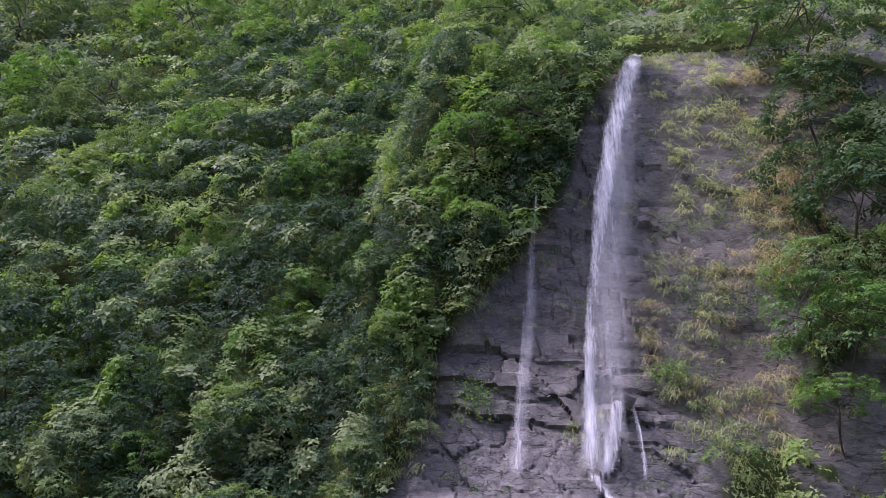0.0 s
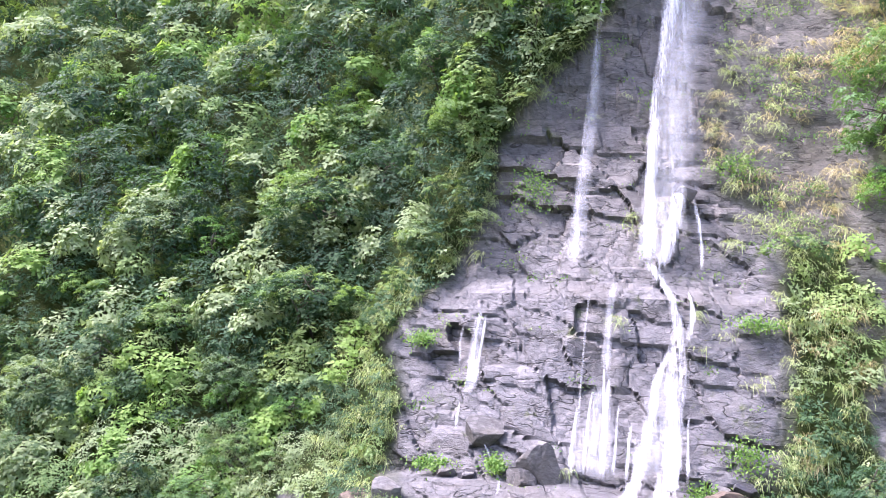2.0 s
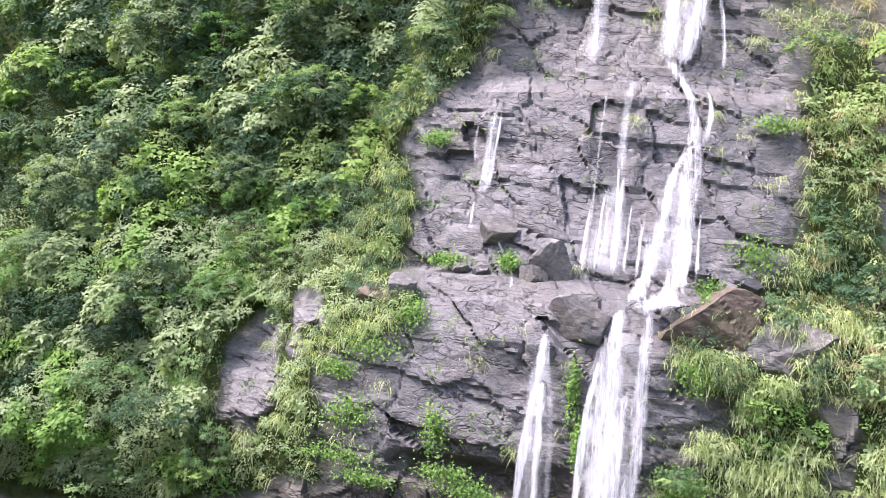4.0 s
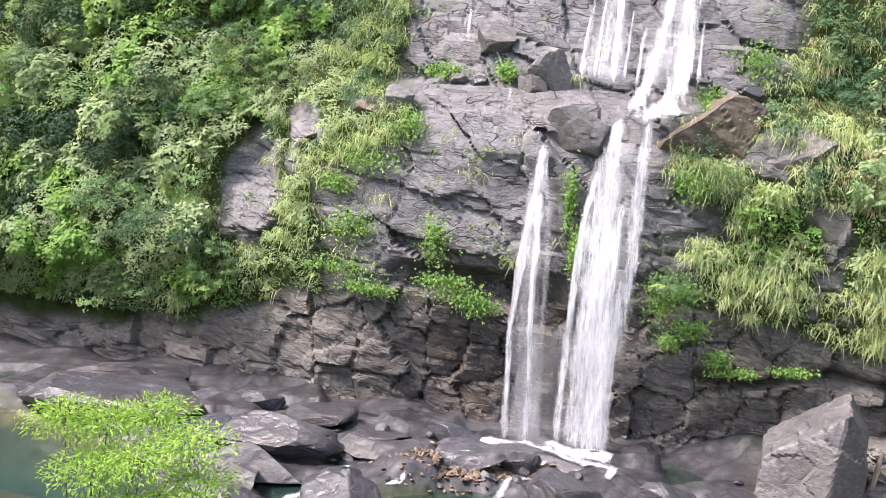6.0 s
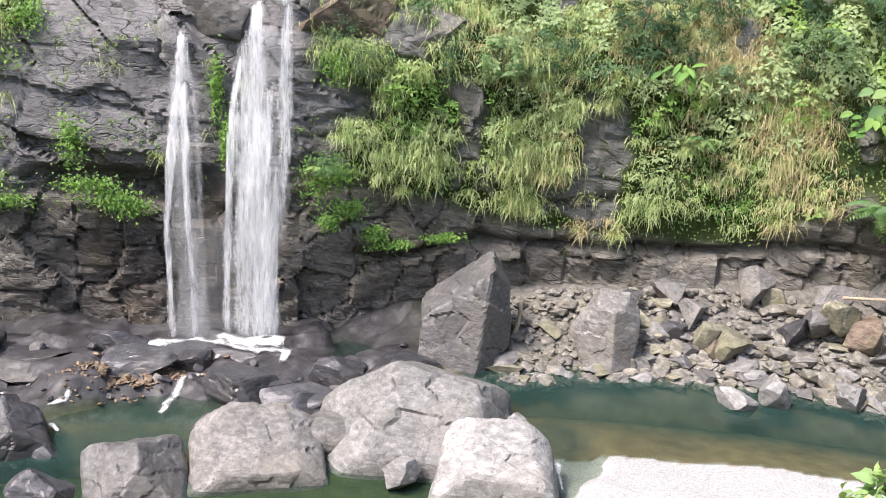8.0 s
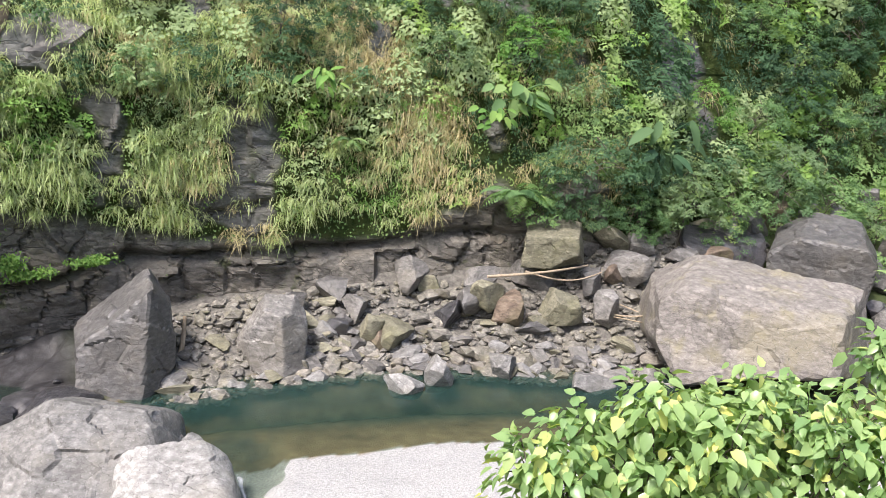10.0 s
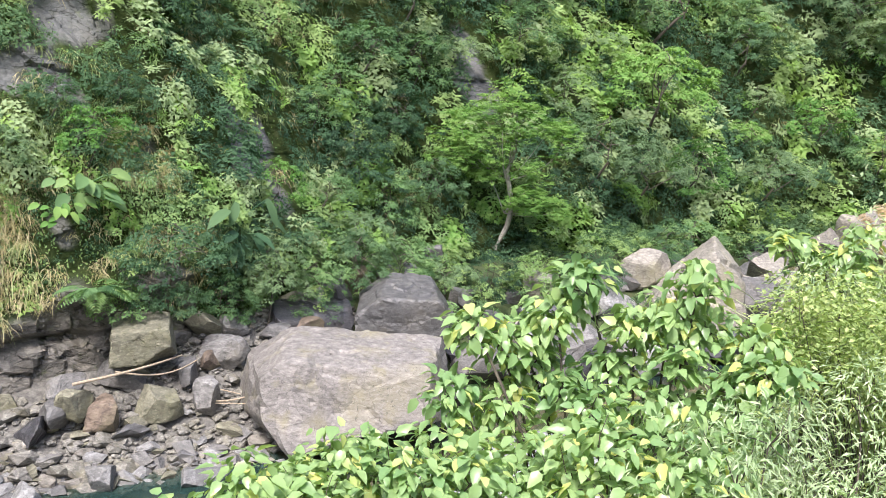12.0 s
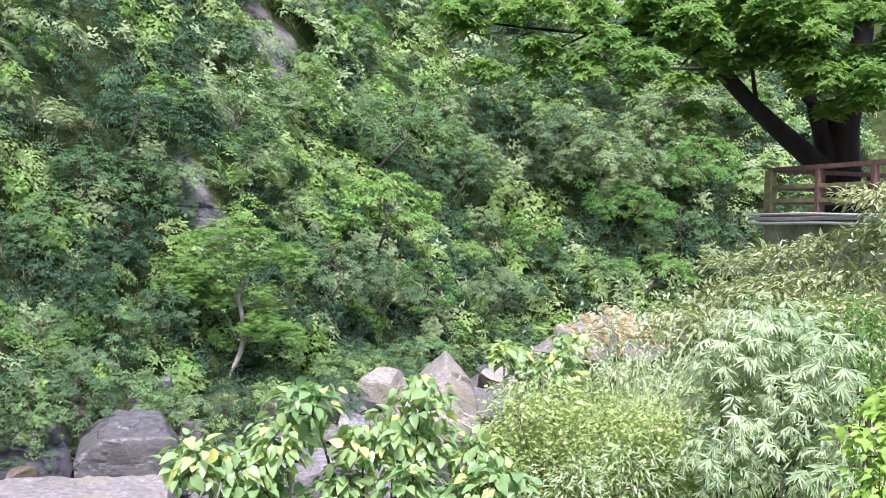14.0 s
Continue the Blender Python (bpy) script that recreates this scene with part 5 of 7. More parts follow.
def domes(s, z, cell, seed):
    """Rounded bushes packed side by side: how high, the slant of their tops and a random number for each."""
    x, y = s / cell, z / cell
    i, j = np.floor(x), np.floor(y)
    best, dx, dz, num = np.full(x.shape, 9.0), 0 * x, 0 * x, 0 * x
    for a in (-1, 0, 1):
        for b in (-1, 0, 1):
            px, py = i + a + hash3(i + a, j + b, i * 0 + seed), j + b + hash3(i + a, j + b, i * 0 + seed + 31)
            d = (px - x) ** 2 + (py - y) ** 2
            near = d < best
            best, dx, dz = np.where(near, d, best), np.where(near, x - px, dx), np.where(near, y - py, dz)
            num = np.where(near, hash3(i + a, j + b, i * 0 + seed + 63), num)
    return np.sqrt(np.clip(1 - best / 0.7, 0, 1)) * cell * 0.55, dx, dz, num


def stuff(name, label, category, V, F, T, mat):
    return thing(name, label, category, kind="stuff", me=mesh_of(name, V, F, mat, {"tint": T}))


bare = (CELL_ROCK < 0.35) & (CELL_Z > LOWEST)
belt = smooth(3, 8, CELL_S) * (1 - smooth(36, 46, CELL_S)) * (1 - smooth(15, 26, CELL_Z))
belt = np.maximum(belt, smooth(-33, -22, CELL_S) * (1 - smooth(-12, -9, CELL_S)) * (1 - smooth(14, 21, CELL_Z)))
rim = soft_in(CELL_S, CELL_Z, [(a * 1.35, b) for a, b in ROCK_FACE], 0.3) * (CELL_ROCK < 0.4)

# the close leafy cover of the slopes
RAYS = 10
s, z, d, g = spread_over(500, 88000, bare * (1 - 0.35 * belt) * (1 - 0.4 * rim) * np.where((CELL_S > 3) & (CELL_S < 22) & (CELL_Z < 19), 0.8, 1) * np.where((CELL_S > -42) & (CELL_S < -9) & (CELL_Z < 24), 1.5, 1))
ok = rockiness(s, z)[0] < 0.4
s, z, d = s[ok], z[ok], d[ok]
h1, dx1, dz1, n1 = domes(s, z, 2.3, 3)
h2, dx2, dz2, n2 = domes(s, z, 5.6, 9)
big = smooth(45, 90, d)
low_cover = np.interp(s, [-26, -18, 3, 10, 36, 44], [1, 0.4, 0.3, 0.35, 0.45, 1])
low_cover = low_cover * (0.2 + 0.8 * smooth(0, 6, z - np.interp(s, [-60, -30, -20, -12, 34, 40, 60], [1.5, 2.4, 4.8, 8, 9, 5, 2.5])))
steep = smooth(20, 45, z)
out = (0.15 + h1 * (1.35 + 0.5 * steep) + h2 * (0.55 + 0.7 * big) * (1 + 1.2 * steep)) * low_cover * (1 - 0.5 * smooth(38, 55, s)) * (1 - 0.25 * smooth(12, 30, -s))
_, nrm = plan(s)
lean = np.stack([nrm[:, 1], -nrm[:, 0]], 1)
sx, sz = dx1 * 1.2 + dx2 * big, dz1 * 1.2 + dz2 * big
o = unit(np.stack([-nrm[:, 0] * 0.7 + lean[:, 0] * sx, -nrm[:, 1] * 0.7 + lean[:, 1] * sx, 0.75 + sz * 1.1], 1) + g.normal(0, 0.24, (len(s), 3)))
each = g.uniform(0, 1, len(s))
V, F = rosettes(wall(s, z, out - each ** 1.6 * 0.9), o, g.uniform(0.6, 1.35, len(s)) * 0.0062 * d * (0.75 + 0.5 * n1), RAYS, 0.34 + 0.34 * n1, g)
# deeper sprigs get a darker tint: shade inside the cover put into colour
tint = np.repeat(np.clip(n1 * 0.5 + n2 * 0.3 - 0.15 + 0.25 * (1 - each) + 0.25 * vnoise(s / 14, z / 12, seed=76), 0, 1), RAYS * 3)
kind = np.select([n1 * 0.5 + n2 * 0.5 > 0.82, n1 * 0.6 + (1 - n2) * 0.4 > 0.62, n1 < 0.3], [2, 3, 1], 0)
kind = np.where((s > -42) & (s < -11) & (z < 22) & (kind < 2) & (n2 > 0.55), np.where(n1 > 0.5, 2, 3), kind)
kind = np.where((s > 3) & (s < 30) & (z < 13.5) & (kind < 2), np.where(n2 > 0.5, 2, 3), kind)
kind = np.where((s > 4) & (s < 40) & (z > 14.5) & (z < 24) & (n1 < 0.75), 1, kind)
# more dark foliage below the trees, standing in for shade between their crowns
kind = np.where(((s > 42) | (s < -8) & (z > 20)) & (n1 * 0.6 + n2 * 0.4 < np.where(s > 42, np.where(z > 14, 0.57, 0.46), 0.62)), 1, kind)
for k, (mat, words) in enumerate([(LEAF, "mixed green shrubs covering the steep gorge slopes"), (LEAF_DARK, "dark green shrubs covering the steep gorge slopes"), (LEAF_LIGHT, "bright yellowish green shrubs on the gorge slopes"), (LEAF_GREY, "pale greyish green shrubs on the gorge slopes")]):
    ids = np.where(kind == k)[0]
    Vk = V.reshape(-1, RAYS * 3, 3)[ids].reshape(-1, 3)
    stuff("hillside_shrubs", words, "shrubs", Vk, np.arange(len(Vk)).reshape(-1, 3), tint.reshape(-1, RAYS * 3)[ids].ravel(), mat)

SHRUBS = [crown(300 + k, 14, 46, (1, 0.8, 0.85), leaf, wide, droop, -0.4, 0.6, 0.36)[:3] for k, (leaf, wide, droop) in enumerate([(0.115, 0.6, 0.3), (0.125, 0.65, 0.4), (0.11, 0.55, 0.5), (0.14, 0.4, 0.6), (0.13, 0.65, 0.25)])]
TUFTS = [tuft(400 + k, 38, 0.62 + 0.08 * k, 0.036, 0.75, 0.7 + 0.15 * k, 1.2, 3, 0.26 + 0.05 * k) for k in range(4)]

# single bushes that stand out of it
for k, (mat, words, n) in enumerate([(LEAF, "rounded green bushes standing out on the gorge slopes", 190), (LEAF_DARK, "rounded dark green bushes on the gorge slopes", 130), (LEAF_LIGHT, "rounded bright green bushes on the gorge slopes", 80), (LEAF_GREY, "pale grey-green bushes on the gorge slopes", 60)]):
    s, z, d, g = spread_over(520 + k, n, bare * (1 - 0.85 * belt) * (1 - 0.6 * rim) * (CELL_Z > LOWEST + 1))
    size = g.uniform(0.6, 1.3, len(s)) * 0.026 * d
    V, F, T = scatter(SHRUBS, wall(s, z, 0.5 + size * 0.45), outward(s) + g.normal(0, 0.6, len(s)), size[:, None] * [1, 1, 1.0], g.integers(0, 5, len(s)), g.uniform(0, 0.55, len(s)))
    stuff("bushes", words, "shrubs", V, F, T, mat)

# grass that hangs down the rock
clump = vnoise(CELL_S / 3.5, CELL_Z / 2.5, seed=72)
for k, (mat, words, n) in enumerate([(GRASS, "yellowish green grass hanging down the rock wall", 2700), (STRAW, "dry straw-coloured grass hanging down the rock wall", 1900), (GRASS, "thick pale green grass beside the falls", 640)]):
    above = CELL_Z + 1.6 * vnoise(CELL_S / 2.2, 0 * CELL_S, seed=77) > 0.3 + np.interp(CELL_S, [-40, -30, -20, -14, 0, 4, 10, 20, 26, 31, 36], [1.8, 2.4, 5, 7, 8.6, 8.2, 6.2, 5.9, 6.0, 8, 7])
    w = np.where(CELL_ROCK < 0.4, np.maximum(rim * 0.8, np.maximum(belt * (0.4 + clump), 0.06)), 0.015 + 0.5 * (CELL_TAN > 0.5) * (clump > -0.2)) * above
    if k == 2:
        w = above * (CELL_ROCK < 0.5) * (CELL_S > 2) * (CELL_S < 24) * (CELL_Z < 19) * (0.1 + np.clip(clump + 0.1, 0, 1))
    if k == 1:
        w = w * np.clip(0.35 + vnoise(CELL_S / 5, CELL_Z / 4, seed=71), 0, 1) * np.maximum(smooth(8, 18, CELL_S) * (1 - 0.7 * smooth(32, 38, CELL_S)), 0.12 * (CELL_TAN > 0.5))
    s, z, d, g = spread_over(600 + k, n, np.maximum(w, 0))
    size = g.uniform(0.5, 1.25, len(s)) * (d / 50) ** 0.7
    V, F, T = scatter(TUFTS, wall(s, z, 0.25), outward(s) + g.normal(0, 0.7, len(s)), size[:, None] * [1, 1, 1.0], g.integers(0, 4, len(s)), g.uniform(0, 0.6, len(s)))
    stuff("hanging_grass", words, "grass", V, F, T, mat)

# low creepers and moss cushions on ledges
s, z, d, g = spread_over(700, 60000, np.where(CELL_ROCK < 0.35, 0.5 * np.maximum(belt, rim) + 0.05, (CELL_FOOT < 0.3) * 0.8 + 0.08 + 1.2 * CELL_TAN))
rock, tan, foot = rockiness(s, z)
patch = vnoise(s / 1.9, z / 1.0, seed=73) + 0.5 * vnoise(s / 0.6, z / 0.5, seed=74)
ok = (rock < 0.35) | (patch > 0.72 - 0.5 * tan)
s, z, d = s[ok], z[ok], d[ok]
_, nrm = plan(s)
o = unit(np.stack([-nrm[:, 0], -nrm[:, 1], 0.7 + 0 * s], 1) + g.normal(0, 0.35, (len(s), 3)))
L = g.uniform(0.1, 0.22, len(s)) * (d / 50) ** 0.7
V, F = leaf_cards(wall(s, z, g.uniform(0.2, 0.6, len(s))), unit(g.normal(0, 0.8, (len(s), 3)) + [0, 0, -0.9]), o, L, L * 0.6)
stuff("creepers", "low green creepers and moss on the rock ledges", "creepers", V, F, np.repeat(np.clip(0.4 + 0.5 * vnoise(s / 3, z / 3, seed=75), 0, 1), 4), LEAF)

# -- trees on the slopes: along the wall, height, radius, kind
LEAVES = {"g": (LEAF, "green broad-leaved"), "l": (LEAF_LIGHT, "bright yellowish green"), "d": (LEAF_DARK, "dark green dense"), "y": (LEAF_GREY, "pale greyish green"), "f": (LEAF, "feathery layered green")}
SHAPES = [dict(clumps=58, per=56, size=(1, 1, 0.85), leaf=0.085, wide=0.6, droop=0.45, low=-0.35, hollow=0.78, clump=0.21),
          dict(clumps=54, per=56, size=(1.05, 1, 0.66), leaf=0.08, wide=0.5, droop=0.45, low=-0.15, hollow=0.8, clump=0.21),
          dict(clumps=60, per=56, size=(0.9, 0.9, 1.1), leaf=0.085, wide=0.5, droop=0.5, low=-0.5, hollow=0.78, clump=0.2)]
CROWNS, LOOSE = {}, {}
FINE = 3
for kind, (mat, word) in LEAVES.items():
    for v, shape in enumerate(SHAPES + [dict(sh, leaf=0.066, per=88) for sh in SHAPES]):
        sh = dict(shape, leaf=shape["leaf"] * 1.3, wide=0.3, clumps=34, clump=0.3, droop=0.12) if kind == "f" else shape
        V, F, T, cc = crown(800 + v * 7 + ord(kind), **sh)
        LOOSE[kind, v] = (V, F, T)
        g = np.random.default_rng(900 + v)
        paths = [bent((0, 0.8, -1.3), (0, 0, -0.2), 0.035, 0.025, 0, g)] + [bent((0, 0, -0.3 + 0.02 * q), cc[q] * 0.7, 0.014, 0.006, -0.05, g, 4) for q in range(0, len(cc), 6)]
        CROWNS[kind, v] = (mesh_of("crown", V, F, mat, {"tint": T}), mesh_of("trunk", *tubes(paths), BARK, None, True))


def slope_tree(s, z, r, kind, seed):
    g = np.random.default_rng(seed)
    crown_me, trunk_me = CROWNS[kind, int(g.integers(0, 3)) + (FINE if r > 4.2 else 0)]
    x, y, zz = wall(s, z, r * 0.95)
    tree = thing("tree", LEAVES[kind][1] + " tree rooted on the steep gorge slope", "tree", "trees on the slopes",
                 m=pose(x, y, zz, 0, 0, math.degrees(float(outward(s))) + g.uniform(-25, 25)) @ Matrix.Diagonal((r, r, r, 1)))
    part("trunk", trunk_me, tree, "greyish bark trunk with limbs")
    part("crown", crown_me, tree)


TREES_WEST = [(-73, 129, 9, "l"), (-61, 129, 7, "l"), (-7.4, 57, 3.3, "l"), (-76, 97, 7, "l"), (-6.8, 82, 5.8, "g"), (14.8, 74.5, 4.8, "g"), (16.9, 68, 4.9, "d"), (17.5, 50.5, 4.2, "d"), (16.6, 41.5, 3.4, "l"),
              (-34.7, 91.5, 5.8, "l"), (-87, 129, 9, "y"), (-26, 64.5, 4.4, "d"), (-56, 72, 5.3, "g"), (-32, 40.5, 2.2, "y"), (-22.4, 28, 3.1, "d"), (-24.2, 36, 3.4, "g"), (-35.6, 35, 2.9, "y"), (-42.5, 45.5, 3.9, "l"),
              (-24.2, 61.5, 4.2, "g"), (-23.6, 43.5, 2.9, "g"), (14.8, 41, 3.8, "g")]
TREES_SEEN = [(96.0, 20.3, 6.0, "l"), (108.0, 31.2, 7.2, "f"), (86.0, 14.7, 4.5, "y"), (91.5, 12.3, 4.4, "y"), (100.5, 12.4, 3.8, "l"), (122.5, 20.1, 3.2, "y"), (116.0, 15.8, 3.0, "l"), (116.5, 11.1, 4.7, "y"), (137.0, 32.6, 6.6, "y"), (141.5, 28.7, 7.0, "y"), (149.0, 31.6, 6.3, "y"), (144.5, 22.3, 6.0, "l"),
              (146.5, 13.1, 5.0, "l"), (136.5, 13.7, 4.4, "g"), (129.5, 17.2, 4.0, "l"), (125.5, 10.6, 3.0, "d"), (81.5, 30.5, 4.1, "f"), (80.5, 25.4, 3.7, "f"), (68.5, 28.1, 3.9, "d"), (63.5, 22.8, 3.2, "g"), (68.5, 22.1, 2.8, "g"), (56.5, 24.8, 2.5, "f"), (94.0, 34.4, 4.6, "f"), (122.0, 26.0, 4.7, "d"),
              (85.0, 20.0, 3.1, "y"), (66.0, 12.2, 2.8, "d"), (59.5, 13.4, 2.5, "d"), (58.0, 18.1, 2.0, "g"), (131.5, 38.3, 5.2, "d"), (156.5, 38.1, 7.7, "y"), (156.5, 28.4, 6.4, "l"), (152.0, 19.4, 5.2, "g"), (29.0, 15.8, 1.9, "y"), (35.0, 16.5, 2.1, "l"), (37.5, 10.0, 2.9, "d"), (36.0, 8.2, 1.8, "d"),
              (49.0, 13.0, 2.1, "l"), (44.5, 8.4, 2.2, "y"), (49.0, 6.3, 1.9, "g"), (53.5, 8.7, 3.0, "y"), (61.0, 10.8, 2.5, "g"), (42.0, 6.2, 1.4, "g"), (40.5, 12.2, 1.2, "g"), (19.5, 17.6, 1.9, "d"), (23.5, 17.9, 1.6, "d"), (27.5, 19.0, 1.7, "d"), (33.5, 18.7, 1.7, "d"), (38.0, 19.2, 1.6, "d"),
              (55.0, 12.2, 2.1, "g"), (60.0, 15.4, 2.7, "d"), (65.0, 17.7, 2.7, "d"), (60.0, 19.2, 2.7, "g"), (-25.0, 8.9, 2.2, "d"), (-29.0, 10.2, 2.0, "g"), (-22.0, 7.3, 1.5, "g"), (-24.0, 15.8, 1.9, "g"), (-28.5, 15.8, 2.1, "d"), (12.0, 14.8, 1.2, "g"), (12.5, 18.8, 2.2, "d"), (15.5, 19.6, 1.9, "d"),
              (3.0, 9.2, 1.0, "g"), (-22.0, 28.6, 2.8, "g"), (-23.0, 34.6, 3.4, "d"), (-26.0, 22.5, 2.2, "y"), (-36.0, 33.2, 3.1, "y"), (-30.5, 38.6, 2.4, "y"), (-19.0, 38.6, 2.6, "d"), (-47.5, 34.7, 3.5, "g"), (-38.0, 28.1, 1.9, "g"), (-38.5, 21.2, 2.6, "y"), (-37.5, 17.1, 2.3, "y"), (-24.0, 18.9, 1.9, "g"),
              (-35.0, 23.4, 2.4, "d"), (-45.0, 75.6, 5.0, "l"), (-28.0, 63.8, 4.7, "l"), (-7.0, 49.5, 2.4, "l"), (-66.0, 86.7, 7.1, "y"), (-59.0, 64.2, 4.8, "g"), (-38.5, 52.2, 3.2, "l"), (-31.0, 52.9, 3.7, "d"), (-15.5, 46.4, 2.4, "d"), (15.5, 53.8, 3.1, "d"), (15.0, 45.0, 3.2, "g"), (16.0, 59.4, 3.7, "d"),
              (-3.5, 58.7, 3.5, "d"), (-24.0, 42.1, 2.7, "g"), (-34.0, 40.0, 2.8, "l"), (-43.5, 45.4, 2.9, "g"), (15.0, 35.9, 2.6, "l")]
for k, row in enumerate(TREES_WEST + TREES_SEEN):
    slope_tree(*row, 1000 + k)
# more of the same wood between them
s, z, d, g = spread_over(1100, 120, bare * (CELL_Z > 12) * ((CELL_S < -15) | (CELL_S > 40) & (CELL_Z > 24) | (CELL_Z > 76)))
for k, (a, b, dd) in enumerate(zip(s, z, d)):
    slope_tree(a, b, g.uniform(1.1, 2.1) * (dd / 60), ("glgdgyl" if a < 60 else "glyygyl")[int(g.integers(0, 7))], 1200 + k)
# woods too thick to count
for n, (seed, count, where) in enumerate([(1110, 130, bare * (CELL_Z > 26) * (CELL_S < -6)), (1120, 80, bare * (CELL_Z < 60) * (CELL_Z > 20) * (CELL_S > 48))]):
    s, z, d, g = spread_over(seed, count, where, 1.0)
    r = g.uniform(1.0, 1.9, count) * (d / 60)
    pick, kinds = g.integers(0, 3, count), g.integers(0, 4, count)
    for k, kind in enumerate("glyd" if n == 0 else "glyy"):
        i = np.where(kinds == k)[0]
        V, F, T = scatter([LOOSE[kind, v] for v in range(3)], wall(s, z, r * 0.95)[i], g.uniform(0, 6.3, len(i)), r[i][:, None] * [1, 1, 1.0], pick[i], g.uniform(0, 0.45, len(i)))
        stuff("woods", LEAVES[kind][1] + " crowns crowding on the gorge slopes", "woods", V, F, T, LEAVES[kind][0])


# bushes on the low ground between the far boulders and the wall
g = np.random.default_rng(1500)
x = g.uniform(42, 128, 900)
y = g.uniform(8, 44, 900)
dd, side, at_x = to_pool(x, y)
ok = (side > 0) & (dd > np.where(x < 60, 7.5, 6.0)) & (y < np.interp(x, LINE[:, 0][:640], LINE[:, 1][:640]) + 2)
x, y = x[ok][:220], y[ok][:220]
size = g.uniform(0.9, 1.9, len(x)) * (np.hypot(x, y) / 70)
zz = land(x, y)[0]
pick = g.integers(0, 5, len(x))
for k, (mat, words) in enumerate([(LEAF_DARK, "dark green bushes behind the river boulders"), (LEAF, "green bushes behind the river boulders")]):
    i = np.where(np.arange(len(x)) % 2 == k)[0]
    V, F, T = scatter(SHRUBS, np.stack([x, y, zz + size * 0.5], 1)[i], g.uniform(0, 6.3, len(i)), size[i][:, None] * [1, 1, 1.0], pick[i], g.uniform(0, 0.5, len(i)))
    stuff("bushes", words, "shrubs", V, F, T, mat)


# -- single plants that stand out on the rock wall
def frond_plant(name, label, category, s, z, fronds, length, mat, seed, pairs=16, leaflet=0.3, group="", arch=0.9):
    """A fern or palm: arching ribs with paired leaflets."""
    g = np.random.default_rng(seed)
    x, y, zz = wall(s, z, 1.4)
    top = thing(name, label, category, group, m=pose(x, y, zz, 0, 0, math.degrees(float(outward(s)))))
    for f in range(fronds):
        a = -math.pi / 2 + (f / (fronds - 1) - 0.5) * 4.2 + g.normal(0, 0.15)
        d = np.array([math.cos(a), math.sin(a) * 0.8, g.uniform(0.5, 1.0)])
        u = np.linspace(0.08, 1, pairs)[:, None]
        p = d * length * u + np.array([0, 0, -arch * length]) * u ** 2
        along = unit(np.gradient(p, axis=0))
        sd = unit(np.cross(along, [0, 0, 1.0]))
        c = np.vstack([p, p])
        ax = np.vstack([sd + along * 0.5, -sd + along * 0.5]) + [0, 0, -0.25]
        L = np.vstack([np.sin(np.pi * (0.12 + 0.85 * u))] * 2).ravel() * leaflet * length
        V, F = leaf_cards(c, ax, np.tile([0, 0, 1.0], (len(c), 1)) + g.normal(0, 0.1, (len(c), 3)), L, L * 0.22 + 0.03)
        part("frond", mesh_of("frond", V, F, mat, {"tint": np.full(len(V), g.uniform(0, 0.5))}), top)
    return top


def big_leaf_plant(name, label, category, s, z, count, size, mat, seed, slim=1.0):
    """A giant-leaved herb: broad drooping leaves on stalks."""
    g = np.random.default_rng(seed)
    x, y, zz = wall(s, z, 1.4)
    top = thing(name, label, category, m=pose(x, y, zz, 0, 0, math.degrees(float(outward(s)))))
    for f in range(count):
        tip = np.array([g.normal(0, 0.75), -abs(g.normal(0.7, 0.3)), g.uniform(-0.6, 0.9)]) * size
        L = size * g.uniform(0.7, 1.1)
        axis = unit(np.array([tip[0] * 1.2 / size + g.normal(0, 0.3), -0.5, -0.6 + g.normal(0, 0.3)]))
        nor = unit(np.array([0, -0.6, 0.8]) + g.normal(0, 0.15, 3))
        sd = unit(np.cross(axis, nor))
        nn = np.cross(sd, axis)
        u = np.linspace(0, 1, 9)
        w = np.sin(np.pi * np.clip(u * 0.86 + 0.14, 0, 1)) ** 0.8 * L * 0.42 * slim
        mid = tip + axis * L * u[:, None] - nn * (u[:, None] ** 2) * L * 0.25
        V = np.stack([mid - sd * w[:, None] + nn * w[:, None] * 0.25, mid, mid + sd * w[:, None] + nn * w[:, None] * 0.25], 1).reshape(-1, 3)
        leaf = part("leaf", mesh_of("leaf", V, grid_faces(9, 3), mat, {"tint": np.full(len(V), g.uniform(0, 0.6))}, True), top)
        part("stalk", mesh_of("stalk", *tubes([bent((0, 0, -0.2), tip, 0.04 * size, 0.02 * size, -0.15, g, 6)], 5), mat, {"tint": np.full(30, 0.2)}, True), leaf)
    return top


frond_plant("tree_fern", "green tree fern arching from the rock ledge", "fern", 33.0, 8.3, 10, 2.5, LEAF, 1601)
frond_plant("tree_fern", "bluish green fern among hanging grass", "fern", 23.2, 11.2, 7, 1.1, LEAF, 1602)
frond_plant("fern", "small green fern beside the falls", "fern", 2.6, 9.2, 7, 0.9, LEAF, 1603)
for k, (a, b, r) in enumerate([(-40, 42, 2.4), (-37, 34.5, 2.4), (-45, 33, 2.2), (-30, 29, 2.0), (-34, 27, 2.2), (-21, 58, 2.4), (-47, 50, 2.6), (-26, 33, 2.0)]):
    frond_plant("palm", "arching pale palm fronds among hillside shrubs", "palm", a, b, 8, r, LEAF_GREY, 1610 + k, 14, 0.34, "palms on the slope", 0.7)
big_leaf_plant("elephant_ear_plant", "huge green elephant-ear leaves on the cliff", "plant", 33.5, 13.8, 16, 1.1, LEAF, 1630, 0.8)
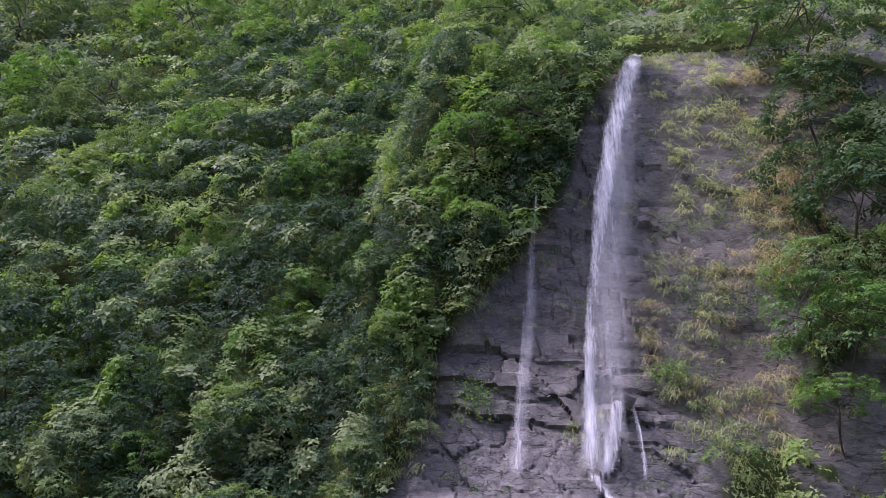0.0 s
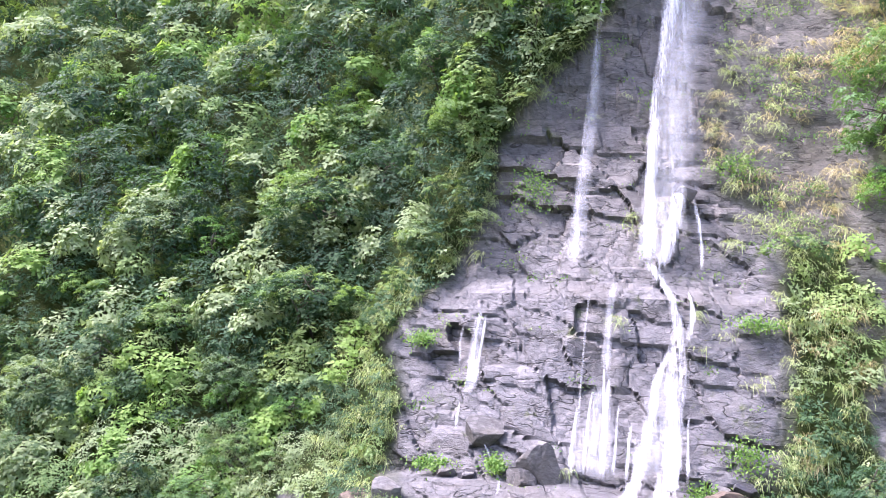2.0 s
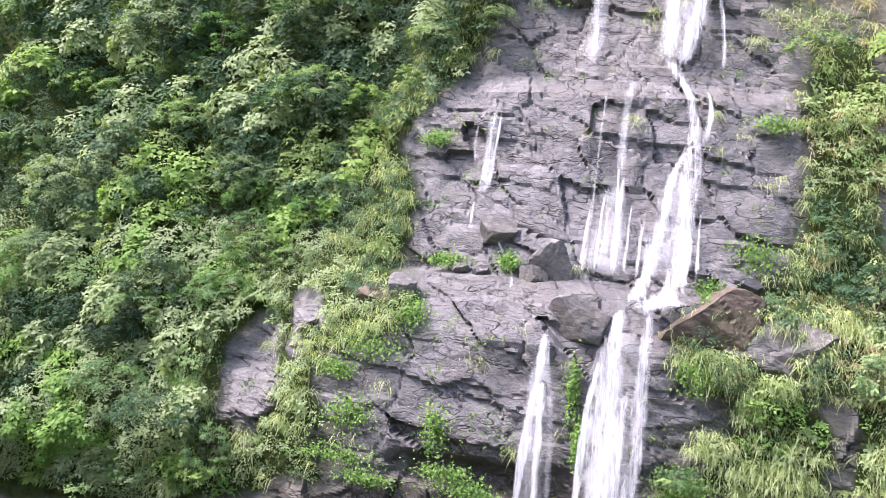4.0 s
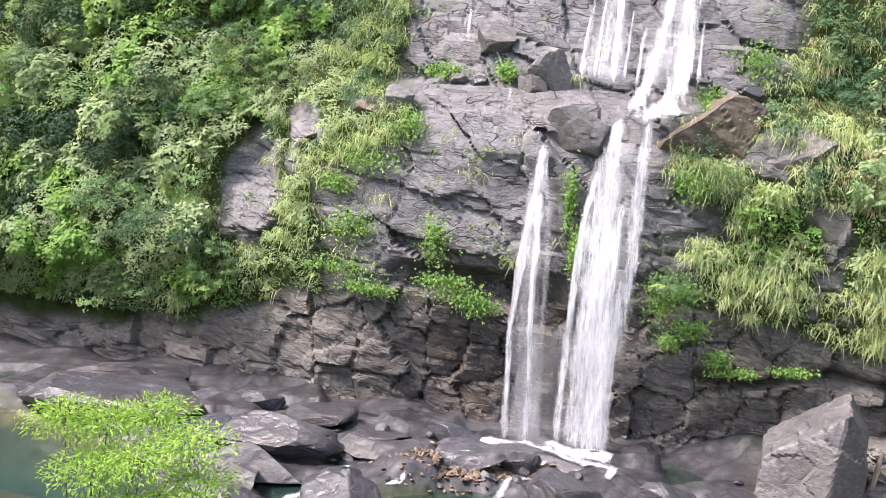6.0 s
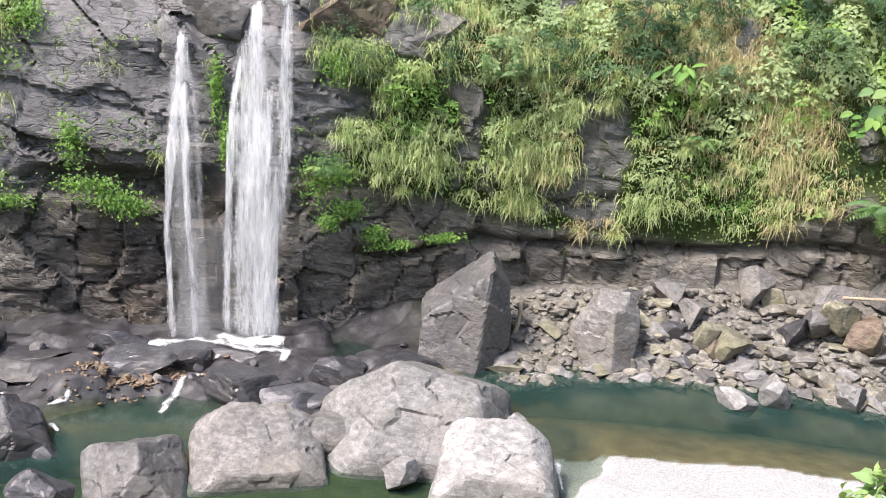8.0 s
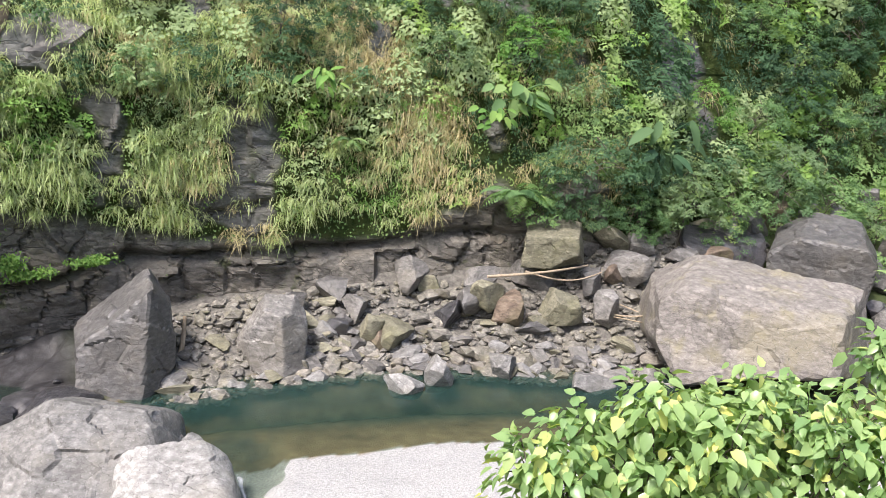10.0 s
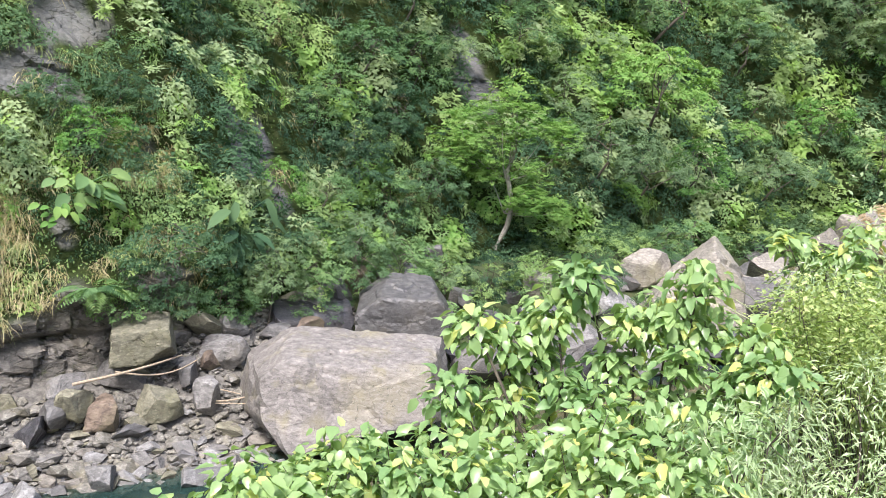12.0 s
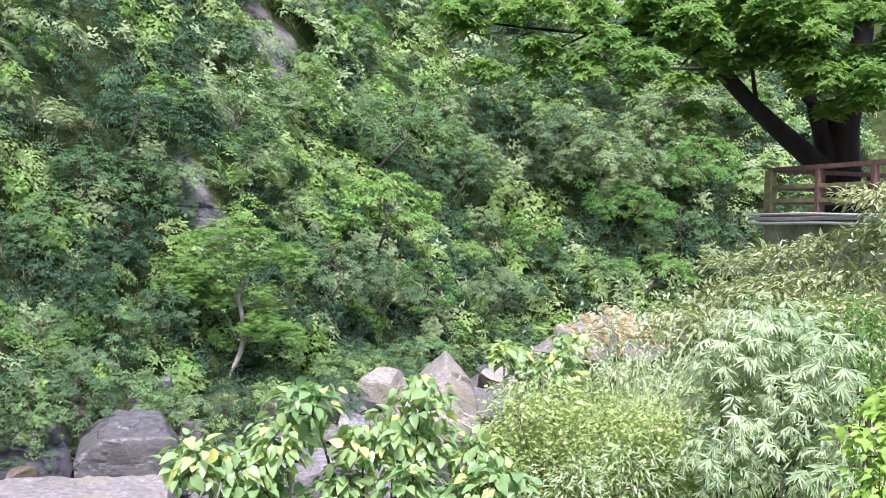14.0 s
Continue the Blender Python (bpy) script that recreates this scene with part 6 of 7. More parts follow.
big_leaf_plant("elephant_ear_plant", "smaller bright elephant-ear leaves on the cliff", "plant", 32.0, 12.6, 14, 0.7, LEAF_LIGHT, 1631, 0.7)
big_leaf_plant("elephant_ear_plant", "bright cut-leaved plant on the rock wall", "plant", 21.5, 14.6, 18, 0.8, LEAF_LIGHT, 1632, 0.45)
big_leaf_plant("banana_plant", "dark green banana-like leaves on the slope", "plant", 43.5, 11.2, 12, 2.0, LEAF_DARK, 1633, 0.45)

# the lone tree with the pale trunk upstream
x, y, zz = 70.3, 37.5, 7.3
lone = thing("tree", "slender bright green tree with a pale leaning trunk", "tree", m=pose(x, y, zz))
g = np.random.default_rng(1700)
RIGHT, BACK = Vector((0.47, -0.88, 0)), Vector((0.88, 0.47, 0))
mids = [tuple(RIGHT * a - BACK * b + Vector((0, 0, c))) for a, b, c in [(0.9, 1.0, 12.0), (2.2, 1.0, 11.0), (-1.4, 0.6, 10.6), (-3.4, 0.8, 9.8), (-4.6, 0.6, 8.2), (-2.6, 1.4, 8.4), (0.2, 1.4, 9.6), (1.8, 1.2, 9.0), (4.2, 1.0, 9.8), (5.4, 1.0, 8.8), (-1.2, 1.4, 7.0),
                                                                        (-3.6, 0.8, 6.6), (3.0, 1.2, 6.2), (2.6, 1.4, 4.6), (3.6, 1.2, 3.6), (4.4, 1.0, 2.6), (2.0, 1.2, 3.0), (-0.8, 0.8, 5.6)]]
paths = [bent((0, 0, -0.8), (0.3, -0.6, 6.0), 0.26, 0.2, 0, g), bent((0.3, -0.6, 5.9), (0.6, -1.2, 11.4), 0.2, 0.06, 0, g)] + [bent((0.3, -0.6, 5.2 if m[2] > 6 else 2.4), m, 0.05, 0.02, 0.2, g) for m in mids]
part("trunk", mesh_of("trunk", *tubes(paths, 7), plain_material("pale_bark", (0.2, 0.18, 0.15), (0.42, 0.4, 0.35), 4.0, 0.9), None, True), lone, "pale grey bark trunk")
tops = np.vstack([np.array(mids) + g.normal(0, 0.55, (len(mids), 3)) for _ in range(7)])
V, F, T = scatter(SHRUBS[:2], tops, g.uniform(0, 6, len(tops)), g.uniform(1.1, 1.7, len(tops))[:, None] * [1, 1, 0.6], g.integers(0, 2, len(tops)), g.uniform(0.1, 0.4, len(tops)))
part("crown", mesh_of("crown", V, F, LEAF_LIGHT, {"tint": T}), lone)

# shrubs that hang over the boulders at the wall's foot
for k, (x, y, z, r, kind) in enumerate([(33.5, 41.2, 7.2, 1.7, "g"), (37, 40.6, 7.0, 1.9, "d"), (40.5, 40.0, 6.6, 2.0, "g"), (44, 39.4, 7.2, 2.3, "y"), (47.5, 38.6, 7.6, 2.3, "g"), (50.5, 37.2, 8.0, 2.4, "d"),
                                        (54, 36.4, 7.4, 2.6, "g"), (57.5, 34.6, 6.0, 2.4, "y"), (61, 33, 5.5, 2.6, "d"), (65, 30.5, 5.4, 2.6, "g"), (69, 28, 5.5, 2.8, "d"), (79, 25, 6.5, 3.0, "d"), (84, 24, 6.5, 3.2, "g")]):
    crown_me, trunk_me = CROWNS[kind, k % 3]
    bush = thing("shrub", LEAVES[kind][1] + " shrub overhanging the river boulders", "shrub", "shrubs over the boulders", m=pose(x, y, z, 0, 0, 40 * k) @ Matrix.Diagonal((r, r, r, 1)))
    part("trunk", trunk_me, bush, "thin bark-covered stems")
    part("crown", crown_me, bush)

# moss cushions and leafy patches on ledges of the bare rock
g = np.random.default_rng(1750)
moss_V, moss_T = [], []
for k, (s, z, w, h) in enumerate([(-13.4, 14.0, 2.2, 0.7), (-14.0, 10.5, 1.6, 0.9), (-9.2, 10.2, 0.8, 1.2), (-14.8, 8.2, 2.4, 0.6), (-7.4, 7.4, 1.8, 0.5), (-11.3, 16.0, 0.8, 0.8), (3.6, 14.2, 1.0, 0.9), (4.8, 18.2, 0.9, 0.7), (2.6, 8.4, 1.0, 1.4),
                                  (-6.6, 36.6, 1.8, 1.6), (8.0, 38.6, 1.6, 1.0), (-12.5, 26.0, 1.0, 0.5), (7.2, 20.4, 1.2, 1.0), (8.2, 27.8, 1.4, 0.5), (-8.5, 8.1, 1.6, 0.45), (-6.6, 7.0, 1.0, 0.5), (-12.6, 7.2, 1.5, 0.4), (-15.2, 12.6, 1.2, 0.5), (3.6, 8.8, 0.9, 0.6), (4.2, 7.0, 0.8, 0.5), (3.2, 6.3, 0.5, 0.4), (5.6, 5.6, 0.6, 0.4), (6.5, 4.9, 1.2, 0.25), (9.5, 5.2, 1.0, 0.25), (-2.4, 13.0, 0.35, 1.5), (-1.9, 10.5, 0.35, 1.2), (-10.5, 18.8, 1.2, 0.4), (-6.8, 19.0, 0.7, 0.5)]):
    n = 520
    a, b = s + g.normal(0, w * 0.5, n), z + g.normal(0, h * 0.5, n)
    _, nrm = plan(a)
    o = unit(np.stack([-nrm[:, 0], -nrm[:, 1], 0.8 + 0 * a], 1) + g.normal(0, 0.4, (n, 3)))
    L = g.uniform(0.1, 0.24, n)
    V, F = leaf_cards(wall(a, b, 0.35 + g.uniform(0, 0.5, n)), unit(g.normal(0, 0.8, (n, 3)) + [0, 0, -0.6]), o, L, L * 0.6, simple=True)
    moss_V.append(V)
    moss_T.append(np.repeat(np.clip(g.normal(0.35, 0.15, n), 0, 1), 3))
moss_V = np.vstack(moss_V)
stuff("moss", "bright green moss and small leaves on the rock ledges", "moss", moss_V, np.arange(len(moss_V)).reshape(-1, 3), np.concatenate(moss_T), LEAF_LIGHT)

# -- driftwood on the scree
DRIFT = plain_material("driftwood", (0.2, 0.15, 0.1), (0.42, 0.35, 0.26), 8.0, 0.85, (1, 1, 0.3))
g = np.random.default_rng(1800)
for k, (a, b, r) in enumerate([((29.0, 39.4, 4.4), (35.6, 38.6, 4.6), 0.09), ((31.5, 39.2, 4.5), (36.2, 38.0, 4.3), 0.06), ((13.0, 43.6, 0.4), (13.4, 43.9, 2.6), 0.16), ((35.4, 37.2, 2.6), (37.2, 35.0, 2.5), 0.07), ((35.8, 37.6, 2.8), (37.4, 35.8, 2.4), 0.05), ((34.8, 36.6, 2.4), (37.0, 34.6, 2.2), 0.05)]):
    thing("driftwood_log", "bleached driftwood log lying on the rocks", "log", "driftwood", me=mesh_of("driftwood_log", *tubes([bent(a, b, r, r * 0.6, 0, g, 9)], 7), DRIFT, None, True))

# -- plants close to the viewer
def heart_leaves(c, axis, normal, length):
    """Broad leaves folded along the midrib, with rounded sides and drooping tips."""
    axis = unit(axis)
    side = unit(np.cross(axis, normal))
    nor = np.cross(side, axis)
    L = np.asarray(length).reshape(-1, 1)
    rows = [(0, 0, 0), (0.45, 0, 0.0), (1.0, 0, -0.2)] + [(u, sgn * w, h) for sgn in (1, -1) for u, w, h in ((-0.04, 0.17, 0.05), (0.3, 0.34, 0.1), (0.7, 0.21, -0.02))]
    V = np.stack([c + axis * L * u + side * L * w + nor * L * h for u, w, h in rows], 1).reshape(-1, 3)
    i = np.arange(len(c))[:, None] * 9
    return V, np.concatenate([i + [0, 3, 4, 1], i + [1, 4, 5, 2], i + [0, 1, 7, 6], i + [1, 2, 8, 7]])


def stars(c, face, length, wide, rays, g, spread=1.0, hang=0.5):
    """Sprays of slender leaves that fan out from a point and hang."""
    face = unit(face)
    a = unit(np.cross(face, [0.0, 0, 1]) + 1e-4)
    b = np.cross(a, face)
    n = len(c)
    ang = np.linspace(-1, 1, rays)[None] * 1.9 * spread - math.pi / 2 + g.normal(0, 0.28, (n, rays)) + g.normal(0, 0.4, (n, 1))
    ax = np.cos(ang)[..., None] * a[:, None] + np.sin(ang)[..., None] * b[:, None] + face[:, None] * 0.45 + np.array([0, 0, -hang * 0.3])
    L = (np.asarray(length)[:, None] * g.uniform(0.75, 1.15, (n, rays))).ravel()
    V, F = leaf_cards(np.repeat(c, rays, 0), ax.reshape(-1, 3), np.repeat(face, rays, 0) + g.normal(0, 0.25, (n * rays, 3)), L, L * wide)
    return V, F, rays * 4


NEAR_LEAF = leaf_material("broad_leaf", (0.15, 0.27, 0.11), (0.33, 0.45, 0.19), (0.62, 0.62, 0.2), 0.36, 0.3, 0.12, 0.42)
BAMBOO_LEAF = leaf_material("bamboo_leaf", (0.2, 0.29, 0.16), (0.38, 0.48, 0.3), (0.58, 0.63, 0.47), 0.35, 0.4, 0.12)
CREAM = leaf_material("cream_green_leaf", (0.17, 0.21, 0.1), (0.33, 0.37, 0.2), (0.55, 0.56, 0.38), 0.35, 0.5, 0.12)
THICKET = leaf_material("thicket_leaf", (0.18, 0.27, 0.09), (0.38, 0.46, 0.19), (0.6, 0.63, 0.34), 0.4, 0.5, 0.12)
NEAR_PALE = leaf_material("pale_narrow_leaf", (0.26, 0.36, 0.2), (0.43, 0.53, 0.33), (0.64, 0.68, 0.52), 0.35, 0.45, 0.12)
NEAR_BRIGHT = leaf_material("fresh_feathery_leaf", (0.17, 0.31, 0.06), (0.33, 0.49, 0.12), (0.56, 0.65, 0.24), 0.45, 0.5, 0.12)
NEAR_TREE = leaf_material("shade_tree_leaf", (0.035, 0.095, 0.03), (0.09, 0.205, 0.055), (0.22, 0.35, 0.09), 0.5, 0.5)
REED = leaf_material("reed_blade", (0.2, 0.28, 0.1), (0.38, 0.46, 0.22), (0.58, 0.62, 0.4), 0.3, 0.5)
PLUME = leaf_material("reed_plume", (0.42, 0.32, 0.23), (0.58, 0.47, 0.36), (0.74, 0.65, 0.53), 0.4, 0.8)


def plant(name, label, category, middles, radius, per, leaf, mat, foot, seed, broad=True, wide=0.3, flat=0.8, droop=0.5, stem=0.02, group=""):
    """A shrub or sapling: stems from its foot to each leafy clump, and the leaves."""
    g = np.random.default_rng(seed)
    mid = np.array(middles, float)
    f = np.array(foot, float)
    top = thing(name, label, category, group, m=pose(*f))
    k = np.repeat(np.arange(len(mid)), per)
    o = unit(g.normal(0, 1, (len(k), 3)) + [0, 0, 0.35])
    c = mid[k] - f + o * radius * g.uniform(0.35, 1.1, (len(k), 1)) * [1, 1, flat]
    axis = unit(o * [1, 1, 0.3] + g.normal(0, 0.45, o.shape) + [0, 0, -droop])
    nor = unit(o * 0.35 + [0, 0, 1.0] + g.normal(0, 0.35, o.shape))
    L = leaf * g.uniform(0.6, 1.25, len(k))
    tint = g.uniform(0, 0.25, len(mid))[k] + g.uniform(0, 1, len(k)) ** 9 * 0.95
    if broad:
        V, F = heart_leaves(c, axis, nor, L)
        me = mesh_of("foliage", V, F, mat, {"tint": np.repeat(tint, 9)}, True)
    else:
        V, F = leaf_cards(c, axis, nor, L, L * wide)
        me = mesh_of("foliage", V, F, mat, {"tint": np.repeat(tint, 4)})
    paths = [bent((0, 0, -0.3), m - f, stem, stem * 0.3, -0.1, g, 8) for m in mid]
    for q in range(len(mid)):
        for _ in range(5):
            paths.append(bent(mid[q] - f - [0, 0, radius * 0.3], mid[q] - f + unit(g.normal(0, 1, 3)) * radius * 0.8, stem * 0.3, stem * 0.12, 0, g, 4))
    part("branchwork", mesh_of("branchwork", *tubes(paths, 5), BARK, None, True), top, "thin brown woody stems")
    part("foliage", me, top)
    return top


def foot_of(x, y):
    return (x, y, ground_at(x, y))


SHRUB = [(3.83, 4.22, 16.92), (4.22, 4.27, 17.06), (4.59, 4.16, 16.98), (4.52, 3.85, 17.37), (4.88, 3.7, 17.28), (5.23, 3.66, 17.36), (3.98, 4.04, 16.86), (4.44, 3.92, 16.89), (4.85, 3.83, 16.94), (4.81, 3.39, 17.23),
         (4.84, 4.06, 17.1), (5.27, 3.89, 17.1), (5.7, 3.74, 17.2), (5.54, 3.34, 17.3), (5.3, 3.67, 16.91), (5.73, 3.47, 16.95), (5.61, 3.12, 17.2), (5.0, 3.95, 16.81), (5.95, 3.1, 16.93), (5.81, 2.83, 17.25)]
SAPLING = [(7.45, 2.77, 18.46), (7.45, 3.0, 18.18), (7.47, 3.19, 17.96), (7.77, 1.9, 18.49), (7.79, 2.12, 18.19), (8.0, 1.87, 18.08), (7.59, 1.97, 17.87), (7.67, 2.38, 18.06), (7.67, 2.55, 17.69), (6.95, 3.54, 18.03), (7.17, 3.39, 17.86),
           (7.38, 3.2, 17.68), (6.72, 3.61, 17.47), (7.06, 3.27, 17.39), (7.44, 2.92, 17.48), (7.25, 2.52, 17.43), (7.58, 2.15, 17.48), (8.08, 1.46, 17.99), (7.78, 1.22, 17.85), (7.82, 1.53, 17.7), (7.84, 1.72, 17.39)]
plant("shrub", "sprawling shrub of broad green and yellow leaves on the bank", "shrub", SHRUB, 0.3, 120, 0.115, NEAR_LEAF, foot_of(5.2, 3.8), 61)
plant("shrub", "lower mass of broad green leaves on the bank", "shrub", [(a - 0.05, b - 0.1, c - 0.45) for a, b, c in SHRUB], 0.4, 100, 0.12, NEAR_LEAF, foot_of(5.0, 3.6), 62)
plant("shrub", "shaded leafy mass low on the bank", "shrub", [(a + 0.1, b - 0.1, c - 0.95) for a, b, c in SHRUB], 0.5, 90, 0.12, NEAR_LEAF, foot_of(5.4, 3.5), 79)
plant("sapling", "young tree with broad heart-shaped leaves on the bank", "tree", SAPLING, 0.27, 115, 0.125, NEAR_LEAF, foot_of(7.55, 2.3), 63, stem=0.03)
plant("shrub", "leafy shrub at the foot of the young tree", "shrub", [(6.72, 2.86, 17.1), (6.18, 3.05, 17.1), (7.25, 2.79, 17.0), (7.35, 2.44, 16.9), (7.68, 2.22, 17.0), (6.11, 2.62, 17.0), (8.0, 2.09, 17.1), (6.45, 3.49, 17.1), (6.92, 3.36, 17.0), (6.8, 2.65, 16.9)], 0.36, 110, 0.12, NEAR_LEAF, foot_of(7.0, 2.7), 73)
WEEDS = [(8.46, 1.21, 17.8), (9.09, 0.74, 18.0), (9.19, 0.3, 18.2), (7.98, 0.58, 17.6), (8.08, 0.11, 17.8), (7.38, 0.9, 17.5), (7.46, 0.2, 17.6), (8.3, 1.0, 17.2), (7.8, 1.6, 17.2)]
plant("weeds", "pale narrow-leaved weeds on the bank", "shrub", [(a, b, c - 0.55) for a, b, c in WEEDS], 0.5, 330, 0.1, NEAR_PALE, foot_of(8.3, 0.7), 64, False, 0.22)
plant("shrub", "mixed green and pale leafy undergrowth on the bank", "shrub", [(6.43, 2.09, 17.4), (6.77, 1.83, 17.5), (6.57, 1.54, 17.3), (6.17, 1.86, 17.15), (6.46, 2.36, 17.2), (6.19, 1.42, 17.15), (5.75, 2.51, 16.85), (7.3, 1.5, 17.4), (7.5, 2.0, 17.0), (6.9, 2.6, 16.8)], 0.42, 130, 0.12, NEAR_LEAF, foot_of(6.5, 1.9), 71, True)
plant("weeds", "pale narrow-leaved weeds among the shrubs", "shrub", [(6.9, 1.6, 17.5), (7.2, 1.1, 17.6), (6.7, 1.2, 17.4), (6.4, 1.7, 17.2), (7.6, 1.4, 17.5)], 0.36, 260, 0.1, NEAR_PALE, foot_of(6.9, 1.4), 72, False, 0.2)
BAMBOO = [(10.31, -0.88, 18.93), (10.6, -1.17, 18.98), (10.86, -1.48, 18.85), (10.29, -0.66, 18.69), (10.57, -1.01, 18.61), (10.83, -1.37, 18.54), (10.21, -1.63, 18.7), (10.54, -0.57, 18.29), (10.81, -0.93, 18.21), (10.19, -1.27, 18.28),
          (10.45, -1.62, 18.26), (10.77, -0.52, 17.88), (10.16, -0.84, 17.97), (10.42, -1.25, 17.89), (10.67, -1.6, 17.8), (10.09, -0.52, 17.61), (10.36, -0.92, 17.52), (10.62, -1.33, 17.43), (10.0, -1.58, 17.56)]
g = np.random.default_rng(65)
bamboo = thing("bamboo_bush", "bushy pale green bamboo with fans of hanging leaves", "bamboo", m=pose(*foot_of(10.6, -1.1)))
mid = np.array(BAMBOO) - foot_of(10.6, -1.1)
k = np.repeat(np.arange(len(mid)), 78)
o = unit(g.normal(0, 1, (len(k), 3)) + [-0.6, 0, 0.35])
V, F, per = stars(mid[k] + o * g.uniform(0.12, 0.44, (len(k), 1)), o * [1, 1, 0.5] + [0, 0, 0.35], g.uniform(0.1, 0.18, len(k)), 0.18, 6, g, 0.7, 1.3)
part("branchwork", mesh_of("branchwork", *tubes([bent((0, 0, -0.3), q, 0.018, 0.006, -0.2, g, 8) for q in mid], 5), BARK, None, True), bamboo, "thin arching canes")
part("foliage", mesh_of("foliage", V, F, BAMBOO_LEAF, {"tint": np.repeat(g.uniform(0, 0.45, len(mid))[k] + g.uniform(0, 0.3, len(k)), per)}), bamboo, "fans of slender pale green leaves")
PALE_SHRUB = [(16.36, -0.93, 19.4), (15.83, -1.59, 19.57), (15.76, -2.24, 19.73), (15.67, -2.87, 19.92), (15.84, -0.75, 18.95), (15.32, -1.31, 19.1), (15.27, -1.96, 19.22), (15.2, -2.57, 19.33), (15.29, -0.07, 18.34), (14.81, -0.57, 18.59), (15.16, -2.84, 20.51),
              (14.64, -2.73, 18.96), (15.82, -0.23, 18.57), (14.21, -2.22, 18.93), (15.2, -3.2, 20.1), (15.0, -3.4, 19.5)]
plant("shrub", "arching shrub with layers of pale creamy leaves", "shrub", PALE_SHRUB, 0.62, 330, 0.15, CREAM, foot_of(15.0, -1.9), 66, False, 0.34, 0.3, 0.3)
plant("shrub", "dull green shrub under the arching pale one", "shrub", [(a - 0.1, b - 0.2, c - 0.5) for a, b, c in PALE_SHRUB], 0.6, 260, 0.11, NEAR_PALE, foot_of(15.1, -2.1), 74, False, 0.4, 0.7, 0.4)
plant("shrub", "dark mixed shrub beside the bamboo", "shrub", [(11.4, -2.0, 19.0), (11.3, -2.3, 18.7), (11.2, -2.1, 18.3), (11.4, -2.5, 18.2), (11.6, -1.8, 18.6)], 0.42, 260, 0.1, NEAR_TREE, foot_of(11.4, -2.2), 75, False, 0.4)
plant("shrub", "yellow-green broad-leaved shrub beside the path", "shrub", [(6.17, -1.28, 18.75), (6.11, -1.35, 18.5), (6.25, -1.45, 18.95), (6.2, -1.5, 18.3), (6.2, -1.6, 18.6)], 0.2, 110, 0.075, NEAR_BRIGHT, foot_of(6.2, -1.5), 67)
FINE_SHRUB = [(10.06, 1.47, 17.92), (10.61, 1.19, 17.90), (11.14, 0.87, 17.77), (11.65, 0.51, 17.57), (10.19, 0.06, 17.82), (10.67, -0.29, 17.63), (10.95, 1.56, 17.54), (11.52, 1.17, 17.52), (10.1, 0.57, 17.81), (10.6, 0.18, 17.61), (11.09, -0.23, 17.47),
              (11.38, 1.42, 17.11), (10.0, 0.73, 17.46), (10.51, 0.35, 17.3), (11.01, -0.06, 17.15), (11.5, -0.5, 17.06), (9.87, 1.6, 17.47)]
plant("shrub", "small-leaved light green shrub thicket on the bank", "shrub", FINE_SHRUB, 0.46, 430, 0.07, THICKET, foot_of(10.9, 0.6), 76, False, 0.62, 0.9, 0.2, 0.012)
plant("shrub", "small-leaved yellowish green undergrowth on the bank", "shrub", [(a + 0.25, b + 0.1, c - 0.35) for a, b, c in FINE_SHRUB], 0.5, 420, 0.06, THICKET, foot_of(11.1, 0.7), 77, False, 0.62, 0.9, 0.2, 0.012)
plant("shrub", "broad pale-leaved shrub between reeds and boulders", "shrub", [(12.23, 2.07, 18.27), (12.55, 1.94, 18.16), (12.98, 1.32, 18.37), (12.34, 1.38, 18.22), (12.59, 1.64, 18.09), (12.82, 1.9, 17.89), (12.32, 1.3, 18.04)], 0.24, 60, 0.15, NEAR_LEAF, foot_of(12.5, 1.7), 78)
plant("shrub", "green narrow-leaved shrub behind the thicket", "shrub", [(12.6, 1.5, 17.8), (12.9, 1.1, 17.7), (13.3, 0.8, 17.9), (12.4, 1.9, 17.6), (12.0, 1.6, 17.9), (13.6, 0.3, 17.7)], 0.42, 300, 0.11, NEAR_PALE, foot_of(12.8, 1.2), 80, False, 0.24, 0.8, 0.5)
LEFT_TREE = [(-6.77, 11.0, 14.54), (-6.21, 11.36, 14.62), (-5.51, 11.01, 14.42), (-5.33, 10.84, 13.93), (-6.09, 10.63, 14.28), (-6.61, 10.29, 14.23), (-5.46, 10.27, 13.72), (-6.07, 9.98, 13.8), (-7.26, 10.75, 14.68), (-6.3, 10.2, 13.3), (-5.7, 10.4, 13.3)]
plant("tree", "small tree with fresh bright green feathery leaves", "tree", LEFT_TREE, 0.6, 1150, 0.08, NEAR_BRIGHT, foot_of(-6.6, 10.0), 68, False, 0.36, 0.34, 0.1, 0.025)

# undergrowth that covers the near bank
g = np.random.default_rng(90)
x, y = g.uniform(4.5, 24, 700), g.uniform(-7, 9, 700)
ok = (y < 6.5 - 0.25 * x) & (np.hypot(x, y) > 5.5)
x, y = x[ok][:150], y[ok][:150]
zz = land(x, y)[0]
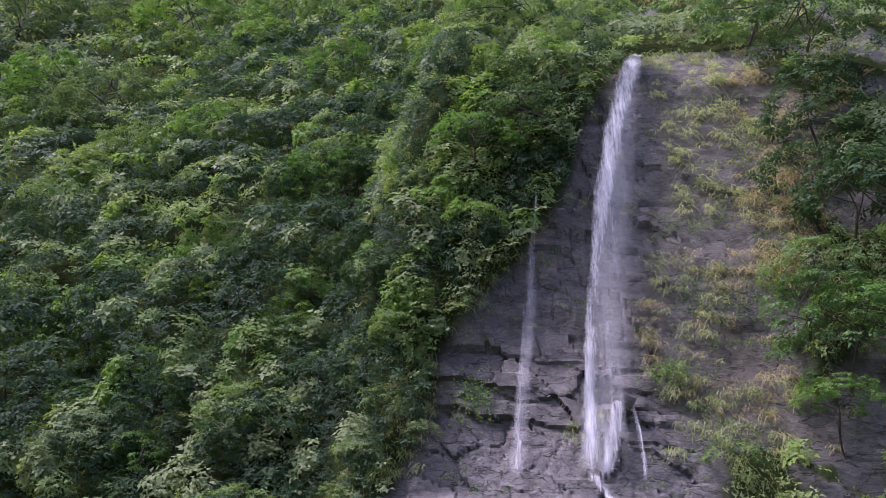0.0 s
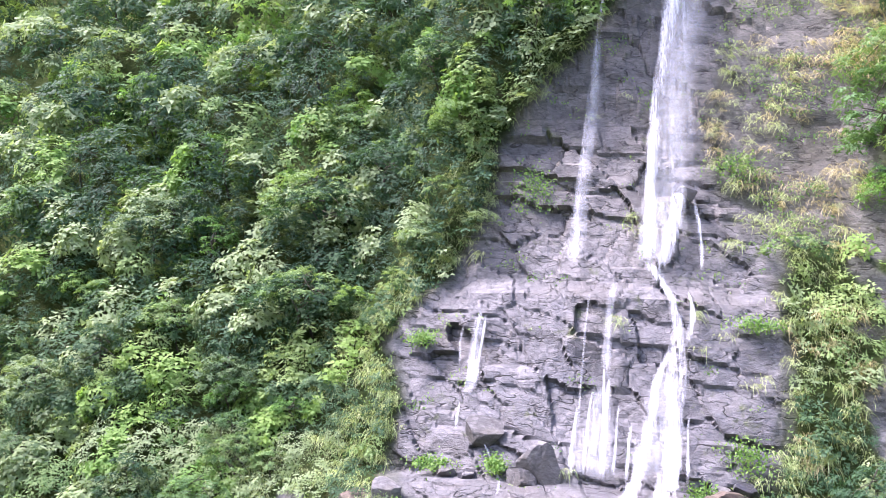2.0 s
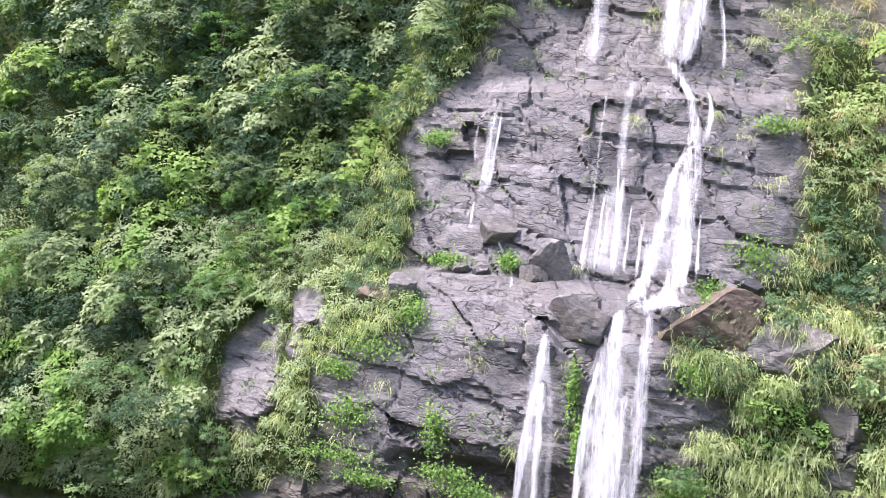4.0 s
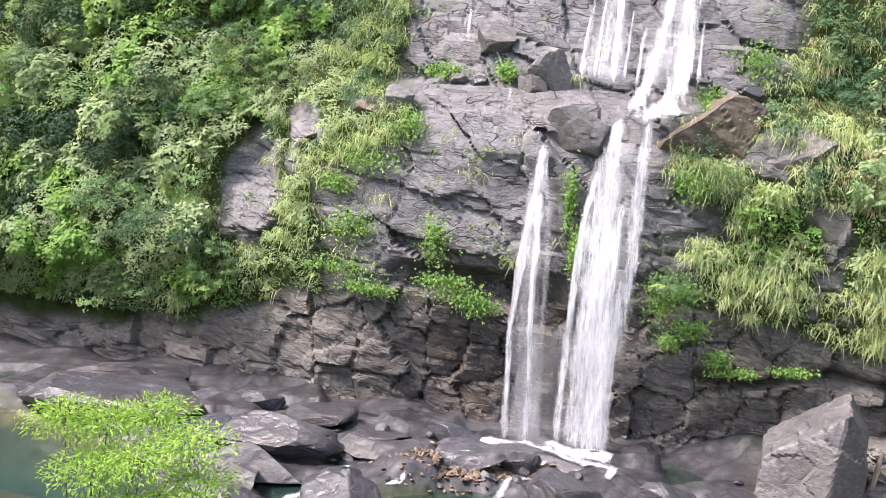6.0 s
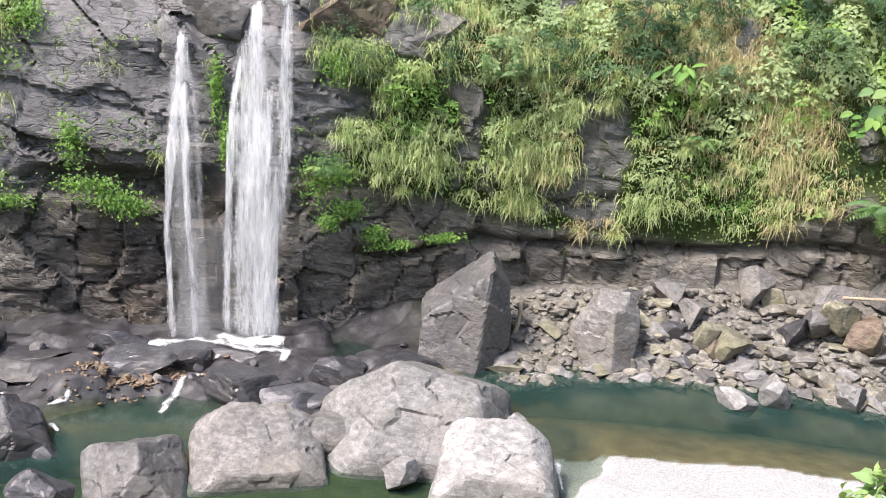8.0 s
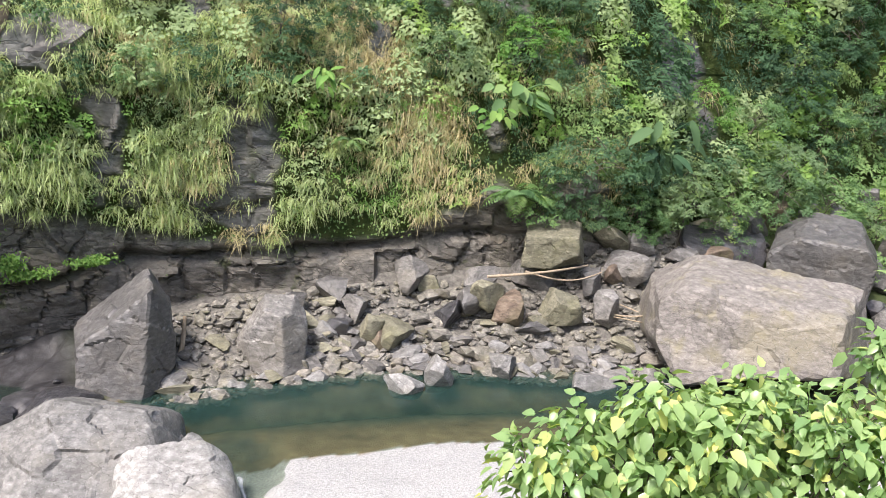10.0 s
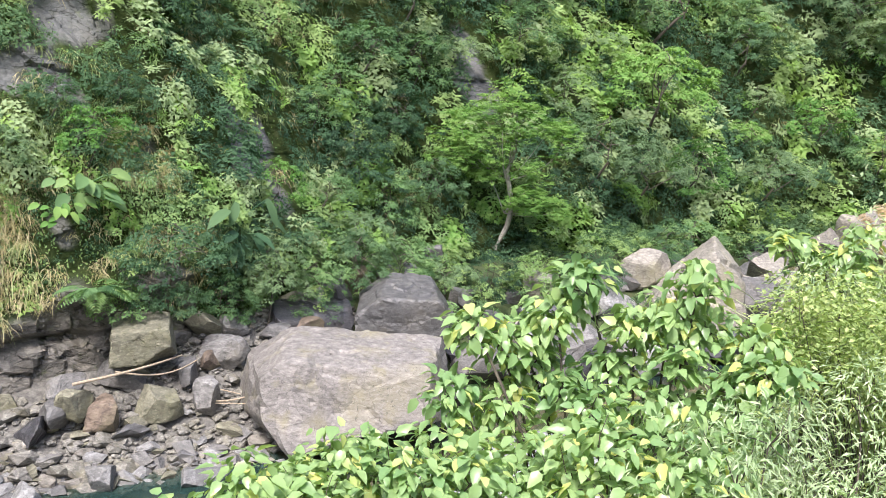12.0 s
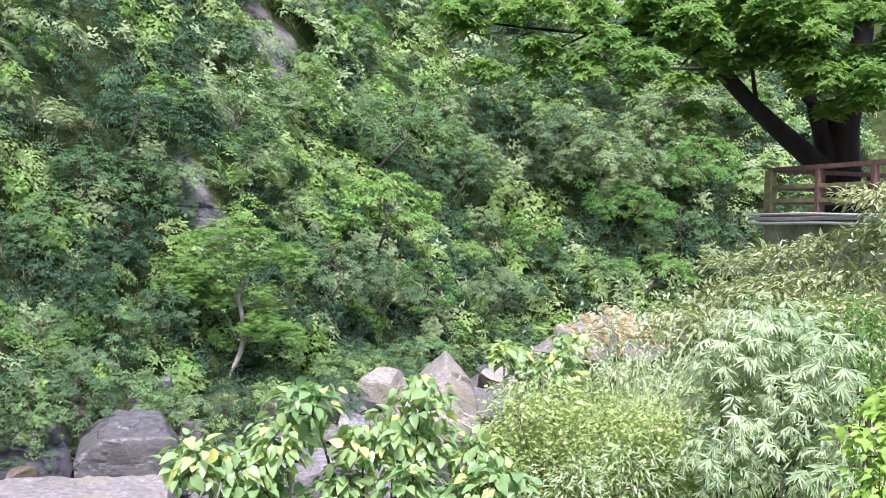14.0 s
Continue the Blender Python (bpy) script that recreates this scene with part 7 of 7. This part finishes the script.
for k, (mat, words) in enumerate([(NEAR_LEAF, "green leafy undergrowth on the near bank"), (NEAR_PALE, "pale leafy undergrowth on the near bank")]):
    i = np.arange(len(x)) % 2 == k
    size = g.uniform(0.55, 0.9, i.sum()) * (0.6 + 0.06 * np.hypot(x, y)[i])
    V, F, T = scatter([crown(95 + q, 16, 60, (1, 1, 0.9), 0.12, 0.5 if k == 0 else 0.25, 0.4, -0.3, 0.5, 0.36)[:3] for q in range(3)], np.stack([x, y, zz + 0.35], 1)[i], g.uniform(0, 6, i.sum()), size[:, None] * [1, 1, 1.0], g.integers(0, 3, i.sum()), g.uniform(0, 0.5, i.sum()))
    stuff("undergrowth", words, "shrubs", V, F, T, mat)

# reeds with brown plumes
rng = np.random.default_rng(12)
for k, (x, y, z) in enumerate([(12.3, 0.9, 18.3), (12.7, 0.6, 18.35), (13.1, 0.22, 18.3), (13.6, -0.1, 18.1), (12.5, 0.3, 18.1), (12.0, 0.5, 18.0), (13.78, -0.35, 17.4), (14.36, 0.05, 17.2), (15.6, 0.73, 17.6), (15.74, 0.1, 17.8), (16.9, 0.9, 17.7), (14.6, 0.9, 17.8)]):
    f = foot_of(x, y)
    h = max(1.2, z - f[2] + 1.0)
    reed = thing("reed_clump", "tall pale green silvergrass clump on the bank", "grass", "silvergrass on the bank", m=pose(*f, 0, 0, rng.uniform(0, 360)))
    V, F, T = tuft(1300 + k, 110, h * 1.15, 0.034, 0.0, 1.9, 0.4, 6, 0.3)
    part("blade_tuft", mesh_of("blade_tuft", V, F, REED, {"tint": T}), reed)
    g = np.random.default_rng(1320 + k)
    V, F = leaf_cards(np.stack([g.normal(0, 0.45, 260), g.normal(0, 0.45, 260), g.uniform(0.2, h, 260)], 1), unit(g.normal(0, 1, (260, 3)) + [0, 0, 0.2]), unit(g.normal(0, 0.5, (260, 3)) + [0, 0, 1]), g.uniform(0.06, 0.13, 260), g.uniform(0.03, 0.06, 260))
    part("weed_foliage", mesh_of("weed_foliage", V, F, NEAR_PALE, {"tint": np.repeat(g.uniform(0, 0.6, 260), 4)}), reed)
for k, (x, y, z) in enumerate([(17.26, 1.46, 18.3), (17.54, 1.31, 18.44), (17.81, 1.16, 18.47), (17.34, 0.89, 18.66), (17.6, 0.68, 18.59), (17.86, 0.49, 18.53), (17.36, 0.32, 18.52), (17.61, 0.13, 18.47), (17.75, -0.17, 17.45), (17.24, -0.3, 17.41), (17.56, 1.03, 18.34), (17.83, 0.59, 18.34)]):
    f = foot_of(x, y)
    g = np.random.default_rng(1400 + k)
    stalk = thing("reed_plume", "feathery tan plume on a tall grass stalk", "grass", "plumes of silvergrass", m=pose(*f))
    part("stalk", mesh_of("stalk", *tubes([bent((0, 0, -0.2), (0, 0, z - f[2] - 0.3), 0.012, 0.006, 0, g)], 5), REED, None, True), stalk)
    lean = np.array([g.normal(0, 0.1), 0.4 if k < 6 else g.uniform(-0.35, 0.2)])
    u = g.uniform(0, 1, 90)
    c = np.stack([lean[0] * u ** 2, lean[1] * u ** 2, z - f[2] - 0.8 + 0.95 * u - 0.2 * u ** 3], 1)
    axis = unit(np.stack([g.normal(0, 0.2, 90) + lean[0], g.normal(0, 0.2, 90) + lean[1] * 2.2, 0.75 - 1.5 * u], 1))
    V, F = leaf_cards(c, axis, unit(g.normal(0, 1, (90, 3))), 0.3 * (1.1 - u * 0.55), 0.026 + 0 * u)
    part("plume", mesh_of("plume", V, F, PLUME, {"tint": np.repeat(g.uniform(0, 0.6, 90), 4)}), stalk)

# -- the viewing deck and its shade tree
WOOD = plain_material("weathered_red_brown_wood", (0.07, 0.035, 0.028), (0.17, 0.1, 0.078), 9.0, 0.75, (1, 1, 0.3))
MOSS_WOOD = plain_material("mossy_wood", (0.1, 0.1, 0.045), (0.26, 0.24, 0.12), 7.0, 0.85)
CONCRETE = plain_material("mossy_concrete", (0.07, 0.07, 0.03), (0.3, 0.29, 0.21), 1.6, 0.9)
PIPE = plain_material("grey_pipe", (0.3, 0.3, 0.3), (0.5, 0.5, 0.49), 5.0, 0.5)


def box_mesh(name, size, mat, bevel=0.015):
    bm = bmesh.new()
    bmesh.ops.create_cube(bm, size=1)
    for v in bm.verts:
        v.co = Vector([a * b for a, b in zip(v.co, size)])
    bmesh.ops.bevel(bm, geom=bm.edges[:], offset=bevel, segments=2, affect="EDGES")
    me = bpy.data.meshes.new(name)
    bm.to_mesh(me)
    bm.free()
    me.materials.append(mat)
    return me


DECK = pose(25.3, -2.1, 20.45, 0, 0, 214)
platform = thing("retaining_wall", "mossy concrete retaining wall under the viewing deck", "wall", kind="structure", me=box_mesh("retaining_wall", (9.0, 5.0, 6.0), CONCRETE, 0.06), m=DECK @ pose(4.3, 2.45, -3.15))
deck = thing("viewing_deck", "timber viewing deck floor on a concrete base", "deck", me=box_mesh("viewing_deck", (9.2, 5.2, 0.12), WOOD), m=DECK @ pose(4.4, 2.45, -0.085))
rail = thing("railing", "weathered red-brown timber railing with mossy end post", "railing", m=DECK)
for k in range(6):
    part("post", box_mesh("post", (0.26 if k == 0 else 0.14, 0.2 if k == 0 else 0.14, 1.08), MOSS_WOOD if k == 0 else WOOD), rail, "thick mossy end post" if k == 0 else "", pose(1.75 * k, 0, 0.52))
for h, w in ((1.07, 0.12), (0.62, 0.11), (0.28, 0.11)):
    part("rail", box_mesh("rail", (8.9, 0.07, w), WOOD if h > 1 else MOSS_WOOD), rail, "", pose(4.4, -0.02, h))
for k in range(1, 4):
    part("post", box_mesh("post", (0.14, 0.14, 1.05), WOOD), rail, "", pose(0, 1.6 * k, 0.5))
for h, w in ((1.07, 0.12), (0.62, 0.11), (0.28, 0.11)):
    part("rail", box_mesh("rail", (0.07, 4.8, w), WOOD), rail, "", pose(0, 2.5, h))
g = np.random.default_rng(77)
for k, (h, r) in enumerate([(-0.16, 0.05), (-0.28, 0.035), (-0.06, 0.03)]):
    pipe = thing("pipe", "grey pipe fixed along the deck's edge", "pipe", "pipes along the deck", m=DECK)
    part("pipe_run", mesh_of("pipe_run", *tubes([[(-0.6 + 0.94 * q, -0.14 - 0.03 * k, h - 0.02 * math.sin(q * 1.3 + k), r) for q in range(11)]], 8), PIPE, None, True), pipe)

shade = thing("tree", "big spreading shade tree with dark trunk and drooping leaf sprays", "tree", m=pose(27.1, -3.95, 20.2))
g = np.random.default_rng(88)
BASE = np.array([27.1, -3.95, 20.2])
TRUNK = [(27.4, -4.08, 20.0, 0.62), (27.39, -4.08, 21.38, 0.52), (27.29, -4.02, 22.75, 0.45), (27.11, -4.24, 23.93, 0.36), (26.8, -4.42, 25.5, 0.24), (26.5, -4.45, 26.9, 0.12)]
BOUGH = [(27.15, -3.75, 21.5, 0.3), (26.47, -2.96, 22.1, 0.27), (25.95, -1.76, 23.14, 0.22), (25.35, -0.79, 24.1, 0.2), (24.69, 0.08, 24.94, 0.16), (24.02, 0.57, 25.59, 0.13), (23.3, 0.97, 26.31, 0.09)]
BOUGH_HIGH = [(27.25, -3.95, 21.3, 0.3), (27.1, -3.6, 22.2, 0.25), (27.01, -3.26, 23.33, 0.2), (26.9, -2.64, 24.54, 0.16), (26.67, -2.15, 25.87, 0.12), (26.41, -1.81, 27.02, 0.08)]
GLOW = [(21.13, 5.44, 24.75), (21.36, 4.68, 24.6), (21.61, 4.44, 23.5), (21.62, 3.65, 24.3), (21.76, 3.27, 23.9), (21.93, 2.24, 23.8), (21.67, 2.75, 24.8), (21.88, 1.6, 24.4), (21.39, 4.03, 25.0), (22.08, 1.08, 23.6), (22.0, 1.9, 25.0), (21.3, 5.0, 25.3), (21.7, 3.4, 25.4)]
MAIN = [(23.81, 0.96, 25.2), (23.97, 0.53, 24.6), (23.91, -0.4, 24.9), (24.5, -1.47, 24.6), (23.83, -2.35, 24.9), (24.3, -3.01, 24.1), (23.71, -3.58, 24.8), (24.2, -4.23, 24.0), (23.77, -1.69, 25.3), (24.14, 0.3, 23.8), (25, -5, 24.2), (24.2, -5.2, 25.0), (25.2, -2.6, 25.2), (23.9, -3.6, 23.3), (23.8, -4.4, 23.1), (23.9, -2.6, 23.7), (24.3, -5.0, 23.3)]
twigs = [bent(np.array(a) - BASE, np.array(b) - BASE, 0.07, 0.015, -0.25, g, 9) for a, b in [((24.69, 0.08, 24.94), GLOW[0]), ((24.69, 0.08, 24.94), GLOW[4]), ((24.02, 0.57, 25.59), GLOW[8]), ((25.35, -0.79, 24.1), GLOW[9]), ((25.35, -0.79, 24.1), MAIN[9]), ((25.95, -1.76, 23.14), MAIN[3]), ((26.9, -2.64, 24.54), MAIN[4]), ((27.11, -4.24, 23.93), MAIN[5]), ((27.11, -4.24, 23.93), MAIN[7])]]
limbs = [np.hstack([catmull([p[:3] for p in q], 5) - BASE, catmull([(p[3], 0) for p in q], 5)[:, :1]]) for q in (TRUNK, BOUGH, BOUGH_HIGH)]
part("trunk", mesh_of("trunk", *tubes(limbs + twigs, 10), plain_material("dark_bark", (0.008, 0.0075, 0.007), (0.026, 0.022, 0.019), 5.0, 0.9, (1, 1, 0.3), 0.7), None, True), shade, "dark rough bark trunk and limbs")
mids = [np.array(p) - BASE + g.normal(0, 0.22, 3) for p in GLOW for _ in range(2)]
mids += [np.array(p) - BASE + g.normal(0, 0.55, 3) * [1, 1, 0.6] for p in MAIN for _ in range(6)]
# overhead clumps, mostly out of view, added thickly to shade the leaves below
mids += [np.array([g.uniform(23.4, 29.5), g.uniform(-8.0, 1.2), g.uniform(25.6, 28)]) - BASE for _ in range(165)]
mids = np.array(mids)
k = np.repeat(np.arange(len(mids)), 54)
o = unit(g.normal(0, 1, (len(k), 3)) + [0, 0, 0.2])
V, F, per = stars(mids[k] + o * 0.55 * g.uniform(0.2, 1.0, (len(k), 1)) * [1, 1, 0.6], o * [0.6, 0.6, 0.3] + [-0.25, 0, 0.75], g.uniform(0.14, 0.25, len(k)), 0.42, 6, g, 1.25, 0.8)
part("crown", mesh_of("crown", V, F, NEAR_TREE, {"tint": np.repeat(g.uniform(0, 0.45, len(mids))[k] + g.uniform(0, 0.2, len(k)), per)}), shade, "leafy crown of lobed green leaves")
